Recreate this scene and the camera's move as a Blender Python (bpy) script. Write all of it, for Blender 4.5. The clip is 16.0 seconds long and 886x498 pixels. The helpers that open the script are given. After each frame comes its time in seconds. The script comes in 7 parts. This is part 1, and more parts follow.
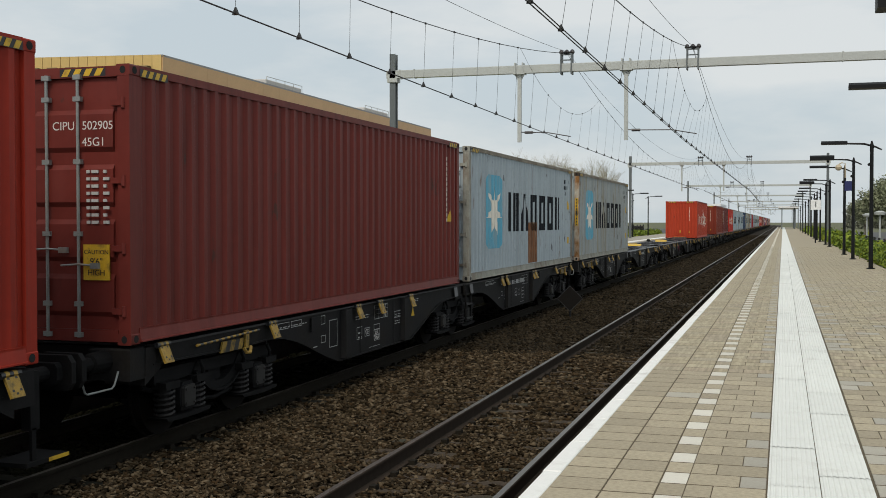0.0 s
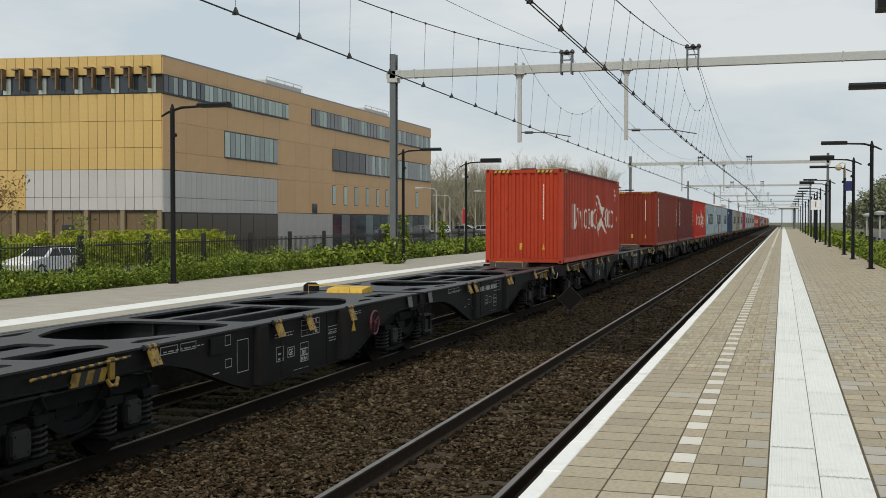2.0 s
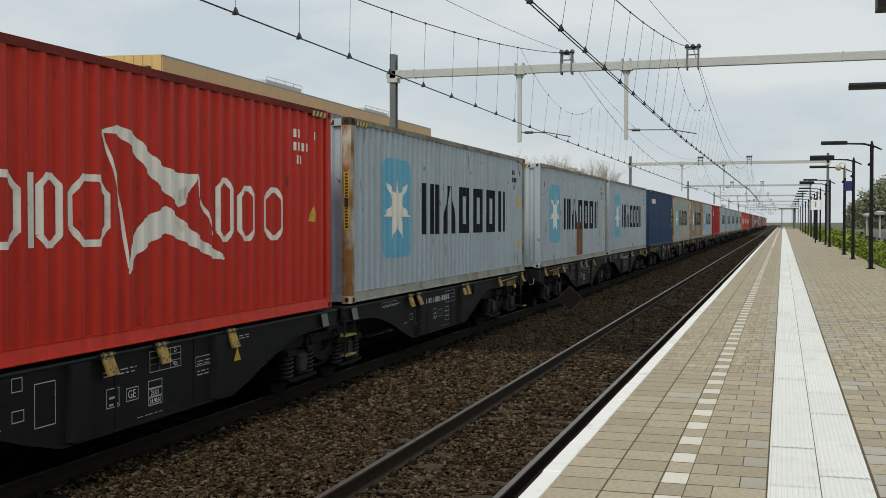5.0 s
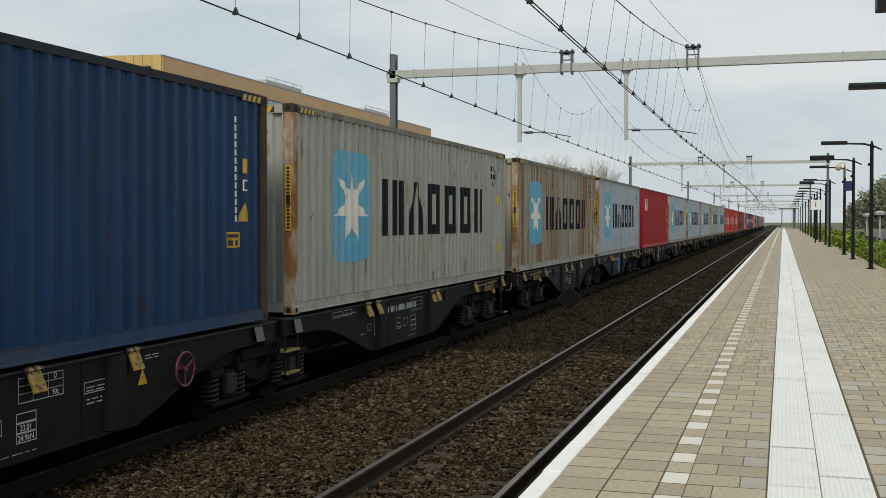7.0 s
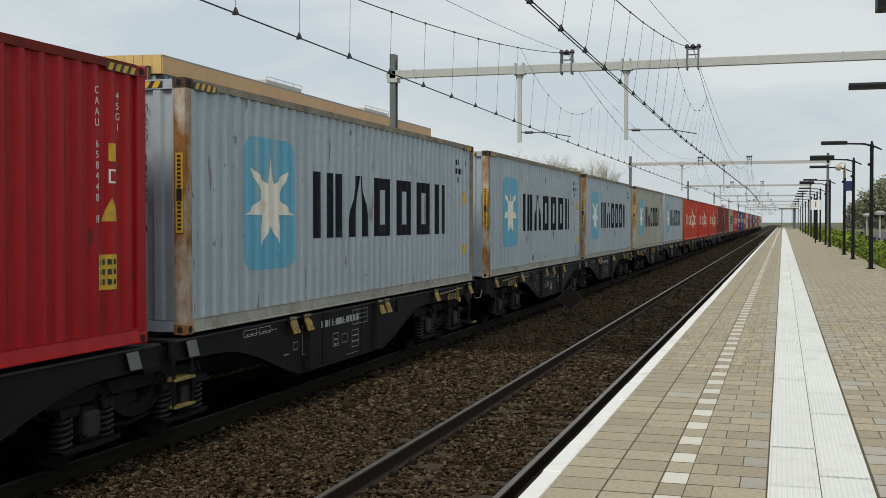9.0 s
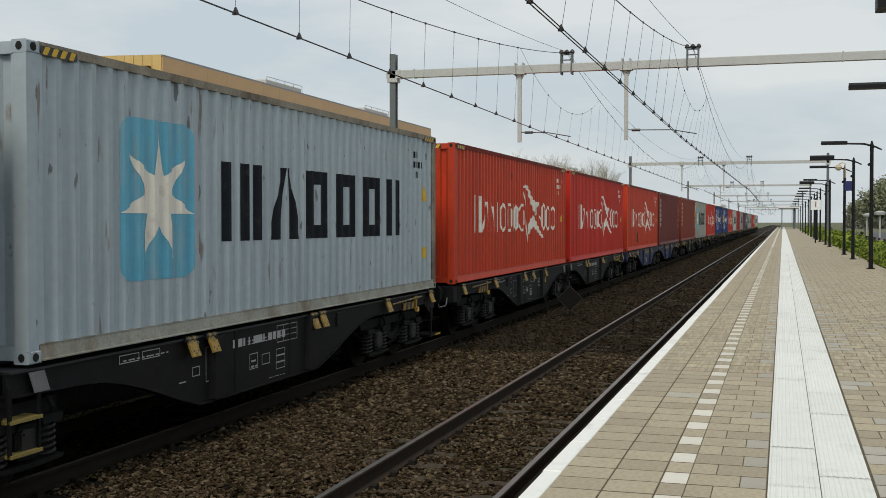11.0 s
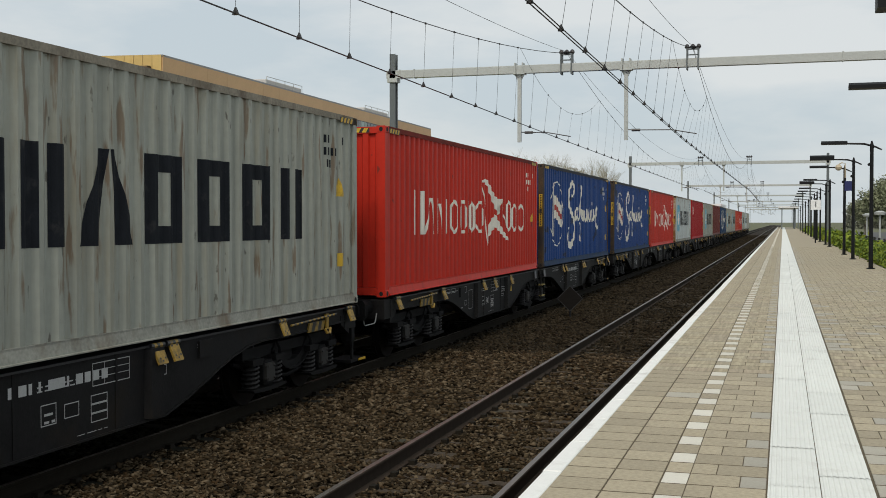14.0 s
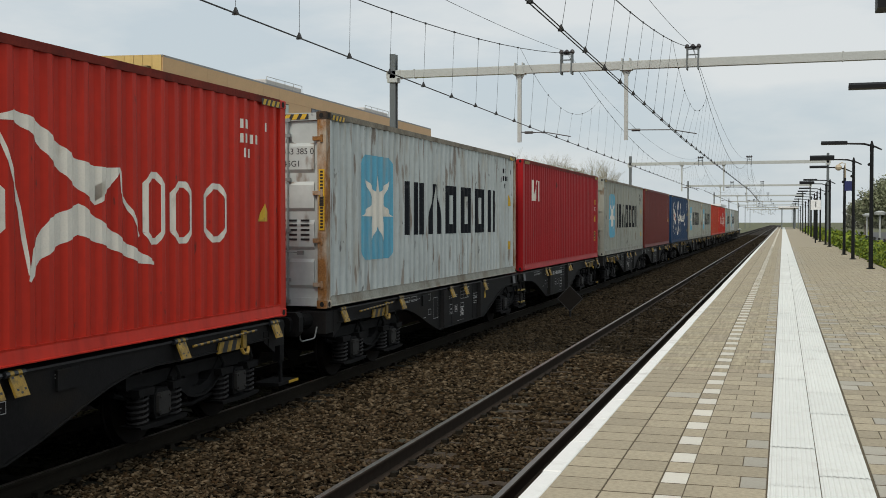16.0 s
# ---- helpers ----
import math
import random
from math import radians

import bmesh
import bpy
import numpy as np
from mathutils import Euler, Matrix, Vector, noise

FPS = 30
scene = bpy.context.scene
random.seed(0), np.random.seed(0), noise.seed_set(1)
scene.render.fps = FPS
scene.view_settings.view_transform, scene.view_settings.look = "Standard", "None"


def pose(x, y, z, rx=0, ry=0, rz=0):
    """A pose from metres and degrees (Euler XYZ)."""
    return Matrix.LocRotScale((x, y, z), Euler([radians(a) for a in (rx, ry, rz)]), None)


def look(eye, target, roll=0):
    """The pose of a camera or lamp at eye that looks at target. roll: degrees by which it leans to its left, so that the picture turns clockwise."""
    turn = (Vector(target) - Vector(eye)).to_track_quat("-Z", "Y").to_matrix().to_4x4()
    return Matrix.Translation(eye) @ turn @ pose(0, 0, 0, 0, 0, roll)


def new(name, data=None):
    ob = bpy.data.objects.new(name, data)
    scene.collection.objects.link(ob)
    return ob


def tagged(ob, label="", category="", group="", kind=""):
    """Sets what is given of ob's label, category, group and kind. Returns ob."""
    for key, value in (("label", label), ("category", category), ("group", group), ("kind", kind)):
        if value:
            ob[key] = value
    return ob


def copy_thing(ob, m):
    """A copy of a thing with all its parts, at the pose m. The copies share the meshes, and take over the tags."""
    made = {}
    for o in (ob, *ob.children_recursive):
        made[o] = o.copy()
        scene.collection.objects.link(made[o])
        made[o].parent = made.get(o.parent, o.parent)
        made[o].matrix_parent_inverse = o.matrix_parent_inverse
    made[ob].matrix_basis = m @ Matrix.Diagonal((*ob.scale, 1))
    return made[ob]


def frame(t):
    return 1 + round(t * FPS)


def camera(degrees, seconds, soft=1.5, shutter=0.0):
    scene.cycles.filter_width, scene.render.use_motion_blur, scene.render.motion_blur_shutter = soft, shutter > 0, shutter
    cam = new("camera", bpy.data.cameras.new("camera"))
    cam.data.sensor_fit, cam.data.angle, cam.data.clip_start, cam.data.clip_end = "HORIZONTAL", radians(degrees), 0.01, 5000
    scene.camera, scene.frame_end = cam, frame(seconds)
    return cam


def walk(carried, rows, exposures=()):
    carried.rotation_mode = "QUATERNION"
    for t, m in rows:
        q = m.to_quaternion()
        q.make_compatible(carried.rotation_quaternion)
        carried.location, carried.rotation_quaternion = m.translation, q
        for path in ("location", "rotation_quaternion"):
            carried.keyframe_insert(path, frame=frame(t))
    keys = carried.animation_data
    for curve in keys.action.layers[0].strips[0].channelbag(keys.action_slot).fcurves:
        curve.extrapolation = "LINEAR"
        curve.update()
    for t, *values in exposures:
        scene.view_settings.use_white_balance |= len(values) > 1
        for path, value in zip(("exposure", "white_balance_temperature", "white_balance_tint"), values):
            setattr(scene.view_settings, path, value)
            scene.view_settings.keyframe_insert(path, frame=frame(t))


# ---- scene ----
# World: x to the right of the tracks' direction, y along the tracks, z up from the rail tops.
EYE_Z = 2.43
SPEED = 27.9
cam = camera(43.2, 16.0, soft=0.9)
YAW, TILT = 16.89, 1.39
AIM = (-math.sin(radians(YAW)) * math.cos(radians(TILT)), math.cos(radians(YAW)) * math.cos(radians(TILT)),
       EYE_Z - math.sin(radians(TILT)))
walk(cam, [(0.0, look((0, 0, EYE_Z), AIM)), (16.0, look((0, 0, EYE_Z), AIM))])

# ---- light ----
SUN_EL, SUN_AZ = 48, 177      # degrees; azimuth clockwise from +y


def make_world():
    w = bpy.data.worlds.new("sky")
    scene.world = w
    w.use_nodes = True
    n, l = w.node_tree.nodes, w.node_tree.links
    n.clear()
    out, bg = n.new("ShaderNodeOutputWorld"), n.new("ShaderNodeBackground")
    sky = n.new("ShaderNodeTexSky")
    sky.sky_type, sky.sun_disc = "NISHITA", False
    sky.sun_elevation, sky.sun_rotation = radians(SUN_EL), radians(SUN_AZ)
    sky.dust_density, sky.air_density = 3.0, 1.0
    co, mp, no, ramp, mix = (n.new("ShaderNodeTexCoord"), n.new("ShaderNodeMapping"), n.new("ShaderNodeTexNoise"),
                             n.new("ShaderNodeValToRGB"), n.new("ShaderNodeMix"))
    mp.inputs["Scale"].default_value = (1.0, 1.0, 3.2)
    no.inputs["Scale"].default_value, no.inputs["Detail"].default_value, no.inputs["Roughness"].default_value = 3.3, 6, 0.55
    e = ramp.color_ramp.elements
    e[0].position, e[0].color = 0.42, (6.1, 6.9, 7.35, 1)
    e[1].position, e[1].color = 0.62, (7.95, 8.25, 8.25, 1)
    mix.data_type = "RGBA"
    mix.inputs[0].default_value = 0.88
    l.new(co.outputs["Generated"], mp.inputs[0])
    l.new(mp.outputs[0], no.inputs["Vector"])
    l.new(no.outputs["Fac"], ramp.inputs[0])
    l.new(sky.outputs[0], mix.inputs[6])
    l.new(ramp.outputs[0], mix.inputs[7])
    l.new(mix.outputs[2], bg.inputs[0])
    bg.inputs[1].default_value = 0.096
    l.new(bg.outputs[0], out.inputs[0])


make_world()
sun = new("sun", bpy.data.lights.new("sun", "SUN"))
sun.data.energy, sun.data.angle, sun.data.color = 1.9, radians(18), (1.0, 0.93, 0.81)
sun.matrix_world = look((0, 0, 60), (-60 * math.sin(radians(SUN_AZ)) / math.tan(radians(SUN_EL)),
                                     -60 * math.cos(radians(SUN_AZ)) / math.tan(radians(SUN_EL)), 0))
scene.view_settings.exposure = 0.0


# ---- materials ----
def mat(name, base, rough=0.6, metal=0.0, var=0.15, scale=6.0, bump=0.0, bump_scale=40.0, stain=None, stain_amt=0.0,
        stain_scale=1.5, stretch=(1, 1, 1), per_object=0.0, spec=0.5):
    """Surface with grain and broad variation, optional stains (streaked by stretch), small relief."""
    m = bpy.data.materials.new(name)
    m.use_nodes = True
    n, l = m.node_tree.nodes, m.node_tree.links
    b = n["Principled BSDF"]
    b.inputs["Roughness"].default_value, b.inputs["Metallic"].default_value = rough, metal
    co, mp = n.new("ShaderNodeTexCoord"), n.new("ShaderNodeMapping")
    l.new(co.outputs["Object"], mp.inputs[0])
    oi = n.new("ShaderNodeObjectInfo")
    off = n.new("ShaderNodeVectorMath")
    off.operation = "SCALE"
    off.inputs[0].default_value = (37.0, 61.0, 23.0)
    l.new(oi.outputs["Random"], off.inputs["Scale"])
    l.new(off.outputs[0], mp.inputs["Location"])
    mp.inputs["Scale"].default_value = stretch

    def noise_tex(sc, det):
        t = n.new("ShaderNodeTexNoise")
        t.inputs["Scale"].default_value, t.inputs["Detail"].default_value = sc, det
        return t
    n1, n2 = noise_tex(scale, 6), noise_tex(scale * 9, 3)
    l.new(co.outputs["Object"], n1.inputs["Vector"])
    l.new(co.outputs["Object"], n2.inputs["Vector"])
    add = n.new("ShaderNodeMath")
    add.operation = "ADD"
    l.new(n1.outputs["Fac"], add.inputs[0])
    l.new(n2.outputs["Fac"], add.inputs[1])
    rng = n.new("ShaderNodeMapRange")
    rng.inputs[1].default_value, rng.inputs[2].default_value = 0.6, 1.4
    rng.inputs[3].default_value, rng.inputs[4].default_value = 1 - var, 1 + var
    l.new(add.outputs[0], rng.inputs[0])
    val = rng.outputs[0]
    if per_object:
        r2 = n.new("ShaderNodeMapRange")
        r2.inputs[3].default_value, r2.inputs[4].default_value = 1 - per_object, 1 + per_object
        l.new(oi.outputs["Random"], r2.inputs[0])
        mu = n.new("ShaderNodeMath")
        mu.operation = "MULTIPLY"
        l.new(val, mu.inputs[0])
        l.new(r2.outputs[0], mu.inputs[1])
        val = mu.outputs[0]
    hs = n.new("ShaderNodeVectorMath")
    hs.operation = "SCALE"
    hs.inputs[0].default_value = base[:3]
    l.new(val, hs.inputs["Scale"])
    col = hs.outputs[0]
    if stain:
        n3 = noise_tex(stain_scale, 7)
        n3.inputs["Roughness"].default_value = 0.62
        l.new(mp.outputs[0], n3.inputs["Vector"])
        r3 = n.new("ShaderNodeMapRange")
        r3.inputs[1].default_value, r3.inputs[2].default_value = 0.62 - 0.22 * stain_amt, 0.74 - 0.10 * stain_amt
        r3.inputs[4].default_value = min(1.0, 0.55 + 0.4 * stain_amt)
        l.new(n3.outputs["Fac"], r3.inputs[0])
        mx = n.new("ShaderNodeMix")
        mx.data_type = "RGBA"
        l.new(r3.outputs[0], mx.inputs[0])
        l.new(col, mx.inputs[6])
        mx.inputs[7].default_value = (*stain, 1)
        col = mx.outputs[2]
    l.new(col, b.inputs["Base Color"])
    if bump:
        nb, bp = noise_tex(bump_scale, 5), n.new("ShaderNodeBump")
        bp.inputs["Strength"].default_value, bp.inputs["Distance"].default_value = min(1.0, bump), 0.02
        l.new(co.outputs["Object"], nb.inputs["Vector"])
        l.new(nb.outputs["Fac"], bp.inputs["Height"])
        l.new(bp.outputs[0], b.inputs["Normal"])
    b.inputs["Specular IOR Level"].default_value = spec
    return m


def island_mat(name, colours, rough=0.8, grain=30.0, spec=0.2):
    """Loose pieces: the colour varies from piece to piece along a ramp."""
    m = bpy.data.materials.new(name)
    m.use_nodes = True
    n, l = m.node_tree.nodes, m.node_tree.links
    b = n["Principled BSDF"]
    b.inputs["Roughness"].default_value = rough
    b.inputs["Specular IOR Level"].default_value = spec
    g, r = n.new("ShaderNodeNewGeometry"), n.new("ShaderNodeValToRGB")
    e = r.color_ramp.elements
    while len(e) < len(colours):
        e.new(0.5)
    for i, c in enumerate(colours):
        e[i].position, e[i].color = i / (len(colours) - 1), (*c, 1)
    l.new(g.outputs["Random Per Island"], r.inputs[0])
    t, mr, mu = n.new("ShaderNodeTexNoise"), n.new("ShaderNodeMapRange"), n.new("ShaderNodeVectorMath")
    t.inputs["Scale"].default_value = grain
    mr.inputs[1].default_value, mr.inputs[2].default_value, mr.inputs[3].default_value, mr.inputs[4].default_value = 0.3, 0.7, 0.8, 1.2
    mu.operation = "SCALE"
    l.new(t.outputs["Fac"], mr.inputs[0])
    l.new(r.outputs[0], mu.inputs[0])
    l.new(mr.outputs[0], mu.inputs["Scale"])
    l.new(mu.outputs[0], b.inputs["Base Color"])
    return m


RUST = (0.16, 0.062, 0.022)
M = dict(
    ballast=mat("ballast_bed", (0.022, 0.0185, 0.014), 0.95, var=0.5, scale=9, bump=1.0, bump_scale=22, stain=(0.045, 0.035, 0.025), stain_amt=0.7, stain_scale=0.6, spec=0.1),
    soil=mat("soil", (0.10, 0.105, 0.05), 0.95, var=0.4, scale=0.7, bump=0.6, bump_scale=8),
    asphalt=mat("asphalt", (0.07, 0.07, 0.07), 0.9, var=0.25, scale=1.2, bump=0.3),
    sleeper=mat("concrete_sleeper", (0.062, 0.048, 0.036), 0.9, var=0.25, bump=0.4, stain=(0.035, 0.045, 0.03), stain_amt=0.6, spec=0.1),
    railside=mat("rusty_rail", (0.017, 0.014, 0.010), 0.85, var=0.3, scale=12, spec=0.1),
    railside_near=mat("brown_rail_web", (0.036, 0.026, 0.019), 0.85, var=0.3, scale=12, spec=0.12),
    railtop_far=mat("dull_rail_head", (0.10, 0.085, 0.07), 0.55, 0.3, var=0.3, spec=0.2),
    # far-track sleepers: colour darkened to carry the shade beneath the train
    sleeper_far=mat("oily_shaded_sleeper", (0.015, 0.014, 0.010), 0.9, var=0.3, spec=0.1),
    railtop=mat("polished_rail_head", (0.17, 0.155, 0.138), 0.36, 0.7, var=0.15),
    tile=mat("paving_tile", (0.358, 0.307, 0.216), 0.85, var=0.30, scale=32, bump=0.35, bump_scale=90, per_object=0.13, stain=(0.29, 0.25, 0.18), stain_amt=0.3, stain_scale=5),
    joint=mat("sand_joint", (0.125, 0.103, 0.072), 0.95, var=0.3, scale=8, spec=0.1),
    white=mat("white_paint", (0.78, 0.78, 0.75), 0.7, var=0.07, scale=5, stain=(0.5, 0.48, 0.44), stain_amt=0.3, stain_scale=3, bump=0.15),
    tactile=mat("white_tactile_tile", (0.72, 0.73, 0.69), 0.7, var=0.05, scale=6, stain=(0.55, 0.54, 0.5), stain_amt=0.25, stain_scale=2.5, per_object=0.03),
    edge=mat("edge_concrete", (0.16, 0.15, 0.13), 0.9, var=0.25, bump=0.4),
    wall=mat("platform_wall", (0.06, 0.055, 0.05), 0.9, var=0.3, bump=0.3, spec=0.1),
    galv=mat("galvanised_steel", (0.44, 0.455, 0.435), 0.55, 0.25, var=0.1, scale=3),
    galvdark=mat("weathered_mast_steel", (0.13, 0.145, 0.15), 0.6, 0.3, var=0.12, scale=3),
    lamp=mat("black_lamp_paint", (0.008, 0.0085, 0.0095), 0.55, var=0.2, spec=0.2),
    wire=mat("copper_wire", (0.03, 0.03, 0.03), 0.6, 0.3),
    insul=mat("insulator", (0.035, 0.03, 0.03), 0.4),
    wagon=mat("wagon_dark_grey", (0.0125, 0.0120, 0.0122), 0.6, var=0.3, scale=3, stain=(0.02, 0.016, 0.012), stain_amt=0.4, stain_scale=1.4, bump=0.1, spec=0.12),
    wagonblue=mat("wagon_blue", (0.012, 0.018, 0.06), 0.55, var=0.25, scale=3, stain=(0.03, 0.026, 0.024), stain_amt=0.45, stain_scale=1.4, spec=0.3),
    wagontop=mat("wagon_worn_top", (0.020, 0.020, 0.022), 0.48, 0.1, var=0.3, scale=5, spec=0.5),
    bogie=mat("bogie_grime", (0.0105, 0.0103, 0.0105), 0.7, var=0.4, scale=7, spec=0.1),
    wheel=mat("wheel_steel", (0.013, 0.011, 0.010), 0.6, 0.3, var=0.3, spec=0.1),
    yellow=mat("signal_yellow", (0.58, 0.36, 0.02), 0.55, var=0.15, stain=(0.2, 0.12, 0.03), stain_amt=0.4, stain_scale=9),
    black=mat("black_paint", (0.014, 0.015, 0.017), 0.5, var=0.15),
    mark=mat("white_marking", (0.42, 0.42, 0.41), 0.6, var=0.15),
    chrome=mat("zinc_bar", (0.25, 0.27, 0.265), 0.45, 0.3, var=0.2, stain=(0.25, 0.2, 0.17), stain_amt=0.4, stain_scale=6),
)


# ---- mesh helpers ----
class Shape:
    """Collects boxes, prisms and tubes into one mesh."""

    def __init__(self):
        self.v, self.f, self.mi = [], [], []

    def add(self, verts, faces, mi=0):
        o = len(self.v)
        self.v += [tuple(p) for p in verts]
        self.f += [tuple(i + o for i in f) for f in faces]
        self.mi += [mi] * len(faces)
        return self

    def box(self, x0, x1, y0, y1, z0, z1, mi=0, c=0.0):
        if c <= 0:
            return self.add([(x0, y0, z0), (x1, y0, z0), (x1, y1, z0), (x0, y1, z0), (x0, y0, z1), (x1, y0, z1), (x1, y1, z1), (x0, y1, z1)],
                            [(0, 3, 2, 1), (4, 5, 6, 7), (0, 1, 5, 4), (1, 2, 6, 5), (2, 3, 7, 6), (3, 0, 4, 7)], mi)
        lo = [(x0, y0, z0), (x1, y0, z0), (x1, y1, z0), (x0, y1, z0)]
        mid = [(x, y, z1 - c) for x, y, _ in lo]
        top = [(x0 + c, y0 + c, z1), (x1 - c, y0 + c, z1), (x1 - c, y1 - c, z1), (x0 + c, y1 - c, z1)]
        fs = [(0, 3, 2, 1), (8, 9, 10, 11)]
        for i in range(4):
            j = (i + 1) % 4
            fs += [(i, j, 4 + j, 4 + i), (4 + i, 4 + j, 8 + j, 8 + i)]
        return self.add(lo + mid + top, fs, mi)

    def prism(self, poly, axis, a, b, mi=0):
        """poly: (u, v) outline, swept along axis from a to b. x: (y, z); y: (x, z); z: (x, y)."""
        n = len(poly)
        put = {"x": lambda p, t: (t, p[0], p[1]), "y": lambda p, t: (p[0], t, p[1]), "z": lambda p, t: (p[0], p[1], t)}[axis]
        fs = [tuple(range(n))[::-1], tuple(range(n, 2 * n))]
        fs += [(i, (i + 1) % n, n + (i + 1) % n, n + i) for i in range(n)]
        return self.add([put(p, a) for p in poly] + [put(p, b) for p in poly], fs, mi)

    def tube(self, pts, r, n=6, mi=0, caps=True):
        pts = [Vector(p) for p in pts]
        vs, fs = [], []
        for i, p in enumerate(pts):
            d = (pts[min(i + 1, len(pts) - 1)] - pts[max(i - 1, 0)]).normalized()
            up = Vector((0, 0, 1)) if abs(d.z) < 0.9 else Vector((1, 0, 0))
            a = d.cross(up).normalized()
            b = a.cross(d)
            rr = r[i] if isinstance(r, (list, tuple)) else r
            for k in range(n):
                t = 2 * math.pi * k / n
                vs.append(p + rr * (math.cos(t) * a + math.sin(t) * b))
        for i in range(len(pts) - 1):
            for k in range(n):
                j = (k + 1) % n
                fs.append((i * n + k, i * n + j, (i + 1) * n + j, (i + 1) * n + k))
        if caps:
            fs += [tuple(range(n))[::-1], tuple(range(len(vs) - n, len(vs)))]
        return self.add(vs, fs, mi)

    def cyl(self, c, axis, r, h, n=16, mi=0):
        d = {"x": Vector((1, 0, 0)), "y": Vector((0, 1, 0)), "z": Vector((0, 0, 1))}[axis] * (h / 2)
        return self.tube([Vector(c) - d, Vector(c) + d], r, n, mi)

    def mesh(self, name, smooth=False):
        me = bpy.data.meshes.new(name)
        me.from_pydata(self.v, [], self.f)
        me.polygons.foreach_set("material_index", self.mi)
        if smooth:
            me.polygons.foreach_set("use_smooth", [True] * len(self.f))
        bm = bmesh.new()
        bm.from_mesh(me)
        bmesh.ops.recalc_face_normals(bm, faces=bm.faces)
        bm.to_mesh(me)
        bm.free()
        me.update()
        return me


def part(name, shape, material, parent, label="", at=(0, 0, 0)):
    """One mesh object under a thing or a part."""
    me = shape.mesh(name) if isinstance(shape, Shape) else shape
    ob = new(name, me)
    mats = material if isinstance(material, (list, tuple)) else [material]
    if not me.materials:
        for m in mats:
            me.materials.append(m)
    for i, m in enumerate(mats):
        if me.materials[i] != m:
            ob.material_slots[i].link = "OBJECT"
            ob.material_slots[i].material = m
    if parent:
        ob.parent = parent
    ob.location = at
    if label:
        ob["label"] = label
    return ob


def thing(name, label, category, at=(0, 0, 0), rz=0, group="", kind=""):
    ob = new(name)
    ob.empty_display_size = 0.2
    ob.matrix_basis = pose(*at, 0, 0, rz)
    return tagged(ob, label, category, group, kind)


def solid(name, shape, material, label, category, kind="structure", group=""):
    return tagged(part(name, shape, material, None), label, category, group, kind)


def mesh_np(name, verts, faces):
    """A mesh from arrays: verts (n, 3), faces (m, k)."""
    me = bpy.data.meshes.new(name)
    verts, faces = np.asarray(verts, dtype=np.float32), np.asarray(faces, dtype=np.int32)
    k = faces.shape[1]
    me.vertices.add(len(verts))
    me.vertices.foreach_set("co", verts.ravel())
    me.loops.add(faces.size)
    me.loops.foreach_set("vertex_index", faces.ravel())
    me.polygons.add(len(faces))
    me.polygons.foreach_set("loop_start", np.arange(0, faces.size, k, dtype=np.int32))
    me.update(calc_edges=True)
    me.validate()
    return me


# ---- ground, tracks, platforms ----
NEAR_X, FAR_X = -3.157, -7.62       # track centres
PLAT_Z, EDGE_X = 0.84, -1.457
END_Y = 900

solid("ground", Shape().box(-2500, 2500, -1500, 4500, -0.9, -0.62), M["soil"], "green-brown soil and grass reaching the horizon", "ground")
solid("track_bed", Shape().prism([(-9.35, -0.6), (-9.35, -0.23), (-1.40, -0.23), (-1.40, -0.6)], "y", -520, END_Y), M["ballast"],
      "brown-grey ballast bed under two tracks", "track bed")

RAIL = [(-0.075, -0.172), (0.075, -0.172), (0.075, -0.160), (0.012, -0.145), (0.010, -0.045), (0.035, -0.034), (0.036, -0.008),
        (0.028, 0.0), (-0.028, 0.0), (-0.036, -0.008), (-0.035, -0.034), (-0.010, -0.045), (-0.012, -0.145), (-0.075, -0.160)]


def rail(x, y0, y1):
    s = Shape().prism([(x + a, b) for a, b in RAIL], "y", y0, y1)
    s.mi = [1 if i == 2 + 7 else 0 for i in range(len(s.f))]
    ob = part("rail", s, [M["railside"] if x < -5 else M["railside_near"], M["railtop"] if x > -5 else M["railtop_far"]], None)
    return tagged(ob, "steel rail with polished head and rusty web on sleepers", "rail", "rails", "structure")


for cx in (NEAR_X, FAR_X):
    for sx in (-0.7535, 0.7535):
        rail(cx + sx, -520, END_Y)


def build_sleepers():
    # sleepers near the camera one by one, the far ones joined
    unit = Shape().prism([(-0.13, -0.40), (0.13, -0.40), (0.11, -0.185), (-0.11, -0.185)], "x", -1.28, 1.28)
    me = None
    for cx, name in ((NEAR_X, "near"), (FAR_X, "far")):
        rest = Shape()
        for i in range(-60, 330):
            y = 3.0 + 0.6 * i
            if 3 <= y <= 40:
                if me is None:
                    me = unit.mesh("sleeper")
                    me.materials.append(M["sleeper"])
                ob = new("sleeper", me)
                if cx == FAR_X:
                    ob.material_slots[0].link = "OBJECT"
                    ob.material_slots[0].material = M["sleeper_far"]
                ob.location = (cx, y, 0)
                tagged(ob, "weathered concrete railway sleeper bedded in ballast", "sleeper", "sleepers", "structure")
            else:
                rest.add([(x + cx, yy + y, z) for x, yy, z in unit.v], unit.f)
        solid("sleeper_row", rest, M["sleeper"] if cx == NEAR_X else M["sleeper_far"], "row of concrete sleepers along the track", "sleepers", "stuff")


build_sleepers()
# ---- train ----
WAGON_PITCH, SLOT2, S0 = 26.58, 12.99, 9.95
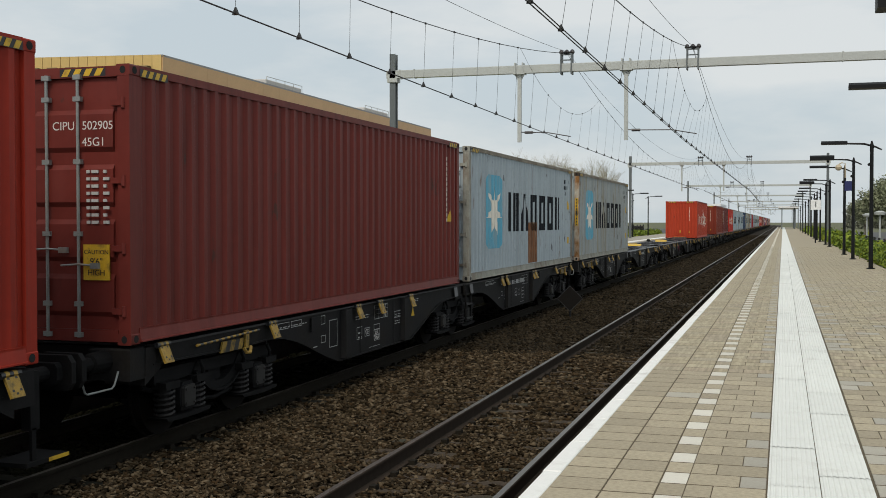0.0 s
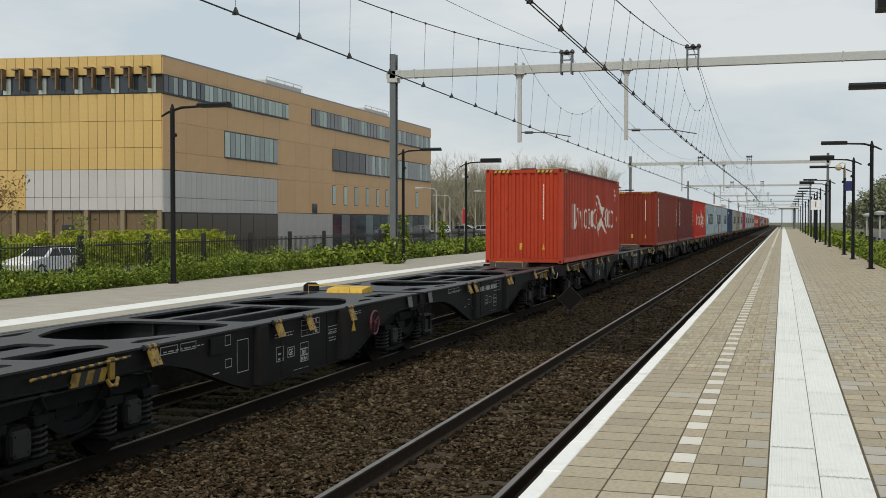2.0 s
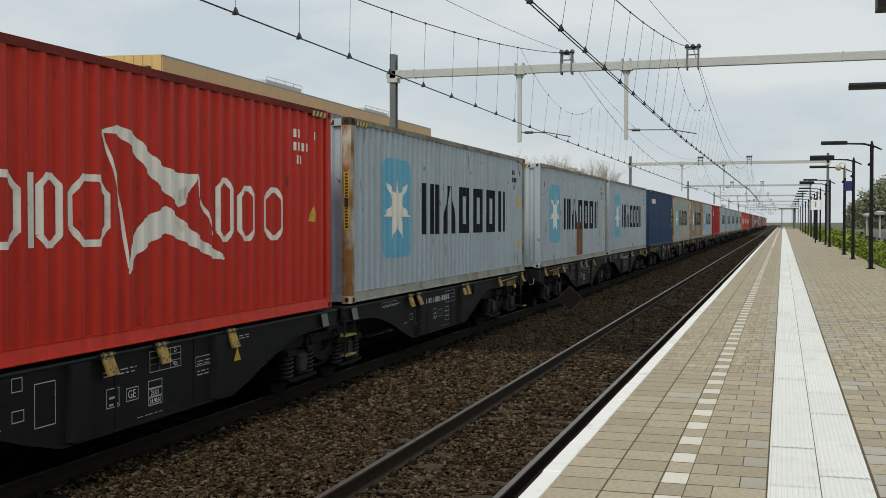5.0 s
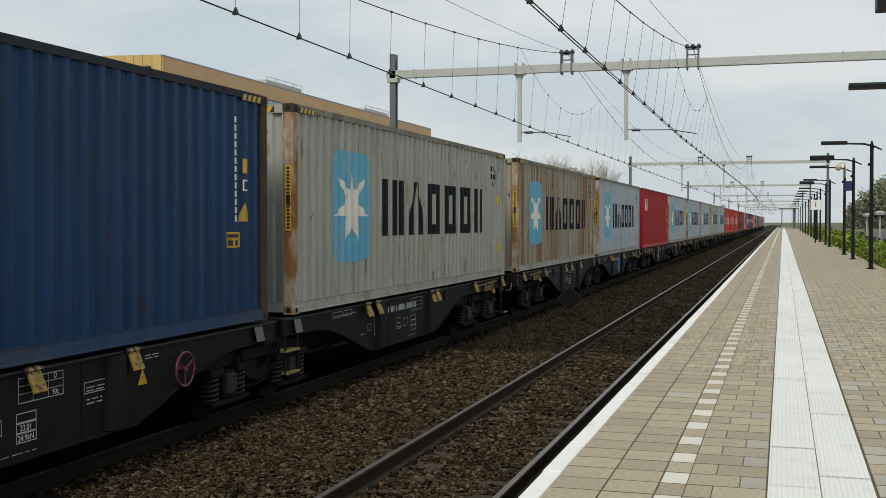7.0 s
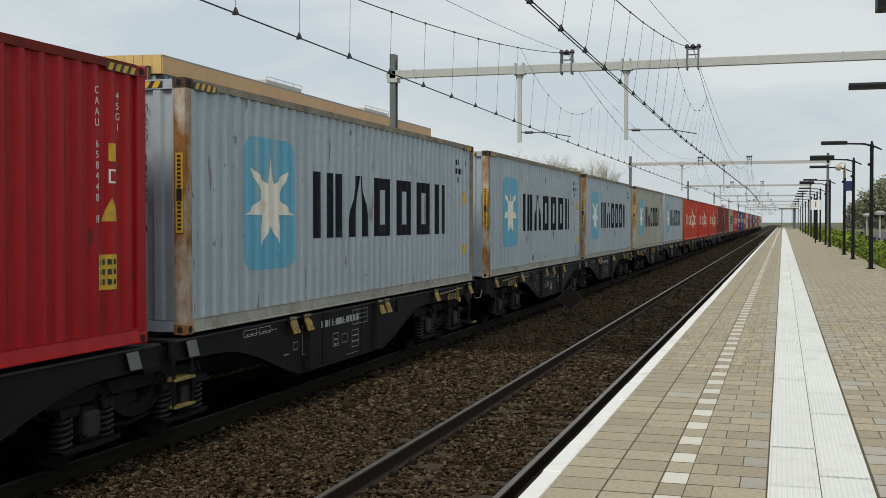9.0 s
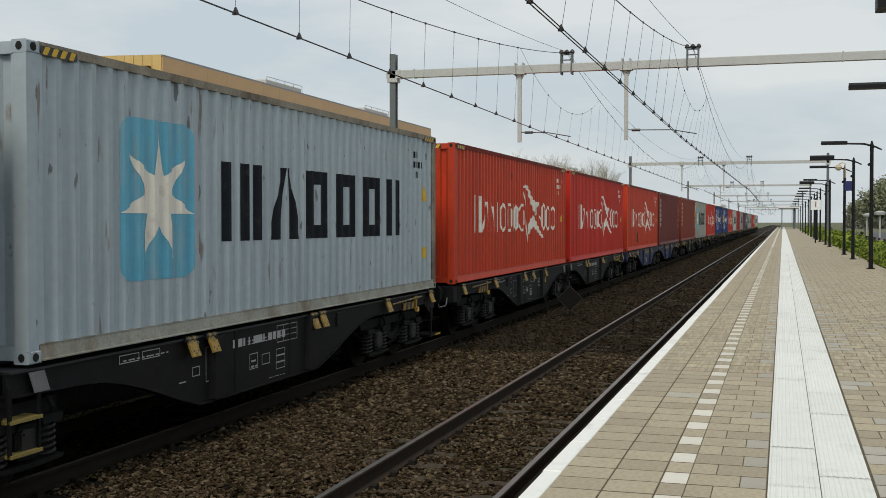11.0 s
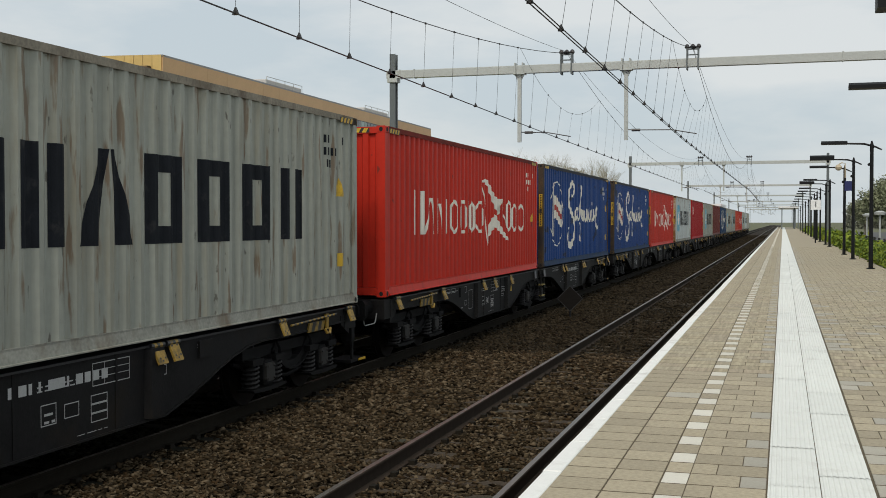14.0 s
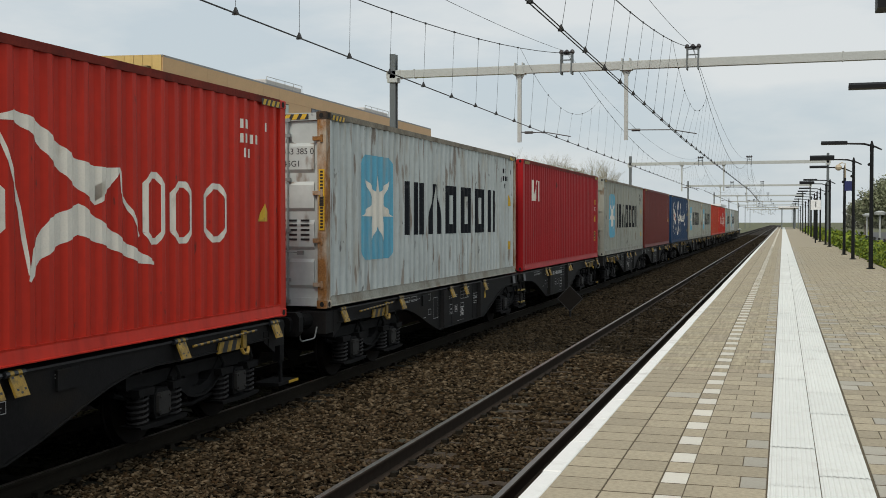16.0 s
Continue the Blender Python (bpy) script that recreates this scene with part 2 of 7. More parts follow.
# uneven coupling gaps
DRIFT = {0: 0.1, 1: -0.1, 2: -0.2, 3: -0.25, 4: -0.28, 5: -0.15, 6: 0.35, 7: 0.35, 8: 0.3, 9: 0.1, 12: -0.1, 13: -0.2, 14: -0.2, 15: -0.3,
         16: -0.2, 17: -0.2, 18: -0.2, 19: -0.2, 20: -0.2, 21: -0.2, 22: -0.2}
CL, CH, CW = 12.192, 2.896, 1.219
DECK_Z = 1.155
PITCH = 0.278


def rib(y):
    """Depth of the side corrugation below the outer face at y."""
    t = ((y - 0.16) % PITCH) / PITCH
    if t < 0.26:
        return 0.0
    if t < 0.5:
        return 0.036 * (t - 0.26) / 0.24
    if t < 0.76:
        return 0.036
    return 0.036 * (1 - (t - 0.76) / 0.24)


def rib_lines(a, b):
    ys = [a, b]
    k0 = int((a - 0.16) // PITCH) - 1
    for k in range(k0, k0 + int((b - a) / PITCH) + 4):
        for t in (0, 0.26, 0.5, 0.76):
            y = 0.16 + (k + t) * PITCH
            if a + 1e-4 < y < b - 1e-4:
                ys.append(y)
    return sorted(ys)


def clip(poly, a, b):
    """The part of a convex (y, z) polygon between y = a and y = b."""
    for lim, s in ((a, 1), (b, -1)):
        out = []
        for i, p in enumerate(poly):
            q = poly[(i + 1) % len(poly)]
            dp, dq = s * (p[0] - lim), s * (q[0] - lim)
            if dp >= 0:
                out.append(p)
            if dp * dq < 0:
                t = dp / (dp - dq)
                out.append((lim, p[1] + t * (q[1] - p[1])))
        poly = out
        if len(poly) < 3:
            return []
    return poly


SIDE_X = CW - 0.012


def decal(polys, lift=0.004):
    """Paint shapes laid on the ribbed side wall: convex (y, z) polygons cut along the ribs."""
    s = Shape()
    for poly in polys:
        ya, yb = min(p[0] for p in poly), max(p[0] for p in poly)
        ys = rib_lines(ya, yb)
        for a, b in zip(ys, ys[1:]):
            c = clip(poly, a, b)
            if len(c) >= 3:
                s.add([(SIDE_X - rib(min(max(y, a + 1e-5), b - 1e-5)) + lift, y, z) for y, z in c], [tuple(range(len(c)))])
    me = bpy.data.meshes.new("marking")
    me.from_pydata(s.v, [], s.f)
    me.update()
    return me


def ribbed_side(sign):
    ys = rib_lines(0.16, CL - 0.16)
    z0, z1 = 0.16, CH - 0.07
    vs, n = [], len(ys)
    for z in (z0, z1):
        vs += [(sign * (SIDE_X - rib(y + 1e-6)), y, z) for y in ys]
    fs = [(i, i + 1, n + i + 1, n + i) for i in range(n - 1)]
    vs += [(sign * (SIDE_X - 0.05), y, z) for z in (z0, z1) for y in (ys[0], ys[-1])]
    k = 2 * n
    fs += [(k, k + 2, k + 3, k + 1)]
    return Shape().add(vs, fs).mesh("side_panel")


def ribbed_end(y_out, sign):
    xs, n = [-1.06], 9
    p = 2.12 / n
    prof = [(-1.06, 0.0)]
    for k in range(n):
        x = -1.06 + k * p
        prof += [(x + 0.30 * p, 0.0), (x + 0.42 * p, 0.045), (x + 0.80 * p, 0.045), (x + 0.92 * p, 0.0)]
    prof += [(1.06, 0.0)]
    m = len(prof)
    vs = [(x, y_out + sign * (0.02 + d), z) for z in (0.16, CH - 0.11) for x, d in prof]
    vs += [(x, y_out + sign * 0.09, z) for z in (0.16, CH - 0.11) for x in (-1.06, 1.06)]
    fs = [(i, i + 1, m + i + 1, m + i) for i in range(m - 1)] + [(2 * m, 2 * m + 1, 2 * m + 3, 2 * m + 2)]
    return Shape().add(vs, fs).mesh("end_panel")


def ribbed_roof():
    ys, vs = [], []
    n = 44
    p = (CL - 0.5) / n
    for k in range(n):
        y = 0.25 + k * p
        ys += [(y, 0), (y + 0.5 * p, 0), (y + 0.62 * p, -0.02), (y + 0.88 * p, -0.02)]
    ys.append((CL - 0.25, 0))
    m = len(ys)
    for x in (-1.13, 1.13):
        vs += [(x, y, CH - 0.012 + d) for y, d in ys]
    vs += [(x, y, CH - 0.06) for x in (-1.13, 1.13) for y in (0.1, CL - 0.1)]
    return Shape().add(vs, [(i, i + 1, m + i + 1, m + i) for i in range(m - 1)] + [(2 * m, 2 * m + 2, 2 * m + 3, 2 * m + 1)]).mesh("roof")


def casting():
    s = Shape()
    s.prism([(-0.081, 0.012), (-0.069, 0), (0.069, 0), (0.081, 0.012), (0.081, 0.106), (0.069, 0.118), (-0.069, 0.118), (-0.081, 0.106)], "y", 0, 0.178)
    # lifting holes as flat dark faces painted for their shade, slightly proud
    h = [(0.035 * math.cos(a), 0.059 + 0.04 * math.sin(a)) for a in (i * math.pi / 5 for i in range(10))]
    for yy in (-0.003, 0.181):
        s.add([(x, yy, z) for x, z in h], [tuple(range(10))], 1)
    for xx in (0.084, -0.084):
        s.add([(xx, 0.089 + p * 1.3, z) for p, z in h], [tuple(range(10))], 1)
    return s.mesh("corner_casting")


def door_leaf(sign):
    """One door leaf at the y = 0 end."""
    x0, x1 = (0.01, 1.07) if sign > 0 else (-1.07, -0.01)
    return Shape().box(x0, x1, 0.05, 0.09, 0.15, CH - 0.13).mesh("door")


def pressed_panel():
    s, x0, x1, z0, z1, y, w = Shape(), -0.47, 0.47, 0, 0.44, 0.0, 0.05
    return s.add([(x0, y, z0), (x1, y, z0), (x1, y, z1), (x0, y, z1), (x0, y - .035, z0 + w), (x1, y - .035, z0 + w), (x1, y - .035, z1 - w), (x0, y - .035, z1 - w)],
                 [(4, 5, 6, 7), (0, 1, 5, 4), (1, 2, 6, 5), (2, 3, 7, 6), (3, 0, 4, 7)]).mesh("pressed_panel")


MESH = {}


def container_meshes():
    g = MESH
    g["side+"], g["side-"] = ribbed_side(1), ribbed_side(-1)
    g["end0"], g["end1"] = ribbed_end(0, 1), ribbed_end(CL, -1)
    g["roof"] = ribbed_roof()
    g["post"] = Shape().prism([(-0.07, 0), (0.07, 0), (0.07, 0.15), (0.02, 0.16), (-0.07, 0.1)], "z", 0.11, CH - 0.11).mesh("corner_post")
    g["rail_b"] = Shape().prism([(-0.05, 0.022), (0.034, 0.022), (0.034, 0.034), (0.014, 0.040), (-0.006, 0.150), (-0.004, 0.172), (-0.05, 0.172)], "y", 0.17, CL - 0.17).mesh("bottom_side_rail")
    g["rail_t"] = Shape().box(-0.055, 0.0, 0.17, CL - 0.17, CH - 0.085, CH + 0.002).mesh("top_side_rail")
    g["sill"] = Shape().box(-1.06, 1.06, 0, 0.10, 0.03, 0.155).mesh("end_sill")
    g["head"] = Shape().box(-1.06, 1.06, 0, 0.10, CH - 0.125, CH - 0.015).mesh("end_header")
    g["floor"] = Shape().box(-1.15, 1.15, 0.1, CL - 0.1, 0.06, 0.14).mesh("underfloor")
    g["casting"] = casting()
    g["door+"], g["door-"] = door_leaf(1), door_leaf(-1)
    g["pressed"] = pressed_panel()
    bar = Shape().tube([(0, 0, 0.07), (0, 0, CH - 0.09)], 0.017, 8)
    for z in (0.10, 0.42, 1.15, 1.9, 2.55, CH - 0.12):
        bar.box(-0.045, 0.045, -0.022, 0.03, z - 0.025, z + 0.025)
    g["bar"] = bar.mesh("locking_bar")
    g["handle"] = Shape().tube([(0, 0, 0), (0.22, -0.01, 0.015), (0.42, -0.005, 0.0)], 0.011, 6).box(0.36, 0.46, -0.02, 0.02, -0.03, 0.03).mesh("door_handle")
    h = Shape()
    h.box(-0.09, 0.05, -0.012, 0.03, -0.03, 0.03)
    h.cyl((0.05, 0, 0), "z", 0.022, 0.11, 8)
    g["hinge"] = h.mesh("hinge")
    st = Shape()
    for k in range(4):
        y = 0.0 + k * 0.13
        st.add([(y, 0, 0), (y + 0.075, 0, 0), (y + 0.12, 0, 0.075), (y + 0.045, 0, 0.075)], [(0, 1, 2, 3)])
    st.add([(-0.02, 0.002, -0.004), (0.53, 0.002, -0.004), (0.53, 0.002, 0.079), (-0.02, 0.002, 0.079)], [(0, 1, 2, 3)], 1)
    me = bpy.data.meshes.new("hazard_stripe")
    me.from_pydata(st.v, [], st.f)
    me.polygons.foreach_set("material_index", st.mi)
    g["hazard"] = me


container_meshes()


def quad(y0, y1, z0, z1):
    return [(y0, z0), (y1, z0), (y1, z1), (y0, z1)]


def ribbon(pts):
    """Tapered curved stroke: (y, z, width) points."""
    edge = []
    for i, p in enumerate(pts):
        a, b = pts[max(0, i - 1)], pts[min(len(pts) - 1, i + 1)]
        n = Vector((a[1] - b[1], b[0] - a[0])).normalized() * (p[2] / 2)
        edge.append(((p[0] + n.x, p[1] + n.y), (p[0] - n.x, p[1] - n.y)))
    return [[l0, r0, r1, l1] for (l0, r0), (l1, r1) in zip(edge, edge[1:])]


def smooth(pts, n=5):
    """Points of a soft curve through the given ones."""
    out = []
    for i in range(len(pts) - 1):
        p = [Vector(pts[max(0, min(len(pts) - 1, i + k))]) for k in (-1, 0, 1, 2)]
        for k in range(n):
            t = k / n
            out.append(tuple(0.5 * (2 * p[1] + (p[2] - p[0]) * t + (2 * p[0] - 5 * p[1] + 4 * p[2] - p[3]) * t * t + (3 * p[1] - p[0] - 3 * p[2] + p[3]) * t ** 3)))
    return out + [tuple(pts[-1])]


def star(cy, cz, r, n=7):
    polys = []
    ri = 0.36 * r
    for k in range(n):
        a = math.pi / 2 + 2 * math.pi * k / n
        tip = (cy + r * math.cos(a), cz + r * math.sin(a))
        l = (cy + ri * math.cos(a + math.pi / n), cz + ri * math.sin(a + math.pi / n))
        q = (cy + ri * math.cos(a - math.pi / n), cz + ri * math.sin(a - math.pi / n))
        polys.append([(cy, cz), q, tip, l])
    return polys


def paint(name, base, wear=0.4, rust=RUST, var=0.1, rough=0.5, stretch=(1, 2.2, 0.35), scale=1.6, chips=0.5, streak=0.16, runs=0.0, run_colour=(0.145, 0.075, 0.030), patch=0.0, bands=None):
    """Container paint: faded and darkened in streaks, with small dark chips and scrapes."""
    m = mat(name, base, rough, var=var, scale=1.1, stain=rust, stain_amt=wear, stain_scale=scale, stretch=stretch, bump=0.08, bump_scale=6, spec=0.18)
    n, l = m.node_tree.nodes, m.node_tree.links
    b = n["Principled BSDF"]
    src = b.inputs["Base Color"].links[0].from_socket
    co, mp, t, r, mx = n.new("ShaderNodeTexCoord"), n.new("ShaderNodeMapping"), n.new("ShaderNodeTexNoise"), n.new("ShaderNodeMapRange"), n.new("ShaderNodeMix")
    oi, off = n.new("ShaderNodeObjectInfo"), n.new("ShaderNodeVectorMath")
    off.operation = "SCALE"
    off.inputs[0].default_value = (17.0, 41.0, 29.0)
    l.new(oi.outputs["Random"], off.inputs["Scale"])
    l.new(off.outputs[0], mp.inputs["Location"])
    mp.inputs["Scale"].default_value = (2.2, 4.5, 1.6)
    t.inputs["Scale"].default_value, t.inputs["Detail"].default_value = 1.7, 4
    r.inputs[1].default_value, r.inputs[2].default_value, r.inputs[4].default_value = 0.70 - 0.03 * chips, 0.735 - 0.03 * chips, 0.7
    mx.data_type = "RGBA"
    mx.inputs[7].default_value = (0.05, 0.035, 0.028, 1)
    l.new(co.outputs["Object"], mp.inputs[0])
    l.new(mp.outputs[0], t.inputs["Vector"])
    l.new(t.outputs["Fac"], r.inputs[0])
    l.new(r.outputs[0], mx.inputs[0])
    l.new(src, mx.inputs[6])
    out = mx.outputs[2]

    def layer(sc, scale_, lo, hi, colour, most, detail=3):
        nonlocal out
        mp2, t2, r2, m2 = n.new("ShaderNodeMapping"), n.new("ShaderNodeTexNoise"), n.new("ShaderNodeMapRange"), n.new("ShaderNodeMix")
        l.new(co.outputs["Object"], mp2.inputs[0])
        l.new(off.outputs[0], mp2.inputs["Location"])
        mp2.inputs["Scale"].default_value = sc
        t2.inputs["Scale"].default_value, t2.inputs["Detail"].default_value = scale_, detail
        l.new(mp2.outputs[0], t2.inputs["Vector"])
        r2.inputs[1].default_value, r2.inputs[2].default_value, r2.inputs[4].default_value = lo, hi, most
        l.new(t2.outputs["Fac"], r2.inputs[0])
        m2.data_type = "RGBA"
        m2.inputs[7].default_value = (*colour, 1)
        l.new(r2.outputs[0], m2.inputs[0])
        l.new(out, m2.inputs[6])
        out = m2.outputs[2]
    # rain-washed streaks, dark and faded, add painted rib shade; then rust runs, scraped patches
    layer((1, 6.0, 0.35), 1.0, 0.45, 0.75, tuple(0.45 * c for c in base), streak * 2.6)
    layer((3, 9.0, 0.30), 1.0, 0.52, 0.80, tuple(min(0.7, 1.25 * c + 0.02) for c in base), streak * 2.0)
    if bands:
        layer((1, 5.0, 0.12), 1.4, 0.46 if rust[0] < 0.29 else 0.54, 0.60 if rust[0] < 0.29 else 0.74, bands, 0.9, 6)
    if runs:
        layer((2, 7.0, 0.9), 1.3, 0.68 - 0.10 * runs, 0.74 - 0.10 * runs, run_colour, 0.65, 5)
    if patch:
        layer((1, 1.0, 2.6), 0.9, 0.735 - 0.1 * patch, 0.76 - 0.1 * patch, (0.016, 0.016, 0.018), 0.75, 7)
    l.new(out, b.inputs["Base Color"])
    return m


P = dict(
    brown=paint("brown_paint", (0.145, 0.026, 0.020), 0.15, (0.08, 0.02, 0.015), chips=0.1),
    redbrown=paint("redbrown_paint", (0.195, 0.032, 0.017), 0.2, (0.12, 0.025, 0.015), chips=0.2),
    darkbrown=paint("darkbrown_paint", (0.135, 0.024, 0.019), 0.2, (0.08, 0.02, 0.015), chips=0.1),
    orange=paint("orange_red_paint", (0.41, 0.048, 0.020), 0.2, (0.30, 0.038, 0.014)),
    orange2=paint("faded_orange_paint", (0.50, 0.048, 0.017), 0.4, (0.27, 0.045, 0.02), chips=1.0),
    red=paint("red_paint", (0.50, 0.028, 0.014), 0.15, (0.32, 0.02, 0.012)),
    deepred=paint("deep_red_paint", (0.29, 0.026, 0.013), 0.15, (0.20, 0.02, 0.012)),
    crimson=paint("crimson_paint", (0.34, 0.010, 0.013), 0.12, (0.24, 0.012, 0.013)),
    grey=paint("light_grey_paint", (0.365, 0.425, 0.462), 0.15, (0.33, 0.35, 0.34), chips=0.9, streak=0.10, runs=0.35),
    greyrust=paint("rusty_grey_paint", (0.315, 0.305, 0.245), 0.6, (0.27, 0.18, 0.08), stretch=(1, 3.6, 0.16), scale=1.7, chips=1.6, streak=0.16, runs=0.7, bands=(0.20, 0.088, 0.024)),
    beige=paint("beige_grey_paint", (0.355, 0.362, 0.31), 0.4, (0.34, 0.30, 0.21), chips=1.0, runs=0.6),
    pale=paint("pale_grey_paint", (0.50, 0.54, 0.53), 0.4, (0.36, 0.32, 0.25), chips=1.3, runs=0.8),
    weathered=paint("weathered_grey_paint", (0.33, 0.365, 0.37), 0.5, (0.30, 0.29, 0.22), chips=1.2, runs=0.6, bands=(0.27, 0.20, 0.09)),
    dull=paint("dull_grey_paint", (0.325, 0.335, 0.29), 0.4, (0.28, 0.25, 0.18), chips=1.3, runs=0.9),
    blue=paint("navy_paint", (0.011, 0.043, 0.108), 0.3, (0.018, 0.03, 0.05), chips=0.8, streak=0.22),
    saf=paint("royal_blue_paint", (0.008, 0.048, 0.195), 0.2, (0.01, 0.034, 0.10), chips=0.8, streak=0.24, patch=1.0, runs=0.2),
)
M.update(
    cyan=mat("light_blue_logo", (0.10, 0.37, 0.52), 0.55, var=0.12, stain=(0.30, 0.36, 0.36), stain_amt=0.5, stain_scale=1.6, stretch=(1, 3, 0.4)),
    white_logo=mat("worn_white_logo", (0.76, 0.72, 0.63), 0.55, var=0.08, stain=(0.5, 0.42, 0.33), stain_amt=0.25, stain_scale=3),
    black_logo=mat("black_logo", (0.012, 0.014, 0.018), 0.75, var=0.3, stain=(0.05, 0.05, 0.05), stain_amt=0.2, stain_scale=5, spec=0.12),
    darkpost=mat("brown_worn_post", (0.075, 0.05, 0.03), 0.8, var=0.4, scale=5, stain=(0.03, 0.03, 0.035), stain_amt=0.7, stain_scale=3, stretch=(1, 1, 0.5), spec=0.15),
    dirty_rail=mat("grimy_rail", (0.25, 0.225, 0.18), 0.8, var=0.35, scale=3, stain=(0.10, 0.07, 0.05), stain_amt=0.6, stain_scale=1.2, stretch=(1, 1.5, 1), spec=0.15),
    dusty_rail=mat("dusty_blue_rail", (0.022, 0.045, 0.095), 0.75, var=0.3, scale=3, stain=(0.05, 0.055, 0.065), stain_amt=0.6, stain_scale=1.5, spec=0.15),
    pale_rail=mat("grimy_pale_rail", (0.27, 0.27, 0.235), 0.8, var=0.3, scale=3, stain=(0.15, 0.11, 0.075), stain_amt=0.5, stain_scale=1.3, stretch=(1, 1.5, 1), spec=0.15),
    red_rail=mat("grimy_red_rail", (0.17, 0.024, 0.016), 0.75, var=0.3, scale=3, stain=(0.07, 0.02, 0.015), stain_amt=0.6, spec=0.15),
    dark_rail=mat("sooty_blue_rail", (0.022, 0.026, 0.036), 0.7, var=0.3, scale=3, stain=(0.03, 0.025, 0.02), stain_amt=0.5, spec=0.2),
    rustpost=mat("rusty_post", (0.24, 0.115, 0.040), 0.85, var=0.5, scale=5, stain=(0.50, 0.48, 0.41), stain_amt=0.9, stain_scale=3, stretch=(1, 1, 0.5), spec=0.15),
    rustpatch=mat("rust_patch", (0.17, 0.070, 0.028), 0.85, var=0.45, scale=5, stain=(0.30, 0.20, 0.13), stain_amt=0.5, stain_scale=3, stretch=(1, 4, 0.4)),
    scorch=mat("dark_rust_patch", (0.075, 0.028, 0.018), 0.85, var=0.4, scale=6, stain=(0.03, 0.018, 0.014), stain_amt=0.7, stain_scale=5),
    redlogo=mat("red_logo", (0.38, 0.03, 0.02), 0.5),
    hole=mat("hole_shade", (0.006, 0.006, 0.006), 0.9, var=0.1),
)



def ring(y0, y1, z0, z1, t, s):
    """A plain rectangular ring: uprights t wide, crossbars s high."""
    return [quad(y0, y0 + t, z0, z1), quad(y1 - t, y1, z0, z1), quad(y0 + t, y1 - t, z0, z0 + s), quad(y0 + t, y1 - t, z1 - s, z1)]


def marks_grey():
    """Blue square, white star, then plain black bars and wedges in six clusters."""
    z0, z1 = 1.04, 2.0
    bars = []
    for y, n in ((3.66, 3), (9.46, 2)):
        for k in range(n):
            bars.append([quad(y + 0.42 * k, y + 0.42 * k + 0.25, z0, z1)])
    for y in (6.10, 7.22, 8.34):
        bars.append(ring(y, y + 0.74, z0, z1, 0.24, 0.19))
    bars.append([[(4.94, z0), (5.26, z0), (5.44, z1), (5.30, z1)]])
    bars.append([[(5.58, z0), (5.90, z0), (5.56, z1), (5.46, z1)]])
    a = 0.15
    sq = [quad(1.50 + a, 2.95 - a, 0.66, 2.36), quad(1.50, 1.50 + a, 0.66 + a, 2.36 - a), quad(2.95 - a, 2.95, 0.66 + a, 2.36 - a)]
    for cy, cz, t in ((1.50 + a, 0.66 + a, 180), (2.95 - a, 0.66 + a, 270), (2.95 - a, 2.36 - a, 0), (1.50 + a, 2.36 - a, 90)):
        sq.append([(cy, cz)] + [(cy + a * math.cos(radians(t + k * 22.5)), cz + a * math.sin(radians(t + k * 22.5))) for k in range(5)])
    return sq, star(2.22, 1.53, 0.74), bars


def round_ring(y0, y1, z0, z1, w):
    """A plain ring with softened corners and an even stroke."""
    c = 0.24 * (y1 - y0)
    a, b, l, h = y0 + w / 2, y1 - w / 2, z0 + w / 2, z1 - w / 2
    p = [(a, l + c), (a, h - c), (a + c, h), (b - c, h), (b, h - c), (b, l + c), (b - c, l), (a + c, l), (a, l + c), (a, h - c)]
    return ribbon([(y, z, w) for y, z in p])[:-1]


def marks_bird():
    """A row of thin pale bars, wedges and rings, and a winged sweep, as on the red boxes."""
    z0, z1 = 1.04, 1.73
    bars = [[quad(y, y + w, z0, z1 + up)] for y, w, up in ((1.55, 0.145, 0.13), (2.03, 0.165, 0.12), (3.07, 0.075, 0.0), (3.64, 0.085, 0.0), (5.23, 0.13, -0.01))]
    bars += [[[(2.25, z0), (2.33, z0), (2.65, z1), (2.56, z1)]], [[(2.76, z0), (2.87, z0), (2.70, z1), (2.62, z1)]], [[(3.30, z0), (3.42, z0), (3.24, z1 - 0.1), (3.15, z1 - 0.1)]]]
    for y, yb, up in ((3.95, 4.43, 0.0), (4.61, 5.15, 0.0), (5.38, 5.74, 0.0), (5.86, 6.53, 0.01), (8.72, 9.12, 0.08), (9.27, 9.72, 0.0), (10.01, 10.55, 0.0)):
        bars.append(round_ring(y, yb, z0 - 0.01, z1 + up, 0.075))
    p = ribbon([(6.42, 2.17, 0.03), (6.66, 2.21, 0.10), (6.92, 2.13, 0.15), (7.2, 1.94, 0.2), (7.5, 1.77, 0.24), (7.86, 1.64, 0.36), (8.1, 1.72, 0.2), (8.27, 1.81, 0.03)])
    p += ribbon([(7.86, 1.62, 0.34), (7.93, 1.46, 0.12)])
    p += ribbon([(6.84, 0.74, 0.03), (6.95, 0.98, 0.17), (7.2, 1.18, 0.29), (7.6, 1.30, 0.30), (8.02, 1.14, 0.2), (8.4, 0.99, 0.13), (8.66, 0.90, 0.12), (8.95, 0.83, 0.03)])
    p += ribbon([(6.43, 2.16, 0.03), (6.58, 1.8, 0.045), (6.74, 1.40, 0.05), (6.84, 0.8, 0.03)])
    p += ribbon([(8.27, 1.79, 0.03), (8.30, 1.58, 0.045), (8.5, 1.36, 0.05), (8.66, 1.12, 0.03)])
    return p, bars


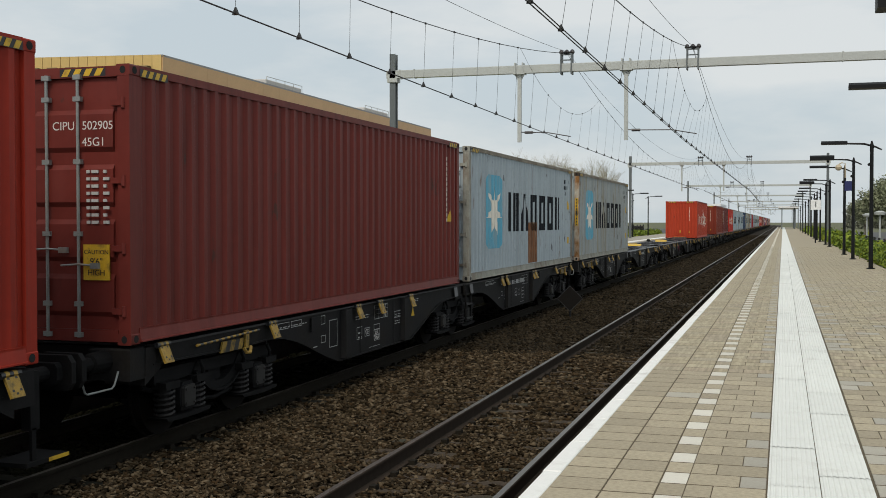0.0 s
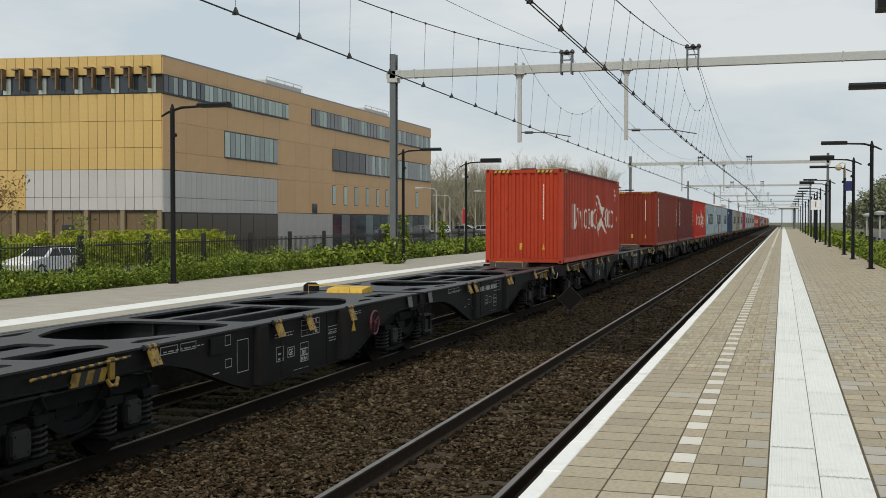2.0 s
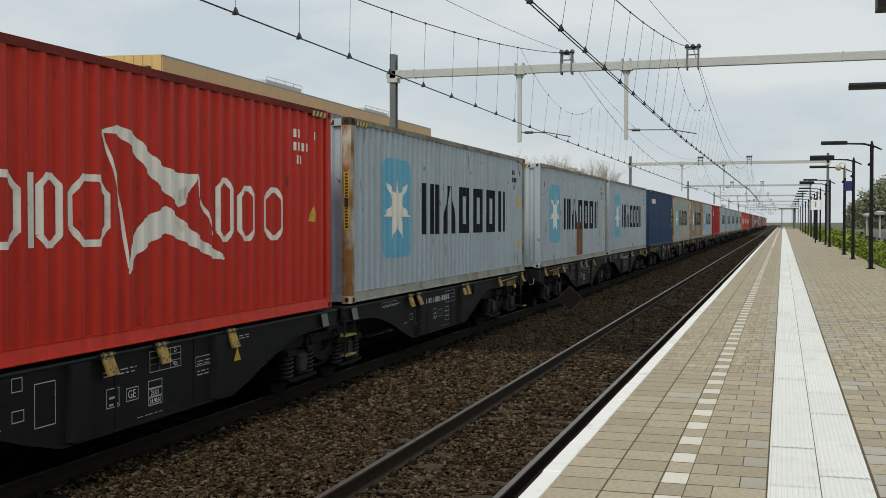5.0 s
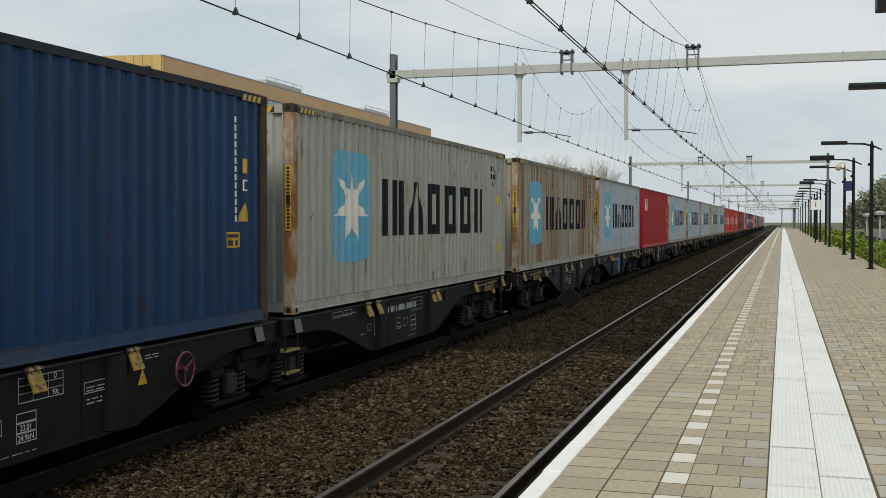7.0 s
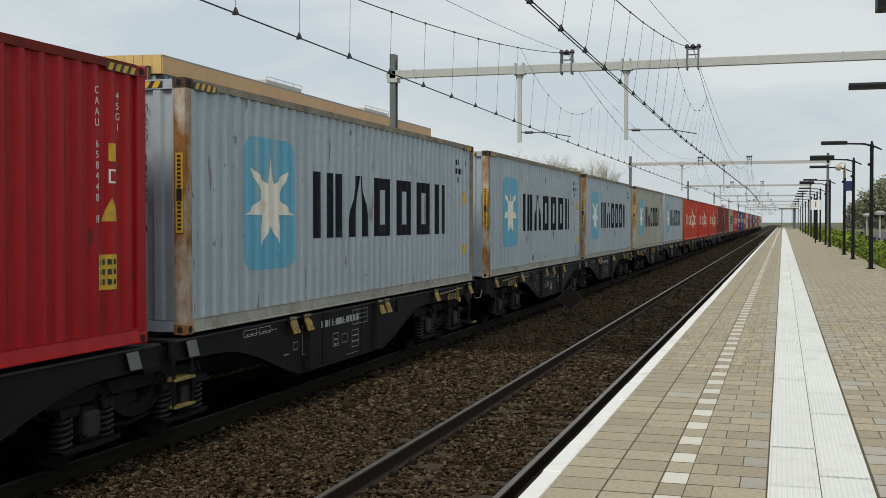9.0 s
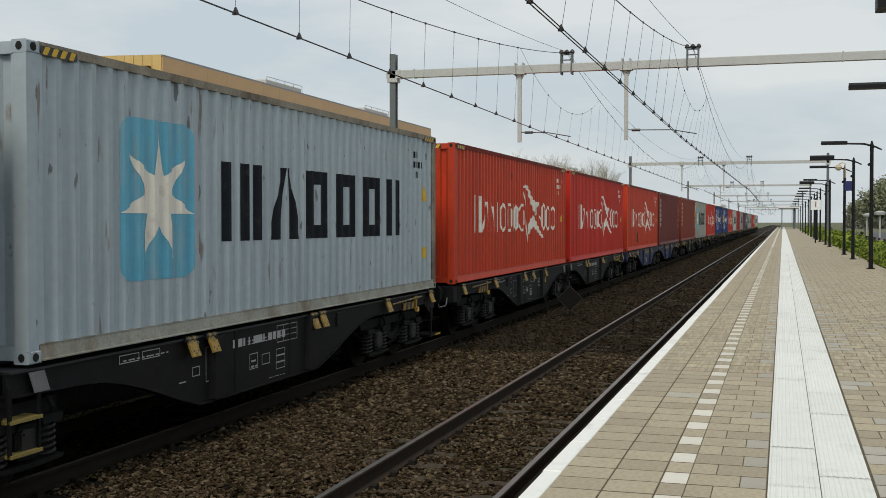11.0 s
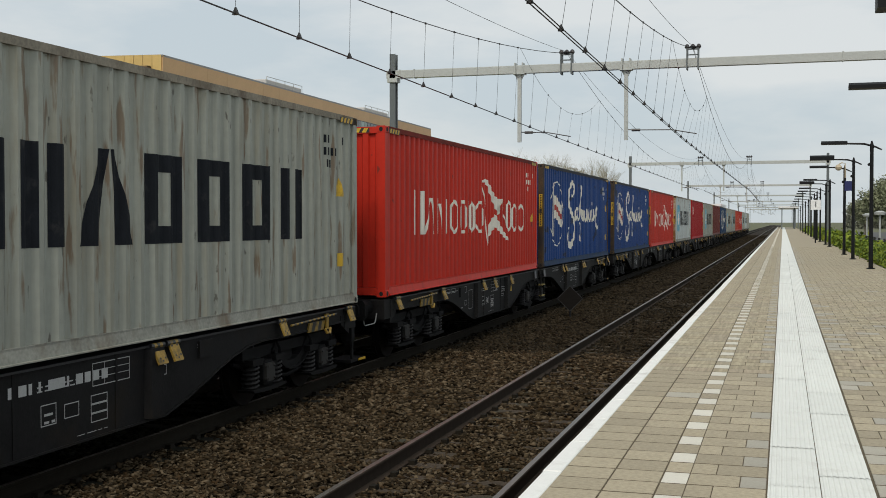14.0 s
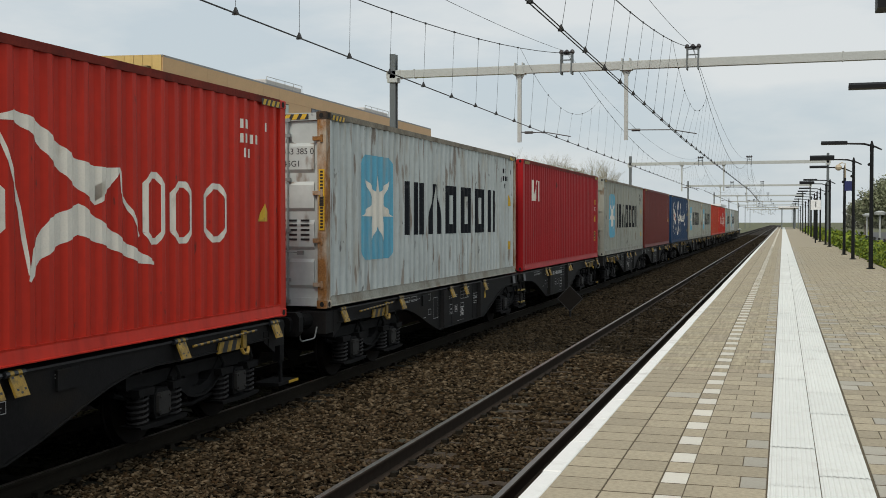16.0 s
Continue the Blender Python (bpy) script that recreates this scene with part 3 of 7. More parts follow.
def marks_script():
    """Loose pale brush sweeps, a waving flag on a staff and a thin oval, as on the blue boxes."""
    big = [(4.44, 2.12, 0.07), (4.74, 2.11, 0.10), (4.92, 2.34, 0.12), (4.72, 2.50, 0.15), (4.42, 2.48, 0.17), (4.08, 2.26, 0.18), (3.94, 1.98, 0.19), (4.08, 1.77, 0.19),
           (4.40, 1.58, 0.20), (4.78, 1.40, 0.18), (4.95, 1.14, 0.14), (4.88, 0.82, 0.17), (4.56, 0.60, 0.22), (4.16, 0.53, 0.22), (3.86, 0.66, 0.15), (3.82, 0.90, 0.12), (4.03, 1.10, 0.05)]
    sw = [ribbon(smooth(big, 4))]
    sw.append(ribbon(smooth([(5.54, 1.70, 0.09), (5.26, 1.68, 0.13), (5.12, 1.46, 0.15), (5.28, 1.33, 0.12), (5.52, 1.52, 0.09), (5.64, 1.72, 0.12), (5.60, 1.40, 0.13), (5.82, 1.36, 0.06)])))
    sw.append(ribbon(smooth([(5.82, 1.28, 0.05), (5.98, 1.75, 0.09), (6.12, 2.2, 0.12), (6.23, 2.46, 0.08), (6.28, 2.28, 0.08), (6.08, 1.85, 0.09), (5.93, 1.46, 0.12), (5.84, 1.18, 0.10), (5.84, 0.92, 0.12), (6.03, 0.68, 0.13), (6.10, 0.86, 0.06), (5.96, 1.26, 0.04)], 4)))
    for y, h, w in ((6.22, 1.68, 0.17), (6.50, 1.66, 0.18), (6.84, 1.66, 0.18), (7.26, 1.70, 0.17), (7.72, 1.74, 0.14), (8.22, 1.70, 0.14), (8.66, 1.72, 0.14)):
        sw.append(ribbon(smooth([(y - 0.06, 1.34, 0.06), (y, h - 0.06, w * 0.7), (y + 0.11, h - 0.1, w), (y + 0.12, 1.40, w), (y + 0.24, 1.32, w * 0.7), (y + 0.40, 1.52, 0.06)], 4)))
    sw.append([quad(8.38, 8.48, 1.86, 1.96)])
    sw.append(ribbon(smooth([(9.10, 1.42, 0.06), (9.42, 1.56, 0.08), (9.56, 1.76, 0.09), (9.38, 1.80, 0.10), (9.28, 1.52, 0.10), (9.26, 1.22, 0.11), (9.48, 1.05, 0.12), (9.72, 1.14, 0.10), (9.82, 1.34, 0.05)], 4)))
    sw.append(ribbon([(2.03 + 0.93 * math.cos(a), 1.51 + 0.95 * math.sin(a), 0.035) for a in (2 * math.pi * i / 30 for i in range(31))]))
    sw.append(ribbon([(1.53, 2.42, 0.02), (1.52, 2.0, 0.03), (1.49, 0.86, 0.03)]))
    sw.append(ribbon([(1.57, 2.05, 0.02), (1.54, 0.86, 0.025)]))

    def wave(y):
        return 0.07 * math.sin((y - 1.58) * 4.6) - 0.16 * (y - 1.58)
    ys = [1.58 + k * 0.1475 for k in range(9)]

    def strip(lo, hi, a=0, b=8):
        return [[(p, lo + wave(p)), (q, lo + wave(q)), (q, hi + wave(q)), (p, hi + wave(p))] for p, q in zip(ys[a:b], ys[a + 1:b + 1])]
    return sw, strip(1.36, 2.03), strip(1.60, 1.76) + strip(1.36, 2.06, 2, 3)


def upright_bars(y, z0, z1, n, w):
    h = (z1 - z0) / n
    return [quad(y, y + w, z0 + k * h + 0.2 * h, z0 + (k + 1) * h - 0.06 * h) for k in range(n)]


DECALS = {}
MESH["endchar"] = Shape().box(-0.018, 0.018, 0, 0.004, 0, 0.068).mesh("end_marking")
MESH["endlabel"] = Shape().box(-0.043, 0.043, 0, 0.004, 0, 0.2).mesh("end_label")
MESH["endtri"] = Shape().prism([(-0.043, 0), (0.043, 0), (0, 0.2)], "y", 0, 0.004).mesh("end_label")


def decal_meshes():
    sq, st, blk = marks_grey()
    DECALS["square"], DECALS["star"], DECALS["blocks"] = decal(sq), decal(st, 0.008), [decal(q) for q in blk]
    bird, bars = marks_bird()
    DECALS["bird"], DECALS["bird_bars"] = decal(bird), [decal(q) for q in bars]
    a, b, c = marks_script()
    DECALS["script"], DECALS["patch_white"], DECALS["patch_red"] = [decal(q) for q in a], decal(b), decal(c, 0.008)
    DECALS["tall_bars"] = [decal([q]) for q in upright_bars(0.80, 0.97, 2.55, 6, 0.24)]
    DECALS["short_bars"] = [decal([q]) for q in (quad(1.10, 1.32, 1.84, 2.40), [(1.42, 1.84), (1.60, 1.84), (1.82, 2.40), (1.64, 2.40)], quad(1.92, 2.08, 1.84, 2.40))]
    DECALS["id_bars"] = decal(upright_bars(CL - 0.90, 1.26, 2.57, 13, 0.05) + upright_bars(CL - 0.54, 2.20, 2.57, 4, 0.05))
    DECALS["triangle"] = decal([[(CL - 0.76, 1.28), (CL - 0.49, 1.28), (CL - 0.625, 1.52)]])
    DECALS["triangle_high"] = decal([[(CL - 0.86, 1.66), (CL - 0.52, 1.66), (CL - 0.69, 1.94)]])
    DECALS["caution"] = decal([quad(CL - 1.10, CL - 0.70, 0.96, 1.15)])
    rows = [(CL - 1.25, 2.44, 3), (CL - 1.25, 2.26, 2), (CL - 0.98, 2.26, 3), (CL - 1.20, 2.08, 3), (CL - 0.62, 2.44, 1)]
    DECALS["id_grey"] = decal([quad(y + k * 0.085, y + k * 0.085 + 0.045, z, z + 0.115) for y, z, n in rows for k in range(n)])
    DECALS["big_label"] = decal([quad(CL - 0.86, CL - 0.50, 0.60, 0.95)])
    DECALS["label_lines"] = decal([quad(CL - 1.06 + 0.02, CL - 0.74, 1.085, 1.125), quad(CL - 1.02, CL - 0.93, 0.985, 1.05), quad(CL - 0.90, CL - 0.76, 0.985, 1.05)], 0.008)
    DECALS["label_lines_low"] = decal([quad(CL - 0.82 + 0.07 * k, CL - 0.78 + 0.07 * k, z, z + 0.055) for k in range(4) for z in (0.85, 0.75, 0.65)], 0.008)
    DECALS["small_label"] = decal([quad(CL - 0.66, CL - 0.52, 1.88, 2.06)])
    DECALS["low_label"] = decal([quad(CL - 0.74, CL - 0.58, 0.60, 0.80)])
    DECALS["small_square"] = decal([quad(CL - 0.66, CL - 0.64, 1.66, 1.80), quad(CL - 0.54, CL - 0.52, 1.66, 1.80), quad(CL - 0.64, CL - 0.54, 1.66, 1.68), quad(CL - 0.64, CL - 0.54, 1.78, 1.80)])
    DECALS["rust_patch"] = decal([quad(5.85, 7.05, 0.19, 1.26)])
    DECALS["dark_patch"] = decal([quad(3.40, 3.92, 0.32, 0.78)])
    DECALS["logo_red"] = decal([quad(0.70, 1.12, 2.28, 2.44)])
    DECALS["logo_white"] = decal([quad(1.16 + k * 0.40, 1.16 + k * 0.40 + 0.33, 2.22, 2.46) for k in range(4)])


decal_meshes()
LOGO = {"star": [("square", "cyan", "light blue square marking"), ("star", "white_logo", "white seven-pointed star"), ("blocks", "black_logo", "black block marking"), ("id_grey", "black_logo", "")],
        "bird": [("bird", "white_logo", "worn off-white winged sweep"), ("bird_bars", "white_logo", ""), ("id_grey", "white_logo", "")],
        "script": [("script", "white_logo", "white brush-stroke sweeps"), ("patch_white", "white_logo", ""), ("patch_red", "redlogo", ""), ("id_grey", "white_logo", "")],
        "tall": [("tall_bars", "white_logo", "upright white bars"), ("id_bars", "white_logo", "")],
        "short": [("short_bars", "white_logo", "white block marking")],
        "sea": [("logo_red", "redlogo", "red marking"), ("logo_white", "white_logo", "white block marking"), ("id_bars", "white_logo", "")],
        "": [("id_bars", "white_logo", "")]}


def container(colour, logo, label, at, door=False, posts=None, extra=(), labels=True):
    """A 40-foot high-cube box. Its origin lies at the middle of the near end's foot."""
    p = P[colour]
    pm = M[posts] if posts else p
    top = M["dark_rail"] if colour in ("blue", "saf") else M["dirty_rail"] if colour in ("grey", "greyrust", "beige", "pale", "dull", "weathered") else M["red_rail"] if colour in ("orange", "orange2", "red", "crimson") else p
    foot = M["dusty_rail"] if colour in ("blue", "saf") else M["pale_rail"] if top == M["dirty_rail"] else p
    far_pm = M["darkpost"] if colour in ("blue", "saf") else M["rustpost"] if colour in ("greyrust", "pale") else M["dirty_rail"] if colour == "grey" else p
    c = thing("shipping_container", label, "shipping container", at, group="containers on the train")
    part("side_panel", MESH["side+"], p, c)
    part("side_panel", MESH["side-"], p, c)
    part("roof", MESH["roof"], p, c)
    part("underfloor", MESH["floor"], M["wagon"], c)
    part("end_panel", MESH["end1"], p, c)
    for sx in (-1, 1):
        part("bottom_side_rail", MESH["rail_b"], foot, c, at=(sx * CW if sx > 0 else -CW + 0.05, 0, 0))
        part("top_side_rail", MESH["rail_t"], top, c, at=(CW - 0.006 if sx > 0 else -CW + 0.061, 0, 0))
        for y, flip in ((0.005, 1), (CL - 0.005, -1)):
            po = part("corner_post", MESH["post"], pm if y < 1 else far_pm, c, at=(sx * (CW - 0.078), y, 0))
            po.scale = (sx, flip, 1)
            for z in (0, CH - 0.118):
                part("corner_casting", MESH["casting"], [M["darkpost"] if posts == "rustpost" and z > 1 else pm if y < 1 else far_pm, M["hole"]], c, at=(sx * (CW - 0.081), y - 0.003 if flip > 0 else y - 0.175, z))
    for y in (0.012, CL - 0.112):
        part("end_sill", MESH["sill"], p, c, at=(0, y, 0))
        part("end_header", MESH["head"], p, c, at=(0, y, 0))
    if door:
        for sg, nm in ((1, "door+"), (-1, "door-")):
            d = part("door", MESH[nm], p, c)
            for z in (0.29, 0.86, 1.43, 2.0):
                part("pressed_panel", MESH["pressed"], p, d, at=(sg * 0.54, 0.0495, z))
            for x in (0.22, 0.60):
                part("locking_bar", MESH["bar"], M["chrome"], d, at=(sg * x, 0.0, 0))
                part("door_handle", MESH["handle"], M["chrome"], d, at=(sg * x - 0.2, -0.02, 0.98 if x < 0.5 else 0.82))
            for z in (0.35, 1.0, 1.7, 2.5):
                part("hinge", MESH["hinge"], pm, d, at=(sg * 1.09, 0.0, z)).scale = (sg, 1, 1)
    else:
        part("end_panel", MESH["end0"], p, c)
        if labels and logo != "star":
            for k in range(11):
                part("end_marking", MESH["endchar"], M["white_logo"], c, at=(0.615, 0.014, 1.35 + k * 0.10))
            part("end_label", MESH["endlabel"], M["yellow"], c, "yellow height label", at=(-0.092, 0.014, 0.42))
            part("end_label", MESH["endtri"], M["yellow"], c, "yellow warning triangle", at=(0.615, 0.014, 0.42))
    part("hazard_stripe", MESH["hazard"], [M["yellow"], M["black"]], c, at=(0.40, 0.008, CH - 0.11))
    part("hazard_stripe", MESH["hazard"], [M["yellow"], M["black"]], c, at=(-0.95, 0.008, CH - 0.11))
    for y in (0.22, CL - 0.70):
        h = part("hazard_stripe", MESH["hazard"], [M["yellow"], M["black"]], c, at=(CW + 0.002, y, CH - 0.11))
        h.rotation_euler = (0, 0, radians(90))
    for nm, mt, lb in LOGO[logo] if labels else ():
        for me in DECALS[nm] if isinstance(DECALS[nm], list) else [DECALS[nm]]:
            o = part("marking", me, M[mt], c, lb)
            if nm.startswith("id"):
                o["kind"] = "stuff"
    if posts in ("rustpost", "darkpost", "redpost"):
        part("label_lettering", MESH["postletters"], M["black"], c, at=(CW - 0.078, -0.0075, 0))["kind"] = "stuff"
        lab = part("post_label", MESH["postlabel"], M["yellow"], c, "yellow height label", at=(CW - 0.078, 0.0, 0))
    if labels:
        part("warning_triangle", DECALS["triangle_high" if logo in ("star", "script") else "triangle"], M["yellow"], c, "yellow warning triangle")
        if logo in ("star", "script"):
            part("size_label", DECALS["low_label"], M["yellow"], c, "small yellow label")
        if logo in ("short", "tall", "sea"):
            low = logo == "short"
            lb_ = part("height_label", DECALS["big_label" if low else "caution"], M["yellow"], c, "yellow height label")
            part("label_lettering", DECALS["label_lines_low" if low else "label_lines"], M["black"], lb_)["kind"] = "stuff"
            part("size_label", DECALS["small_label"], M["yellow"], c, "small yellow label")
            part("square_mark", DECALS["small_square"], M["white_logo"], c, "white square outline")
    for nm, mt in extra:
        part("patch", DECALS[nm], M[mt], c)
    return c


# ---- wagons ----
BELLY = [(0.45, 0.91), (2.6, 0.885), (3.25, 0.895), (3.7, 0.87), (4.1, 0.79), (4.45, 0.69), (4.8, 0.575), (5.2, 0.45), (5.7, 0.325),
         (9.1, 0.325), (9.55, 0.45), (9.95, 0.58), (10.3, 0.69), (10.65, 0.78), (11.0, 0.85), (11.4, 0.88), (12.45, 0.90)]


def beam_shape(x):
    """Fish-bellied side beam of one half of a wagon: web, thin lower flange, top flange and stiffeners."""
    s = Shape()
    for (y0, z0), (y1, z1) in zip(BELLY, BELLY[1:]):
        s.prism([(y0, z0), (y1, z1), (y1, 1.10), (y0, 1.10)], "x", x - 0.02, x + 0.02)
        s.prism([(y0, z0 - 0.012), (y1, z1 - 0.012), (y1, z1 + 0.008), (y0, z0 + 0.008)], "x", x - 0.09, x + 0.045)
    s.box(x - 0.05, x + 0.06, 0.45, 12.45, 1.100, 1.122, 1)
    for y in (6.62, 8.2):
        s.box(x + 0.02, x + 0.028, y - 0.02, y + 0.02, 0.34, 1.10)
    return s


def deck_plate():
    """Dark deck plate of one half, pierced by long slots, two wide openings and three lanes over the belly."""
    holes = []

    def hole(pts, r=0.10):
        # clip the corners of a convex outline
        out = []
        for i, p in enumerate(pts):
            a, b = Vector(pts[i - 1]), Vector(pts[(i + 1) % len(pts)])
            p = Vector(p)
            q = min(r, 0.4 * (a - p).length, 0.4 * (b - p).length)
            out += [p + (a - p).normalized() * q, p + ((a - p).normalized() + (b - p).normalized()) * q * 0.30, p + (b - p).normalized() * q]
        holes.append([(v.x, v.y) for v in out])
    for sx in (-1, 1):
        hole([(sx * 0.62, 0.72), (sx * 0.92, 0.72), (sx * 0.92, 1.55), (sx * 0.62, 1.45)])
        hole([(sx * 0.45, 1.80), (sx * 0.92, 1.90), (sx * 0.92, 3.05), (sx * 0.62, 3.25), (sx * 0.45, 2.95)])
        hole([(sx * 0.88, 3.42), (sx * 0.98, 3.50), (sx * 0.98, 4.30), (sx * 0.80, 3.75)], 0.05)
        hole([(sx * 0.60, 11.15), (sx * 0.92, 11.15), (sx * 0.92, 12.10), (sx * 0.60, 12.10)])
        hole([(sx * 0.88, 10.75), (sx * 0.98, 10.70), (sx * 0.98, 9.95), (sx * 0.82, 10.45)], 0.05)
        hole([(sx * 0.40, 6.15), (sx * 0.93, 6.15), (sx * 0.93, 8.65), (sx * 0.40, 8.65)])
    hole([(-0.25, 1.2), (0.25, 1.2), (0.25, 3.1), (-0.25, 3.1)])
    hole([(-0.28, 6.15), (0.28, 6.15), (0.28, 8.65), (-0.28, 8.65)])
    hole([(-0.5, 3.6), (0.5, 3.6), (0.93, 4.7), (0.93, 5.85), (-0.93, 5.85), (-0.93, 4.7)], 0.3)
    hole([(-0.93, 8.95), (0.93, 8.95), (0.93, 9.6), (0.45, 10.75), (-0.45, 10.75), (-0.93, 9.6)], 0.3)
    bm = bmesh.new()
    edges = []
    for loop in [[(-1.10, 0.45), (1.10, 0.45), (1.10, 12.45), (-1.10, 12.45)]] + holes:
        vs = [bm.verts.new((x, y, 1.120)) for x, y in loop]
        edges += [bm.edges.new((vs[i], vs[(i + 1) % len(vs)])) for i in range(len(vs))]
    bmesh.ops.triangle_fill(bm, use_beauty=True, use_dissolve=False, edges=edges)
    for f in bm.faces:
        if f.normal.z < 0:
            f.normal_flip()
    ext = bmesh.ops.extrude_face_region(bm, geom=bm.faces[:])
    bmesh.ops.translate(bm, vec=(0, 0, -0.03), verts=[v for v in ext["geom"] if isinstance(v, bmesh.types.BMVert)])
    # webs hanging below the lanes and crosspieces
    for x0, x1, y0, y1 in ((0.33, 0.35, 5.9, 8.9), (-0.35, -0.33, 5.9, 8.9), (-1.1, 1.1, 5.98, 6.0), (-1.1, 1.1, 8.80, 8.82), (-1.1, 1.1, 3.38, 3.40), (-1.1, 1.1, 10.9, 10.92), (-0.1, 0.1, 0.5, 3.4)):
        m = bmesh.ops.create_cube(bm, size=1.0)["verts"]
        for v in m:
            v.co = Vector(((x0 + x1) / 2 + v.co.x * (x1 - x0), (y0 + y1) / 2 + v.co.y * (y1 - y0), 0.95 + v.co.z * 0.28))
    bmesh.ops.recalc_face_normals(bm, faces=bm.faces)
    me = bpy.data.meshes.new("deck_frame")
    bm.to_mesh(me)
    bm.free()
    return me


def wagon_meshes():
    g = MESH
    g["beam"] = beam_shape(0).mesh("side_beam")
    g["deck"] = deck_plate()
    e = Shape()
    e.box(-1.2, 1.2, 0.30, 0.50, 0.80, 1.10)
    for sx in (-1, 1):
        a, b = sorted((sx * 0.70, sx * 1.19))
        e.box(a, b, 0.02, 0.30, 0.78, 1.118, c=0.02)
        e.prism([(0.30, 1.0), (0.30, 0.70), (0.62, 0.86), (0.62, 1.0)], "x", a, b)
    g["endbeam"] = e.mesh("end_beam")
    b = Shape()
    b.tube([(0, 0.10, 0), (0, -0.22, 0), (0, -0.23, 0)], [0.125, 0.105, 0.075], 14)
    b.tube([(0, -0.2, 0), (0, -0.60, 0)], 0.075, 12)
    hd = [(0.25, 0.10), (0.20, 0.17), (-0.20, 0.17), (-0.25, 0.10), (-0.25, -0.10), (-0.20, -0.17), (0.20, -0.17), (0.25, -0.10)]
    b.prism(hd, "y", -0.68, -0.61)
    b.prism([(x * 0.6, z * 0.6) for x, z in hd], "y", -0.61, -0.52)
    g["buffer"] = b.mesh("buffer")
    c = Shape()
    c.tube([(0, 0.4, 0), (0, 0, 0), (0.0, -0.22, -0.05)], 0.035, 8)
    c.tube([(0.06, -0.05, 0.0), (0.06, -0.2, -0.2), (-0.06, -0.2, -0.2), (-0.06, -0.05, 0)], 0.02, 6)
    g["coupling"] = c.mesh("coupling")
    sp = Shape()
    for k in range(5):
        sp.cyl((0.035, -0.112 + 0.056 * k, 0.085), "y", 0.036, 0.056, 8, (k + 1) % 2)
    sp.add([(0.055, -0.095, 0.085), (0.055, 0.095, 0.085), (0.135, 0.11, -0.125), (0.135, -0.08, -0.125), (0.030, -0.095, 0.075), (0.030, 0.095, 0.075), (0.110, 0.11, -0.135), (0.110, -0.08, -0.135)],
           [(0, 1, 2, 3), (4, 7, 6, 5), (0, 4, 5, 1), (1, 5, 6, 2), (2, 6, 7, 3), (3, 7, 4, 0)])
    for u, v in ((-0.055, 0.045), (0.055, 0.045), (-0.035, -0.07), (0.07, -0.07), (0.01, -0.10)):
        x = 0.058 + (0.085 - v) * 0.381
        sp.add([(x, u - 0.016, v), (x, u + 0.016, v), (x - 0.0076, u + 0.016, v + 0.02), (x - 0.0076, u - 0.016, v + 0.02)], [(0, 1, 2, 3)], 1)
    g["spigot"] = sp.mesh("folding_spigot")
    gr = Shape().tube([(0, 0, 0.16), (0, 0.06, 0.02), (0, 0.10, 0), (0, 0.52, 0), (0, 0.57, 0.03), (0, 0.64, 0.16)], 0.011, 6)
    g["grab"] = gr.mesh("grab_rail")
    st = Shape()
    st.box(-0.03, 0.0, 0, 0.03, -0.62, 0)
    st.box(-0.03, 0.0, 0.40, 0.43, -0.62, 0)
    for z in (-0.6, -0.3):
        st.box(-0.18, 0.02, 0, 0.43, z - 0.015, z + 0.015, 1)
    g["step"] = st.mesh("shunter_step")
    fb = Shape()
    fb.box(-0.10, 0.0, 0, 0.13, -0.42, 0.12)
    fb.box(-0.03, 0.0, 0.02, 0.08, -0.70, -0.40)
    fb.box(-0.35, 0.03, -0.10, 0.52, -0.74, -0.70)
    fb.box(0.03, 0.036, 0.22, 0.52, -0.738, -0.702, 1)
    g["footboard"] = fb.mesh("footboard")
    w = Shape()
    pts = [(0.0, 0.19 * math.cos(t), 0.19 * math.sin(t)) for t in (2 * math.pi * i / 20 for i in range(21))]
    w.tube(pts, 0.016, 6)
    for t in (0.5, 2.6, 4.7):
        w.tube([(0, 0, 0), (0, 0.19 * math.cos(t), 0.19 * math.sin(t))], 0.011, 5)
    w.cyl((-0.03, 0, 0), "x", 0.035, 0.1, 10)
    g["brakewheel"] = w.mesh("handbrake_wheel")
    # small panels of white bars on the belly
    r = random.Random(5)
    t = Shape()
    for y0, z0, y1, z1, n in ((8.26, 0.785, 8.56, 0.85, 2), (8.26, 0.66, 8.52, 0.74, 2), (7.0, 0.38, 7.5, 0.40, 1), (6.40, 0.88, 7.0, 0.96, 2), (3.62, 1.00, 4.50, 1.04, 1), (9.3, 0.98, 9.6, 1.04, 2), (6.5, 0.58, 6.66, 0.72, 2), (4.72, 0.62, 4.9, 0.66, 1)):
        h = (z1 - z0) / n
        for k in range(n):
            y = y0
            while y < y1:
                wd = r.uniform(0.05, 0.16)
                t.add([(0, y, z0 + k * h), (0, min(y1, y + wd), z0 + k * h), (0, min(y1, y + wd), z0 + k * h + 0.33 * h), (0, y, z0 + k * h + 0.33 * h)], [(0, 1, 2, 3)])
                y += wd + 0.035
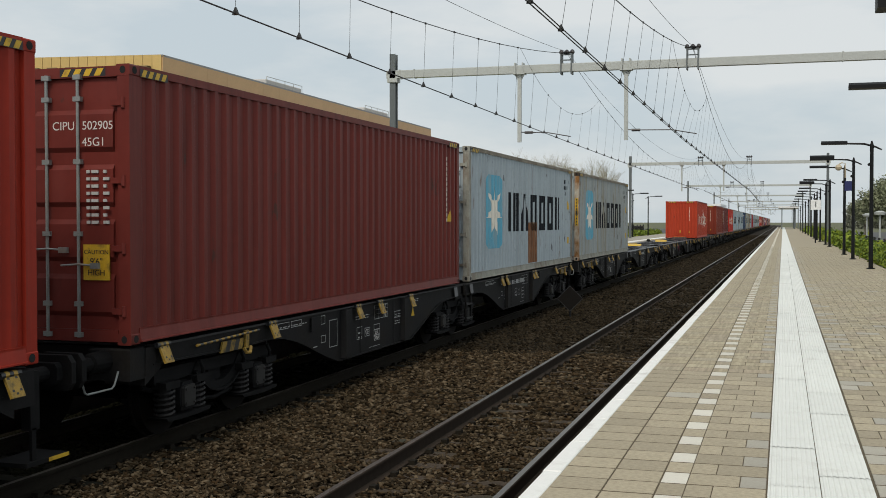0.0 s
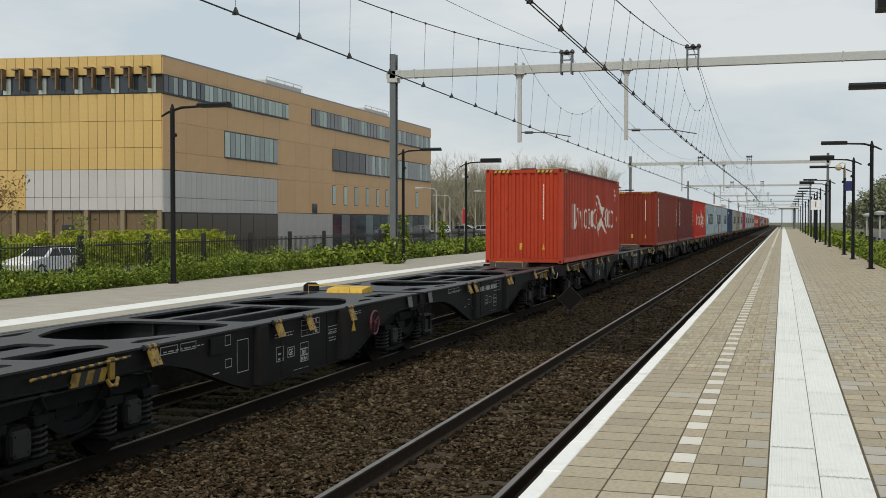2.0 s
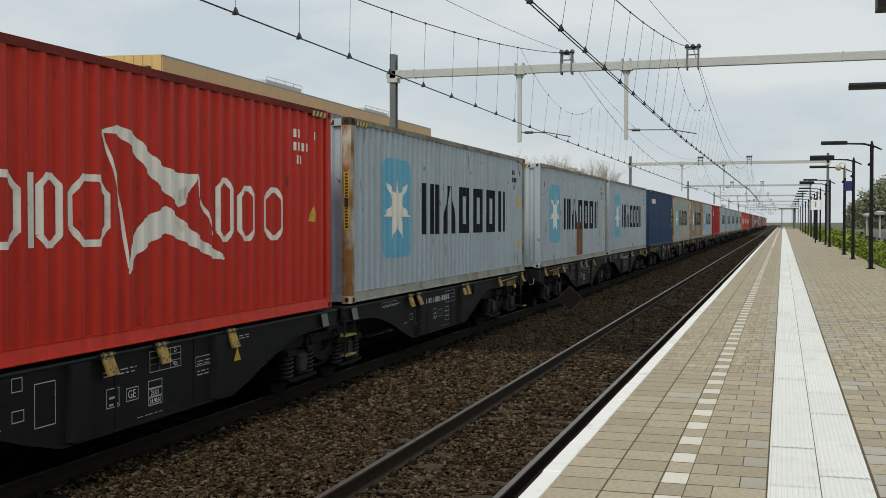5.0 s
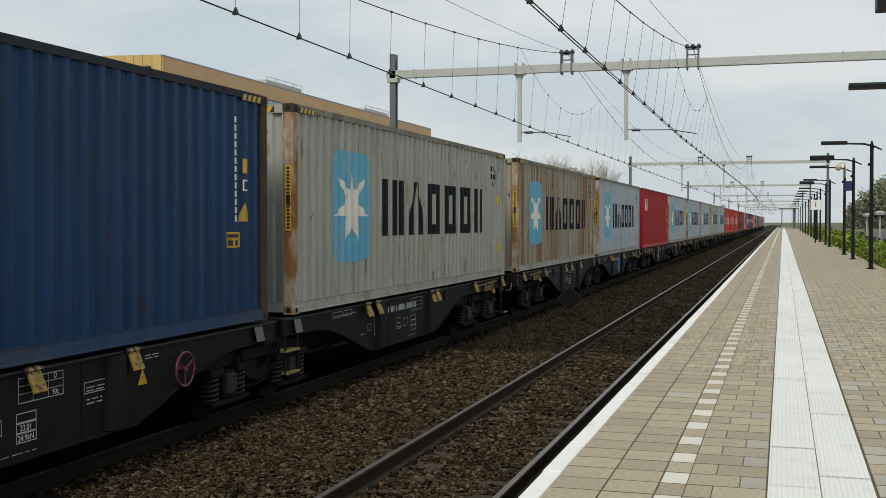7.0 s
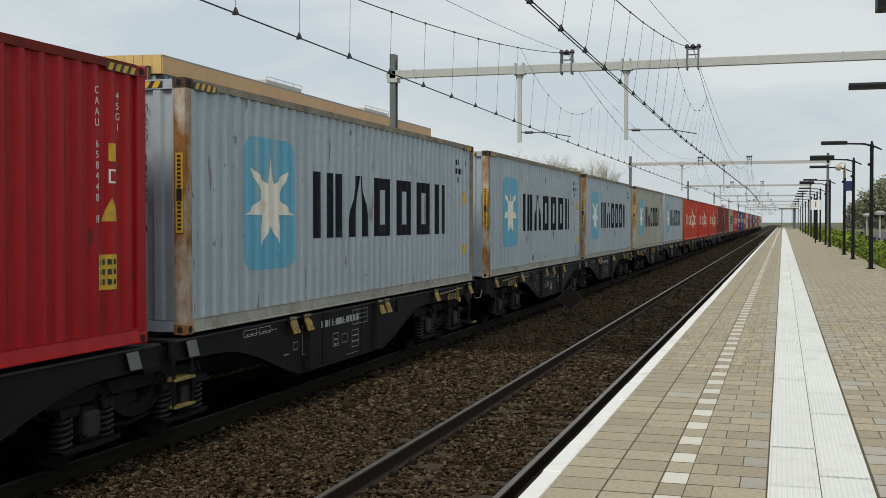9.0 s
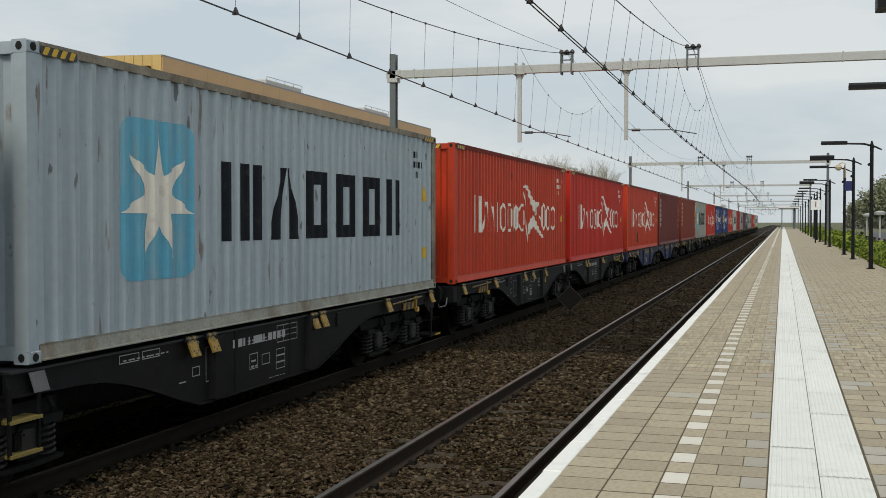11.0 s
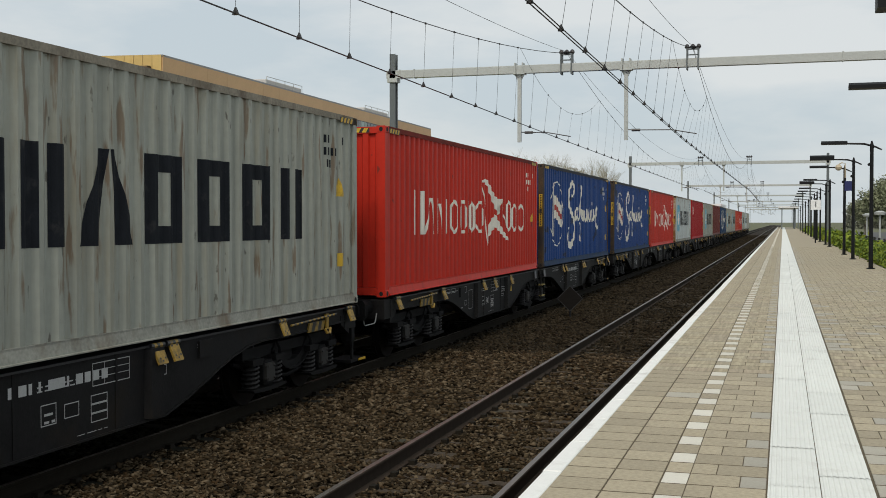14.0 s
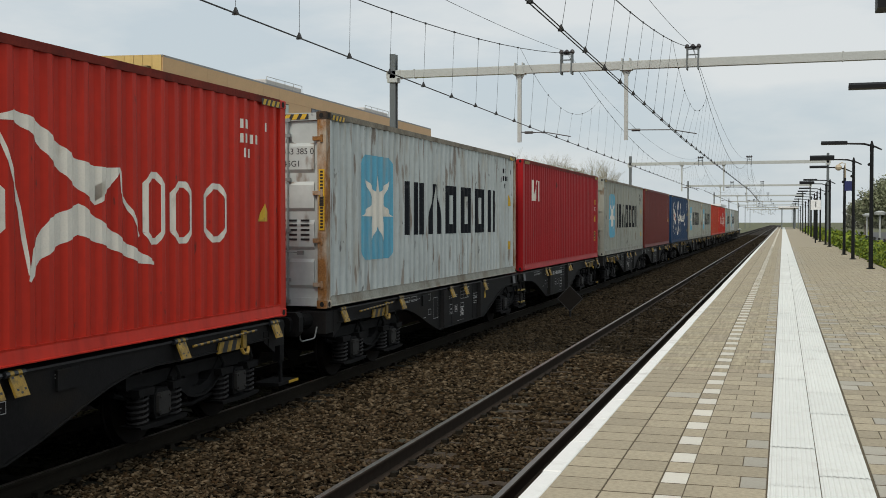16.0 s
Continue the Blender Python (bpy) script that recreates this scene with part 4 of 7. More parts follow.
    for y, z, a, bb in ((7.25, 0.82, 0.64, 0.22), (7.25, 0.90, 0.64, 0.0), (7.25, 0.97, 0.64, 0.0), (7.45, 0.82, 0.0, 0.22), (7.67, 0.82, 0.0, 0.22), (7.22, 0.47, 0.27, 0.08), (7.22, 0.56, 0.27, 0.08), (7.22, 0.65, 0.27, 0.08), (8.22, 0.765, 0.39, 0.105),
                        (5.33, 0.56, 0.30, 0.40), (3.55, 0.98, 0.36, 0.08), (3.98, 0.98, 0.34, 0.08), (5.02, 0.93, 0.14, 0.12), (5.02, 0.66, 0.16, 0.10), (6.45, 0.56, 0.22, 0.19), (6.80, 0.58, 0.22, 0.13)):
        for q in ((y, z, a, 0.009), (y, z + bb, a, 0.009), (y, z, 0.009, bb), (y + a, z, 0.009, bb + 0.009)):
            t.add([(0, q[0], q[1]), (0, q[0] + q[2], q[1]), (0, q[0] + q[2], q[1] + q[3]), (0, q[0], q[1] + q[3])], [(0, 1, 2, 3)])
    me = bpy.data.meshes.new("lettering_panel")
    me.from_pydata(t.v, [], t.f)
    g["letters"] = me
    t = Shape()
    for k, wd in enumerate((0.07, 0.16, 0.07, 0.05, 0.22, 0.16, 0.05, 0.16, 0.14, 0.14, 0.15)):
        y = 4.3 + k * 0.14
        t.add([(0, y, 0.88), (0, y + wd * 0.7, 0.88), (0, y + wd * 0.7, 0.98), (0, y, 0.98)], [(0, 1, 2, 3)])
    me = bpy.data.meshes.new("owner_marking")
    me.from_pydata(t.v, [], t.f)
    g["owner"] = me
    # bogie pieces
    t = Shape()
    for k in range(18):
        if 7 <= k < 10:
            t.box(-0.034, 0.034, 0, 0.001, 1.17 + k * 0.048, 1.17 + k * 0.048 + 0.047)
        else:
            t.box(-0.022, 0.022, 0, 0.001, 1.18 + k * 0.048, 1.18 + k * 0.048 + 0.030)
    g["postletters"] = t.mesh("label_lettering")
    g["postlabel"] = Shape().box(-0.045, 0.045, -0.006, 0.0, 1.15, 2.05).mesh("post_label")
    f = Shape()
    f.prism([(-1.45, 0.66), (-1.38, 0.62), (-0.62, 0.66), (0.62, 0.66), (1.38, 0.62), (1.45, 0.66), (1.45, 0.80), (-1.45, 0.80)], "x", -0.07, 0.05)
    sag = [(-0.62, 0.70), (-0.46, 0.56), (-0.28, 0.455), (-0.10, 0.41), (0.10, 0.41), (0.28, 0.455), (0.46, 0.56), (0.62, 0.70)]
    for a, b in zip(sag, sag[1:]):
        f.prism([a, b, (b[0] * 0.86, b[1] + 0.10), (a[0] * 0.86, a[1] + 0.10)], "x", -0.07, 0.07)
        f.prism([(a[0] * 1.02, a[1] - 0.018), (b[0] * 1.02, b[1] - 0.018), (b[0], b[1] + 0.006), (a[0], a[1] + 0.006)], "x", -0.09, 0.11)
    for c_ in (-0.9, 0.9):
        for d_ in (-0.34, 0.34):
            f.prism([(c_ + d_ - 0.16, 0.66), (c_ + d_ - 0.14, 0.58), (c_ + d_ + 0.14, 0.58), (c_ + d_ + 0.16, 0.66)], "x", -0.08, 0.17)
        for d_ in (-0.20, 0.20):
            f.box(-0.05, 0.10, c_ + d_ - 0.025, c_ + d_ + 0.025, 0.36, 0.66)
    for y_ in (-0.52, 0.52, 1.26):
        f.tube([(0.09, y_, 0.82), (0.13, y_ + 0.02, 0.72), (0.10, y_ + 0.05, 0.60)], 0.022, 6)
    g["bellybox"] = Shape().prism([(0, -0.16), (0.085, -0.12), (0.085, 0.12), (0, 0.16)], "z", 0.02, 0.76).mesh("belly_bracket")
    g["hatch"] = Shape().box(0, 0.03, -0.17, 0.17, 0.0, 0.20, c=0.01).mesh("hatch")
    g["bogieframe"] = f.mesh("bogie_side_frame")
    x = Shape()
    x.prism([(-0.13, 0.30), (0.13, 0.30), (0.17, 0.38), (0.17, 0.54), (0.10, 0.62), (-0.10, 0.62), (-0.17, 0.54), (-0.17, 0.38)], "x", -0.12, 0.13)
    x.prism([(-0.10, 0.34), (0.10, 0.34), (0.125, 0.37), (0.125, 0.55), (0.10, 0.58), (-0.10, 0.58), (-0.125, 0.55), (-0.125, 0.37)], "x", 0.13, 0.165, 1)
    for a_ in (-0.09, 0.09):
        for b_ in (0.38, 0.54):
            x.cyl((0.17, a_, b_), "x", 0.016, 0.02, 6, 1)
    x.prism([(-0.50, 0.27), (0.50, 0.27), (0.46, 0.235), (0.14, 0.22), (-0.14, 0.22), (-0.46, 0.235)], "x", -0.1, 0.16)
    g["axlebox"] = x.mesh("axle_box")
    sp = Shape()
    for k in range(5):
        z = 0.305 + 0.058 * k
        sp.tube([(0.105 * math.cos(t), 0.105 * math.sin(t), z + 0.02 * math.sin(t)) for t in (math.pi / 6 * i for i in range(13))], 0.021, 5)
    sp.cyl((0, 0, 0.43), "z", 0.075, 0.28, 8)
    g["spring"] = sp.mesh("coil_spring")
    wh = Shape()
    for sx in (-1, 1):
        wh.cyl((sx * 0.755, 0, 0.46), "x", 0.46, 0.10, 28)
        wh.cyl((sx * 0.70, 0, 0.46), "x", 0.49, 0.03, 28)
        wh.cyl((sx * 0.80, 0, 0.46), "x", 0.13, 0.08, 14)
    wh.cyl((0, 0, 0.46), "x", 0.08, 2.0, 10)
    g["wheelset"] = wh.mesh("wheelset")
    bo = Shape()
    bo.box(-1.0, 1.0, -0.16, 0.16, 0.45, 0.80)
    g["bolster"] = bo.mesh("bolster")


wagon_meshes()
EMPTY_HALF = {1: (12.3, 24.85), 2: (12.3,), 3: (12.3,)}
hz = Shape()
for k_ in range(22):
    hz.tube([(0.05, k_ * 0.072, 0.035 * k_ / 22), (0.05, k_ * 0.072 + 0.072, 0.035 * (k_ + 1) / 22)], 0.016, 6, k_ % 2)
for k_ in range(5):
    hz.prism([(0.62 + k_ * 0.11, -0.16), (0.73 + k_ * 0.11, -0.16), (0.79 + k_ * 0.11, -0.03), (0.68 + k_ * 0.11, -0.03)], "x", 0.0, 0.025, k_ % 2)
hz.prism([(1.22, 0.06), (1.32, 0.06), (1.31, -0.16), (1.23, -0.16)], "x", 0.02, 0.05)
hz.tube([(0.05, 1.17, -0.15), (0.07, 1.20, -0.21), (0.07, 1.30, -0.22), (0.05, 1.36, -0.15)], 0.022, 6)
MESH["hazardbar"] = hz.mesh("hazard_bracket")
br = Shape()
br.tube([(0.02, -1.55, 0.62), (0.06, -0.6, 0.36), (0.06, 0.0, 0.30), (0.06, 0.6, 0.36), (0.02, 1.55, 0.62)], 0.028, 6)
br.tube([(0.0, -0.35, 0.85), (0.05, -0.30, 0.55), (0.02, -0.1, 0.34)], 0.018, 5)
br.tube([(0.0, 0.45, 0.85), (0.05, 0.40, 0.6), (0.02, 0.2, 0.40)], 0.018, 5)
br.box(-0.05, 0.03, -0.14, 0.14, 0.62, 0.84)
MESH["brakerod"] = br.mesh("brake_rod")
MESH["plate"] = Shape().prism([(-0.26, 0), (0.30, 0), (0.24, 0.11), (-0.22, 0.07)], "x", -0.45, 0.25).mesh("cover_plate")
MESH["platebar"] = Shape().tube([(-0.7, -0.5, 0), (-0.7, -0.5, 0.15), (0.1, -0.5, 0.15), (0.1, -0.5, 0)], 0.012, 6).mesh("grab_bar")
MESH["knob"] = Shape().box(-0.12, 0.12, -0.1, 0.1, 0, 0.16, c=0.05).mesh("bracket")


def wagon(w, label, material):
    """A two-part articulated container flat wagon on three bogies; y runs from its near end."""
    g = thing("container_wagon", label, "flat wagon", (FAR_X, S0 + WAGON_PITCH * w + DRIFT.get(w, 0), 0), group="wagons of the train")
    mats = [material, M["wagontop"]]
    for unit in (0, 1):
        off, fl = (0, 1) if unit == 0 else (2 * 12.59, -1)
        for sx in (-1, 1):
            b = part("side_beam", MESH["beam"], mats, g, at=(sx * 1.16, off, 0))
            b.scale = (sx, fl, 1)
        part("deck_frame", MESH["deck"], M["wagontop"], g, at=(0, off, 0)).scale = (1, fl, 1)
        part("end_beam", MESH["endbeam"], material, g, at=(0, off, 0)).scale = (1, fl, 1)
        for y in ((0.6, 3.3, 6.4, 7.4, 9.0) if unit == 0 else (0.4, 2.8, 5.6, 5.92, 8.9, 9.37)):
            part("folding_spigot", MESH["spigot"], [M["spigot"], M["black"]], g, "yellow and black folding spigot", at=(1.19, off + fl * y, 1.03)).scale = (0.9, 0.95, 0.92)
        for y in (5.95, 8.72):
            part("belly_bracket", MESH["bellybox"], material, g, at=(1.175, off + fl * y, 0.33))
        part("hatch", MESH["hatch"], material, g, at=(1.18, off + fl * 4.80, 0.86))
        for sx in (-0.87, 0.87):
            part("buffer", MESH["buffer"], M["bogie"], g, at=(sx, off - fl * 0.02, 0.98)).scale = (1, fl, 1)
        part("coupling", MESH["coupling"], M["bogie"], g, at=(0, off, 0.95)).scale = (1, fl, 1)
        if unit == 0:
            part("grab_rail", MESH["grab"], M["chrome"], g, at=(1.05, -0.62, 0.72))
        lt = part("lettering_panel", MESH["letters"], M["mark"], g, "small white lettering panels", at=(1.186, 0 if unit == 0 else 10.9, 0))
        lt["kind"] = "stuff"
    part("owner_marking", MESH["owner"], M["mark"], g, "white owner marking", at=(1.188, 12.6, 0))["kind"] = "stuff"
    if w in EMPTY_HALF:
        for y in EMPTY_HALF[w]:
            t = part("cover_plate", MESH["plate"], M["yellow"], g, "raised yellow cover plate with grab bar", at=(0, y, 1.118))
            part("grab_bar", MESH["platebar"], M["yellow"], t)
            part("bracket", MESH["knob"], M["bogie"], g, at=(-0.95, y + 0.2, 1.118))
    if w in (2, 3):
        part("grab_bar", MESH["platebar"], M["yellow"], g, "thin yellow grab bar", at=(0.35, 24.9, 1.118))
        part("ramp_plate", Shape().prism([(24.35, 1.118), (24.75, 1.118), (24.72, 1.25), (24.66, 1.25)], "x", -0.55, 0.55), M["wagontop"], g, "worn steel ramp plate")
    for y in (1.30, 22.65):
        part("hazard_bracket", MESH["hazardbar"], [M["spigot"], M["black"]], g, "yellow and black striped rod with a hook", at=(1.19, y, 1.02))["kind"] = "stuff"
    for y in (2.15, 12.15, 23.03):
        part("brake_rod", MESH["brakerod"], M["bogie"], g, at=(0.93, y, 0))
    part("warning_triangle", Shape().prism([(-0.09, 0), (0.09, 0), (0, 0.17)], "x", 0, 0.004), M["yellow"], g, "yellow warning triangle", at=(1.184, 9.25, 0.72))
    if w in (2, 7):
        part("handbrake_wheel", MESH["brakewheel"], M["plum"], g, "dark red handbrake wheel", at=(1.26, 10.0, 0.79))
    part("shunter_step", MESH["step"], [M["bogie"], M["wornyellow"] if w % 2 else M["wagontop"]], g, at=(1.22, 12.72, 0.98))
    part("footboard", MESH["footboard"], [M["bogie"], M["yellow"]], g, at=(1.10, 25.22, 0.95))
    if w == 8:
        part("owner_board", Shape().box(1.184, 1.200, 18.0, 18.75, 0.40, 0.95), M["boardblue"], g, "blue owner board")
    for y, z in ((11.95, 0.90), (13.15, 0.90)):
        part("tag_plate", Shape().prism([(y - 0.10, z), (y + 0.12, z), (y + 0.04, z + 0.19), (y - 0.18, z + 0.19)], "x", 1.225, 1.232), M["tag"], g, "small pale tag plate")
    part("articulation_beam", Shape().box(-1.1, 1.1, 12.30, 12.88, 0.80, 1.06), material, g)
    for y in (2.15, 12.15, 23.03):
        bg = part("bogie", MESH["bolster"], M["bogie"], g, "grimy black two-axle bogie", at=(0, y, 0))
        for sx in (-1, 1):
            part("bogie_side_frame", MESH["bogieframe"], M["bogie"], bg, at=(sx * 1.0, 0, 0))
            for dy in (-0.9, 0.9):
                part("axle_box", MESH["axlebox"], [M["bogie"], M["axlecap"]], bg, at=(sx * 1.02, dy, 0)).scale = (sx, 1, 1)
                for ds in (-0.34, 0.34):
                    part("coil_spring", MESH["spring"], M["spring"], bg, at=(sx * 1.05, dy + ds, 0))
        for dy in (-0.9, 0.9):
            part("wheelset", MESH["wheelset"], M["wheel"], bg, at=(0, dy, 0))
    return g


M["spigot"] = mat("chipped_yellow", (0.31, 0.19, 0.025), 0.6, var=0.3, scale=9, stain=(0.05, 0.04, 0.02), stain_amt=0.7, stain_scale=9)
M["boardblue"] = mat("owner_board_blue", (0.03, 0.12, 0.26), 0.5, var=0.1)
M["tag"] = mat("pale_tag_paint", (0.16, 0.16, 0.165), 0.6, var=0.2)
M["wornyellow"] = mat("worn_yellow", (0.24, 0.18, 0.05), 0.6, var=0.3)
M["plum"] = mat("dark_red_enamel", (0.12, 0.02, 0.035), 0.5)
M["spring"] = mat("oily_spring_steel", (0.014, 0.013, 0.013), 0.6, var=0.3, spec=0.2)
M["axlecap"] = mat("greasy_axle_cap", (0.026, 0.025, 0.024), 0.55, var=0.4, scale=9, spec=0.3)
DARK = "dark grey two-part container flat wagon on black bogies"
LOAD = {
    (-1, 1): ("deepred", "", "orange-red ribbed steel shipping container on a flat wagon", False, None),
    (0, 0): ("brown", "", "dark brown-red ribbed shipping container with bolted end doors", True, None),
    (0, 1): ("grey", "star", "light grey shipping container with star square and rust patch", True, "greypost", (("rust_patch", "rustpatch"),)),
    (1, 0): ("weathered", "star", "weathered grey shipping container with star square and rusty posts", False, "rustpost"),
    (3, 0): ("orange", "bird", "orange-red shipping container with white winged marking", False, None),
    (4, 0): ("redbrown", "tall", "red-brown shipping container with upright white marking", False, None),
    (4, 1): ("darkbrown", "tall", "dark red-brown shipping container with upright white marking", False, None),
    (5, 0): ("red", "bird", "bright red shipping container with white winged marking", False, None),
    (5, 1): ("grey", "star", "light grey shipping container with blue star square", False, "rustpost"),
    (6, 0): ("grey", "star", "light grey shipping container with star square and brown patch", False, None, (("rust_patch", "rustpatch"),)),
    (6, 1): ("grey", "star", "clean light grey shipping container with star square", False, None),
    (7, 0): ("blue", "sea", "navy blue shipping container with small red and white marking", False, None),
    (7, 1): ("beige", "star", "beige-grey shipping container with orange rusted corner posts", False, "rustpost"),
    (8, 0): ("greyrust", "star", "rust-streaked yellow-grey shipping container with star square", False, "rustpost"),
    (8, 1): ("grey", "star", "light grey shipping container with star square and rusty posts", False, "rustpost"),
    (9, 0): ("crimson", "short", "crimson shipping container with white block marking", False, None),
    (9, 1): ("grey", "star", "light grey shipping container with yellow labelled corner post", False, "rustpost"),
    (10, 0): ("grey", "star", "light grey shipping container with yellow labelled corner post", False, "rustpost"),
    (10, 1): ("grey", "star", "light grey shipping container with yellow labelled corner post", False, "rustpost"),
    (11, 0): ("beige", "star", "dull grey shipping container with star square", False, "rustpost"),
    (11, 1): ("grey", "star", "light grey shipping container with star square", False, None),
    (12, 0): ("orange2", "bird", "scuffed orange-red shipping container with white winged marking", False, None),
    (12, 1): ("red", "bird", "red shipping container with white winged marking", False, None),
    (13, 0): ("orange2", "bird", "faded orange-red shipping container with winged marking and doors", True, None, (("dark_patch", "scorch"),)),
    (13, 1): ("darkbrown", "tall", "dark red-brown shipping container with upright white marking", False, None),
    (14, 0): ("redbrown", "tall", "red-brown shipping container with upright white marking", False, None),
    (14, 1): ("dull", "star", "dull grey-green shipping container with star square", False, "rustpost"),
    (15, 0): ("red", "bird", "bright red shipping container with white winged marking", False, None),
    (15, 1): ("saf", "script", "royal blue shipping container with brown corner posts", False, "darkpost"),
    (16, 0): ("saf", "script", "royal blue shipping container with brown corner posts", False, "darkpost"),
    (16, 1): ("red", "bird", "orange-red shipping container with white winged marking", False, "redpost"),
    (17, 0): ("pale", "star", "pale chipped grey shipping container with bolted end doors", True, "rustpost"),
    (17, 1): ("crimson", "short", "crimson shipping container with white block marking", False, None),
    (18, 0): ("dull", "star", "pale grey-green shipping container with star square", True, None),
    (18, 1): ("darkbrown", "", "dull dark red shipping container", False, None),
    (19, 0): ("blue", "script", "dull navy shipping container with white brush marking", False, None),
    (19, 1): ("beige", "star", "light grey shipping container with star square", False, None),
    (20, 0): ("dull", "star", "pale grey shipping container with star square", False, None),
    (20, 1): ("orange2", "", "faded red shipping container", False, None),
    (21, 0): ("red", "bird", "red shipping container with white winged marking", False, None),
    (21, 1): ("beige", "star", "dull grey shipping container with star square", False, None),
    (22, 0): ("pale", "star", "pale grey shipping container with star square", False, None),
    (22, 1): ("beige", "", "beige-grey shipping container at the tail", False, None),
}
M["redpost"] = mat("worn_red_post", (0.40, 0.03, 0.018), 0.6, var=0.2, stain=(0.2, 0.03, 0.02), stain_amt=0.5, stain_scale=4)
M["greypost"] = mat("worn_grey_post", (0.30, 0.30, 0.26), 0.7, var=0.3, stain=(0.12, 0.07, 0.04), stain_amt=0.8, stain_scale=4, stretch=(1, 1, 0.4))
MOVERS, BOXES = [], {}
for w in range(-1, 23):
    body = M["wagonblue"] if w == 13 else M["wagon"]
    MOVERS.append(wagon(w, "dark blue two-part container flat wagon on black bogies" if w == 13 else DARK, body))
for (w, j), spec in LOAD.items():
    colour, logo, label, door, posts, *ex = spec
    BOXES[w, j] = container(colour, logo, label, (FAR_X, S0 + WAGON_PITCH * w + j * SLOT2 + DRIFT.get(w, 0), DECK_Z), door, posts, ex[0] if ex else (), labels=w >= 0)
    MOVERS.append(BOXES[w, j])

# the script on the second blue box sits one rib nearer its front end
for ch in BOXES[16, 0].children:
    if ch.name.startswith("marking"):
        ch.location.y -= PITCH


# ---- writing on the end doors of the first box ----
def text_mesh(body, size):
    cu = bpy.data.curves.new("text", "FONT")
    cu.body, cu.size, cu.align_x, cu.align_y, cu.extrude = body, size, "CENTER", "CENTER", 0.001
    ob = bpy.data.objects.new("text", cu)
    scene.collection.objects.link(ob)
    bpy.context.view_layer.update()
    me = bpy.data.meshes.new_from_object(ob.evaluated_get(bpy.context.evaluated_depsgraph_get()))
    bpy.data.objects.remove(ob)
    return me


M["mark2"] = mat("white_stencil", (0.60, 0.58, 0.56), 0.6, var=0.15)


def door_writing(c):
    def put(body, size, x, z, m, y=0.012):
        o = part("lettering", text_mesh(body, size), m, c)
        o.matrix_basis = pose(x, y, z, 90, 0, 0)
    put("CIPU", 0.125, 0.42, 2.27, M["mark2"])
    put("502905", 0.125, 0.83, 2.27, M["mark2"])
    put("45G1", 0.125, 0.78, 2.10, M["mark2"])
    part("height_label", Shape().box(0.66, 0.97, -0.004, 0.010, 0.67, 1.04), M["yellow"], c, "yellow height warning label")
    put("CAUTION", 0.065, 0.815, 0.96, M["black"], -0.006)
    put("9'6\"", 0.10, 0.815, 0.86, M["black"], -0.006)
    put("HIGH", 0.085, 0.815, 0.745, M["black"], -0.006)
    t = Shape()
    for k in range(8):
        for a_, b_ in ((0.70, 0.74), (0.76, 0.84), (0.90, 0.97 if k % 2 else 0.94)):
            t.box(a_, b_, -0.002, 0.013, 1.78 - k * 0.075, 1.812 - k * 0.075)
    part("weight_lines", t, M["mark"], c)["kind"] = "stuff"


def wagon_writing(g):
    def put(body, size, y, z):
        if body not in TEXT:
            TEXT[body] = text_mesh(body, size)
        o = part("lettering", TEXT[body], M["mark2"], g)
        o.matrix_basis = pose(1.185, y, z, 90, 0, 90)
    put("C", 0.07, 7.56, 1.01)
    put("D", 0.07, 7.78, 1.01)
    put("92t", 0.07, 7.78, 0.86)
    put("24.9kN", 0.075, 7.355, 0.51)
    put("23.01", 0.075, 7.355, 0.60)
    put("GE", 0.12, 6.91, 0.645)


def box_numbers(c, side, end):
    """Upright rows of characters near the far end of the side, and on the end wall."""
    for body, y, z in side:
        o = part("lettering", text_mesh("\n".join(body), 0.105), M["mark2"], c)
        o.matrix_basis = pose(SIDE_X + 0.003, y, z, 90, 0, 90)
    for body, x, z in end:
        o = part("lettering", text_mesh("\n".join(body), 0.115), M["black"], c)
        o.matrix_basis = pose(x, 0.012, z, 90, 0, 0)


def door_numbers(c, upper, lower):
    """Two rows of black characters high on the end doors, and a block of small bars below."""
    for body, x, z in ((upper, 0.76, 2.31), (lower, 0.66, 2.13)):
        o = part("lettering", text_mesh(body, 0.125), M["black"], c)
        o.matrix_basis = pose(x, 0.012, z, 90, 0, 0)
    t = Shape()
    for k in range(5):
        for a_, b_ in ((0.42, 0.56), (0.60, 0.74), (0.80, 0.94)):
            t.box(a_, b_, 0.008, 0.012, 1.28 - k * 0.07, 1.31 - k * 0.07)
    part("weight_lines", t, M["black"], c)["kind"] = "stuff"


door_numbers(BOXES[0, 1], "305 751 5", "45G1")
door_numbers(BOXES[17, 0], "453 385 0", "45G1")
TEXT = {}
NUMBERS = {(9, 0): (("CAAU 658448 8", CL - 0.87, 1.93), ("45G1", CL - 0.52, 2.38)), (9, 1): ()}
for (w, j), rows in NUMBERS.items():
    box_numbers(BOXES[w, j], rows, (("MRKU 382651 4", 0.70, 1.88),) if j else ())
for o_ in MOVERS:
    if o_.name.startswith("container_wagon"):
        wagon_writing(o_)
for o_ in MOVERS:
    if o_.name.startswith("shipping_container") and abs(o_.location.y - (S0 + DRIFT[0])) < 0.01:
        door_writing(o_)
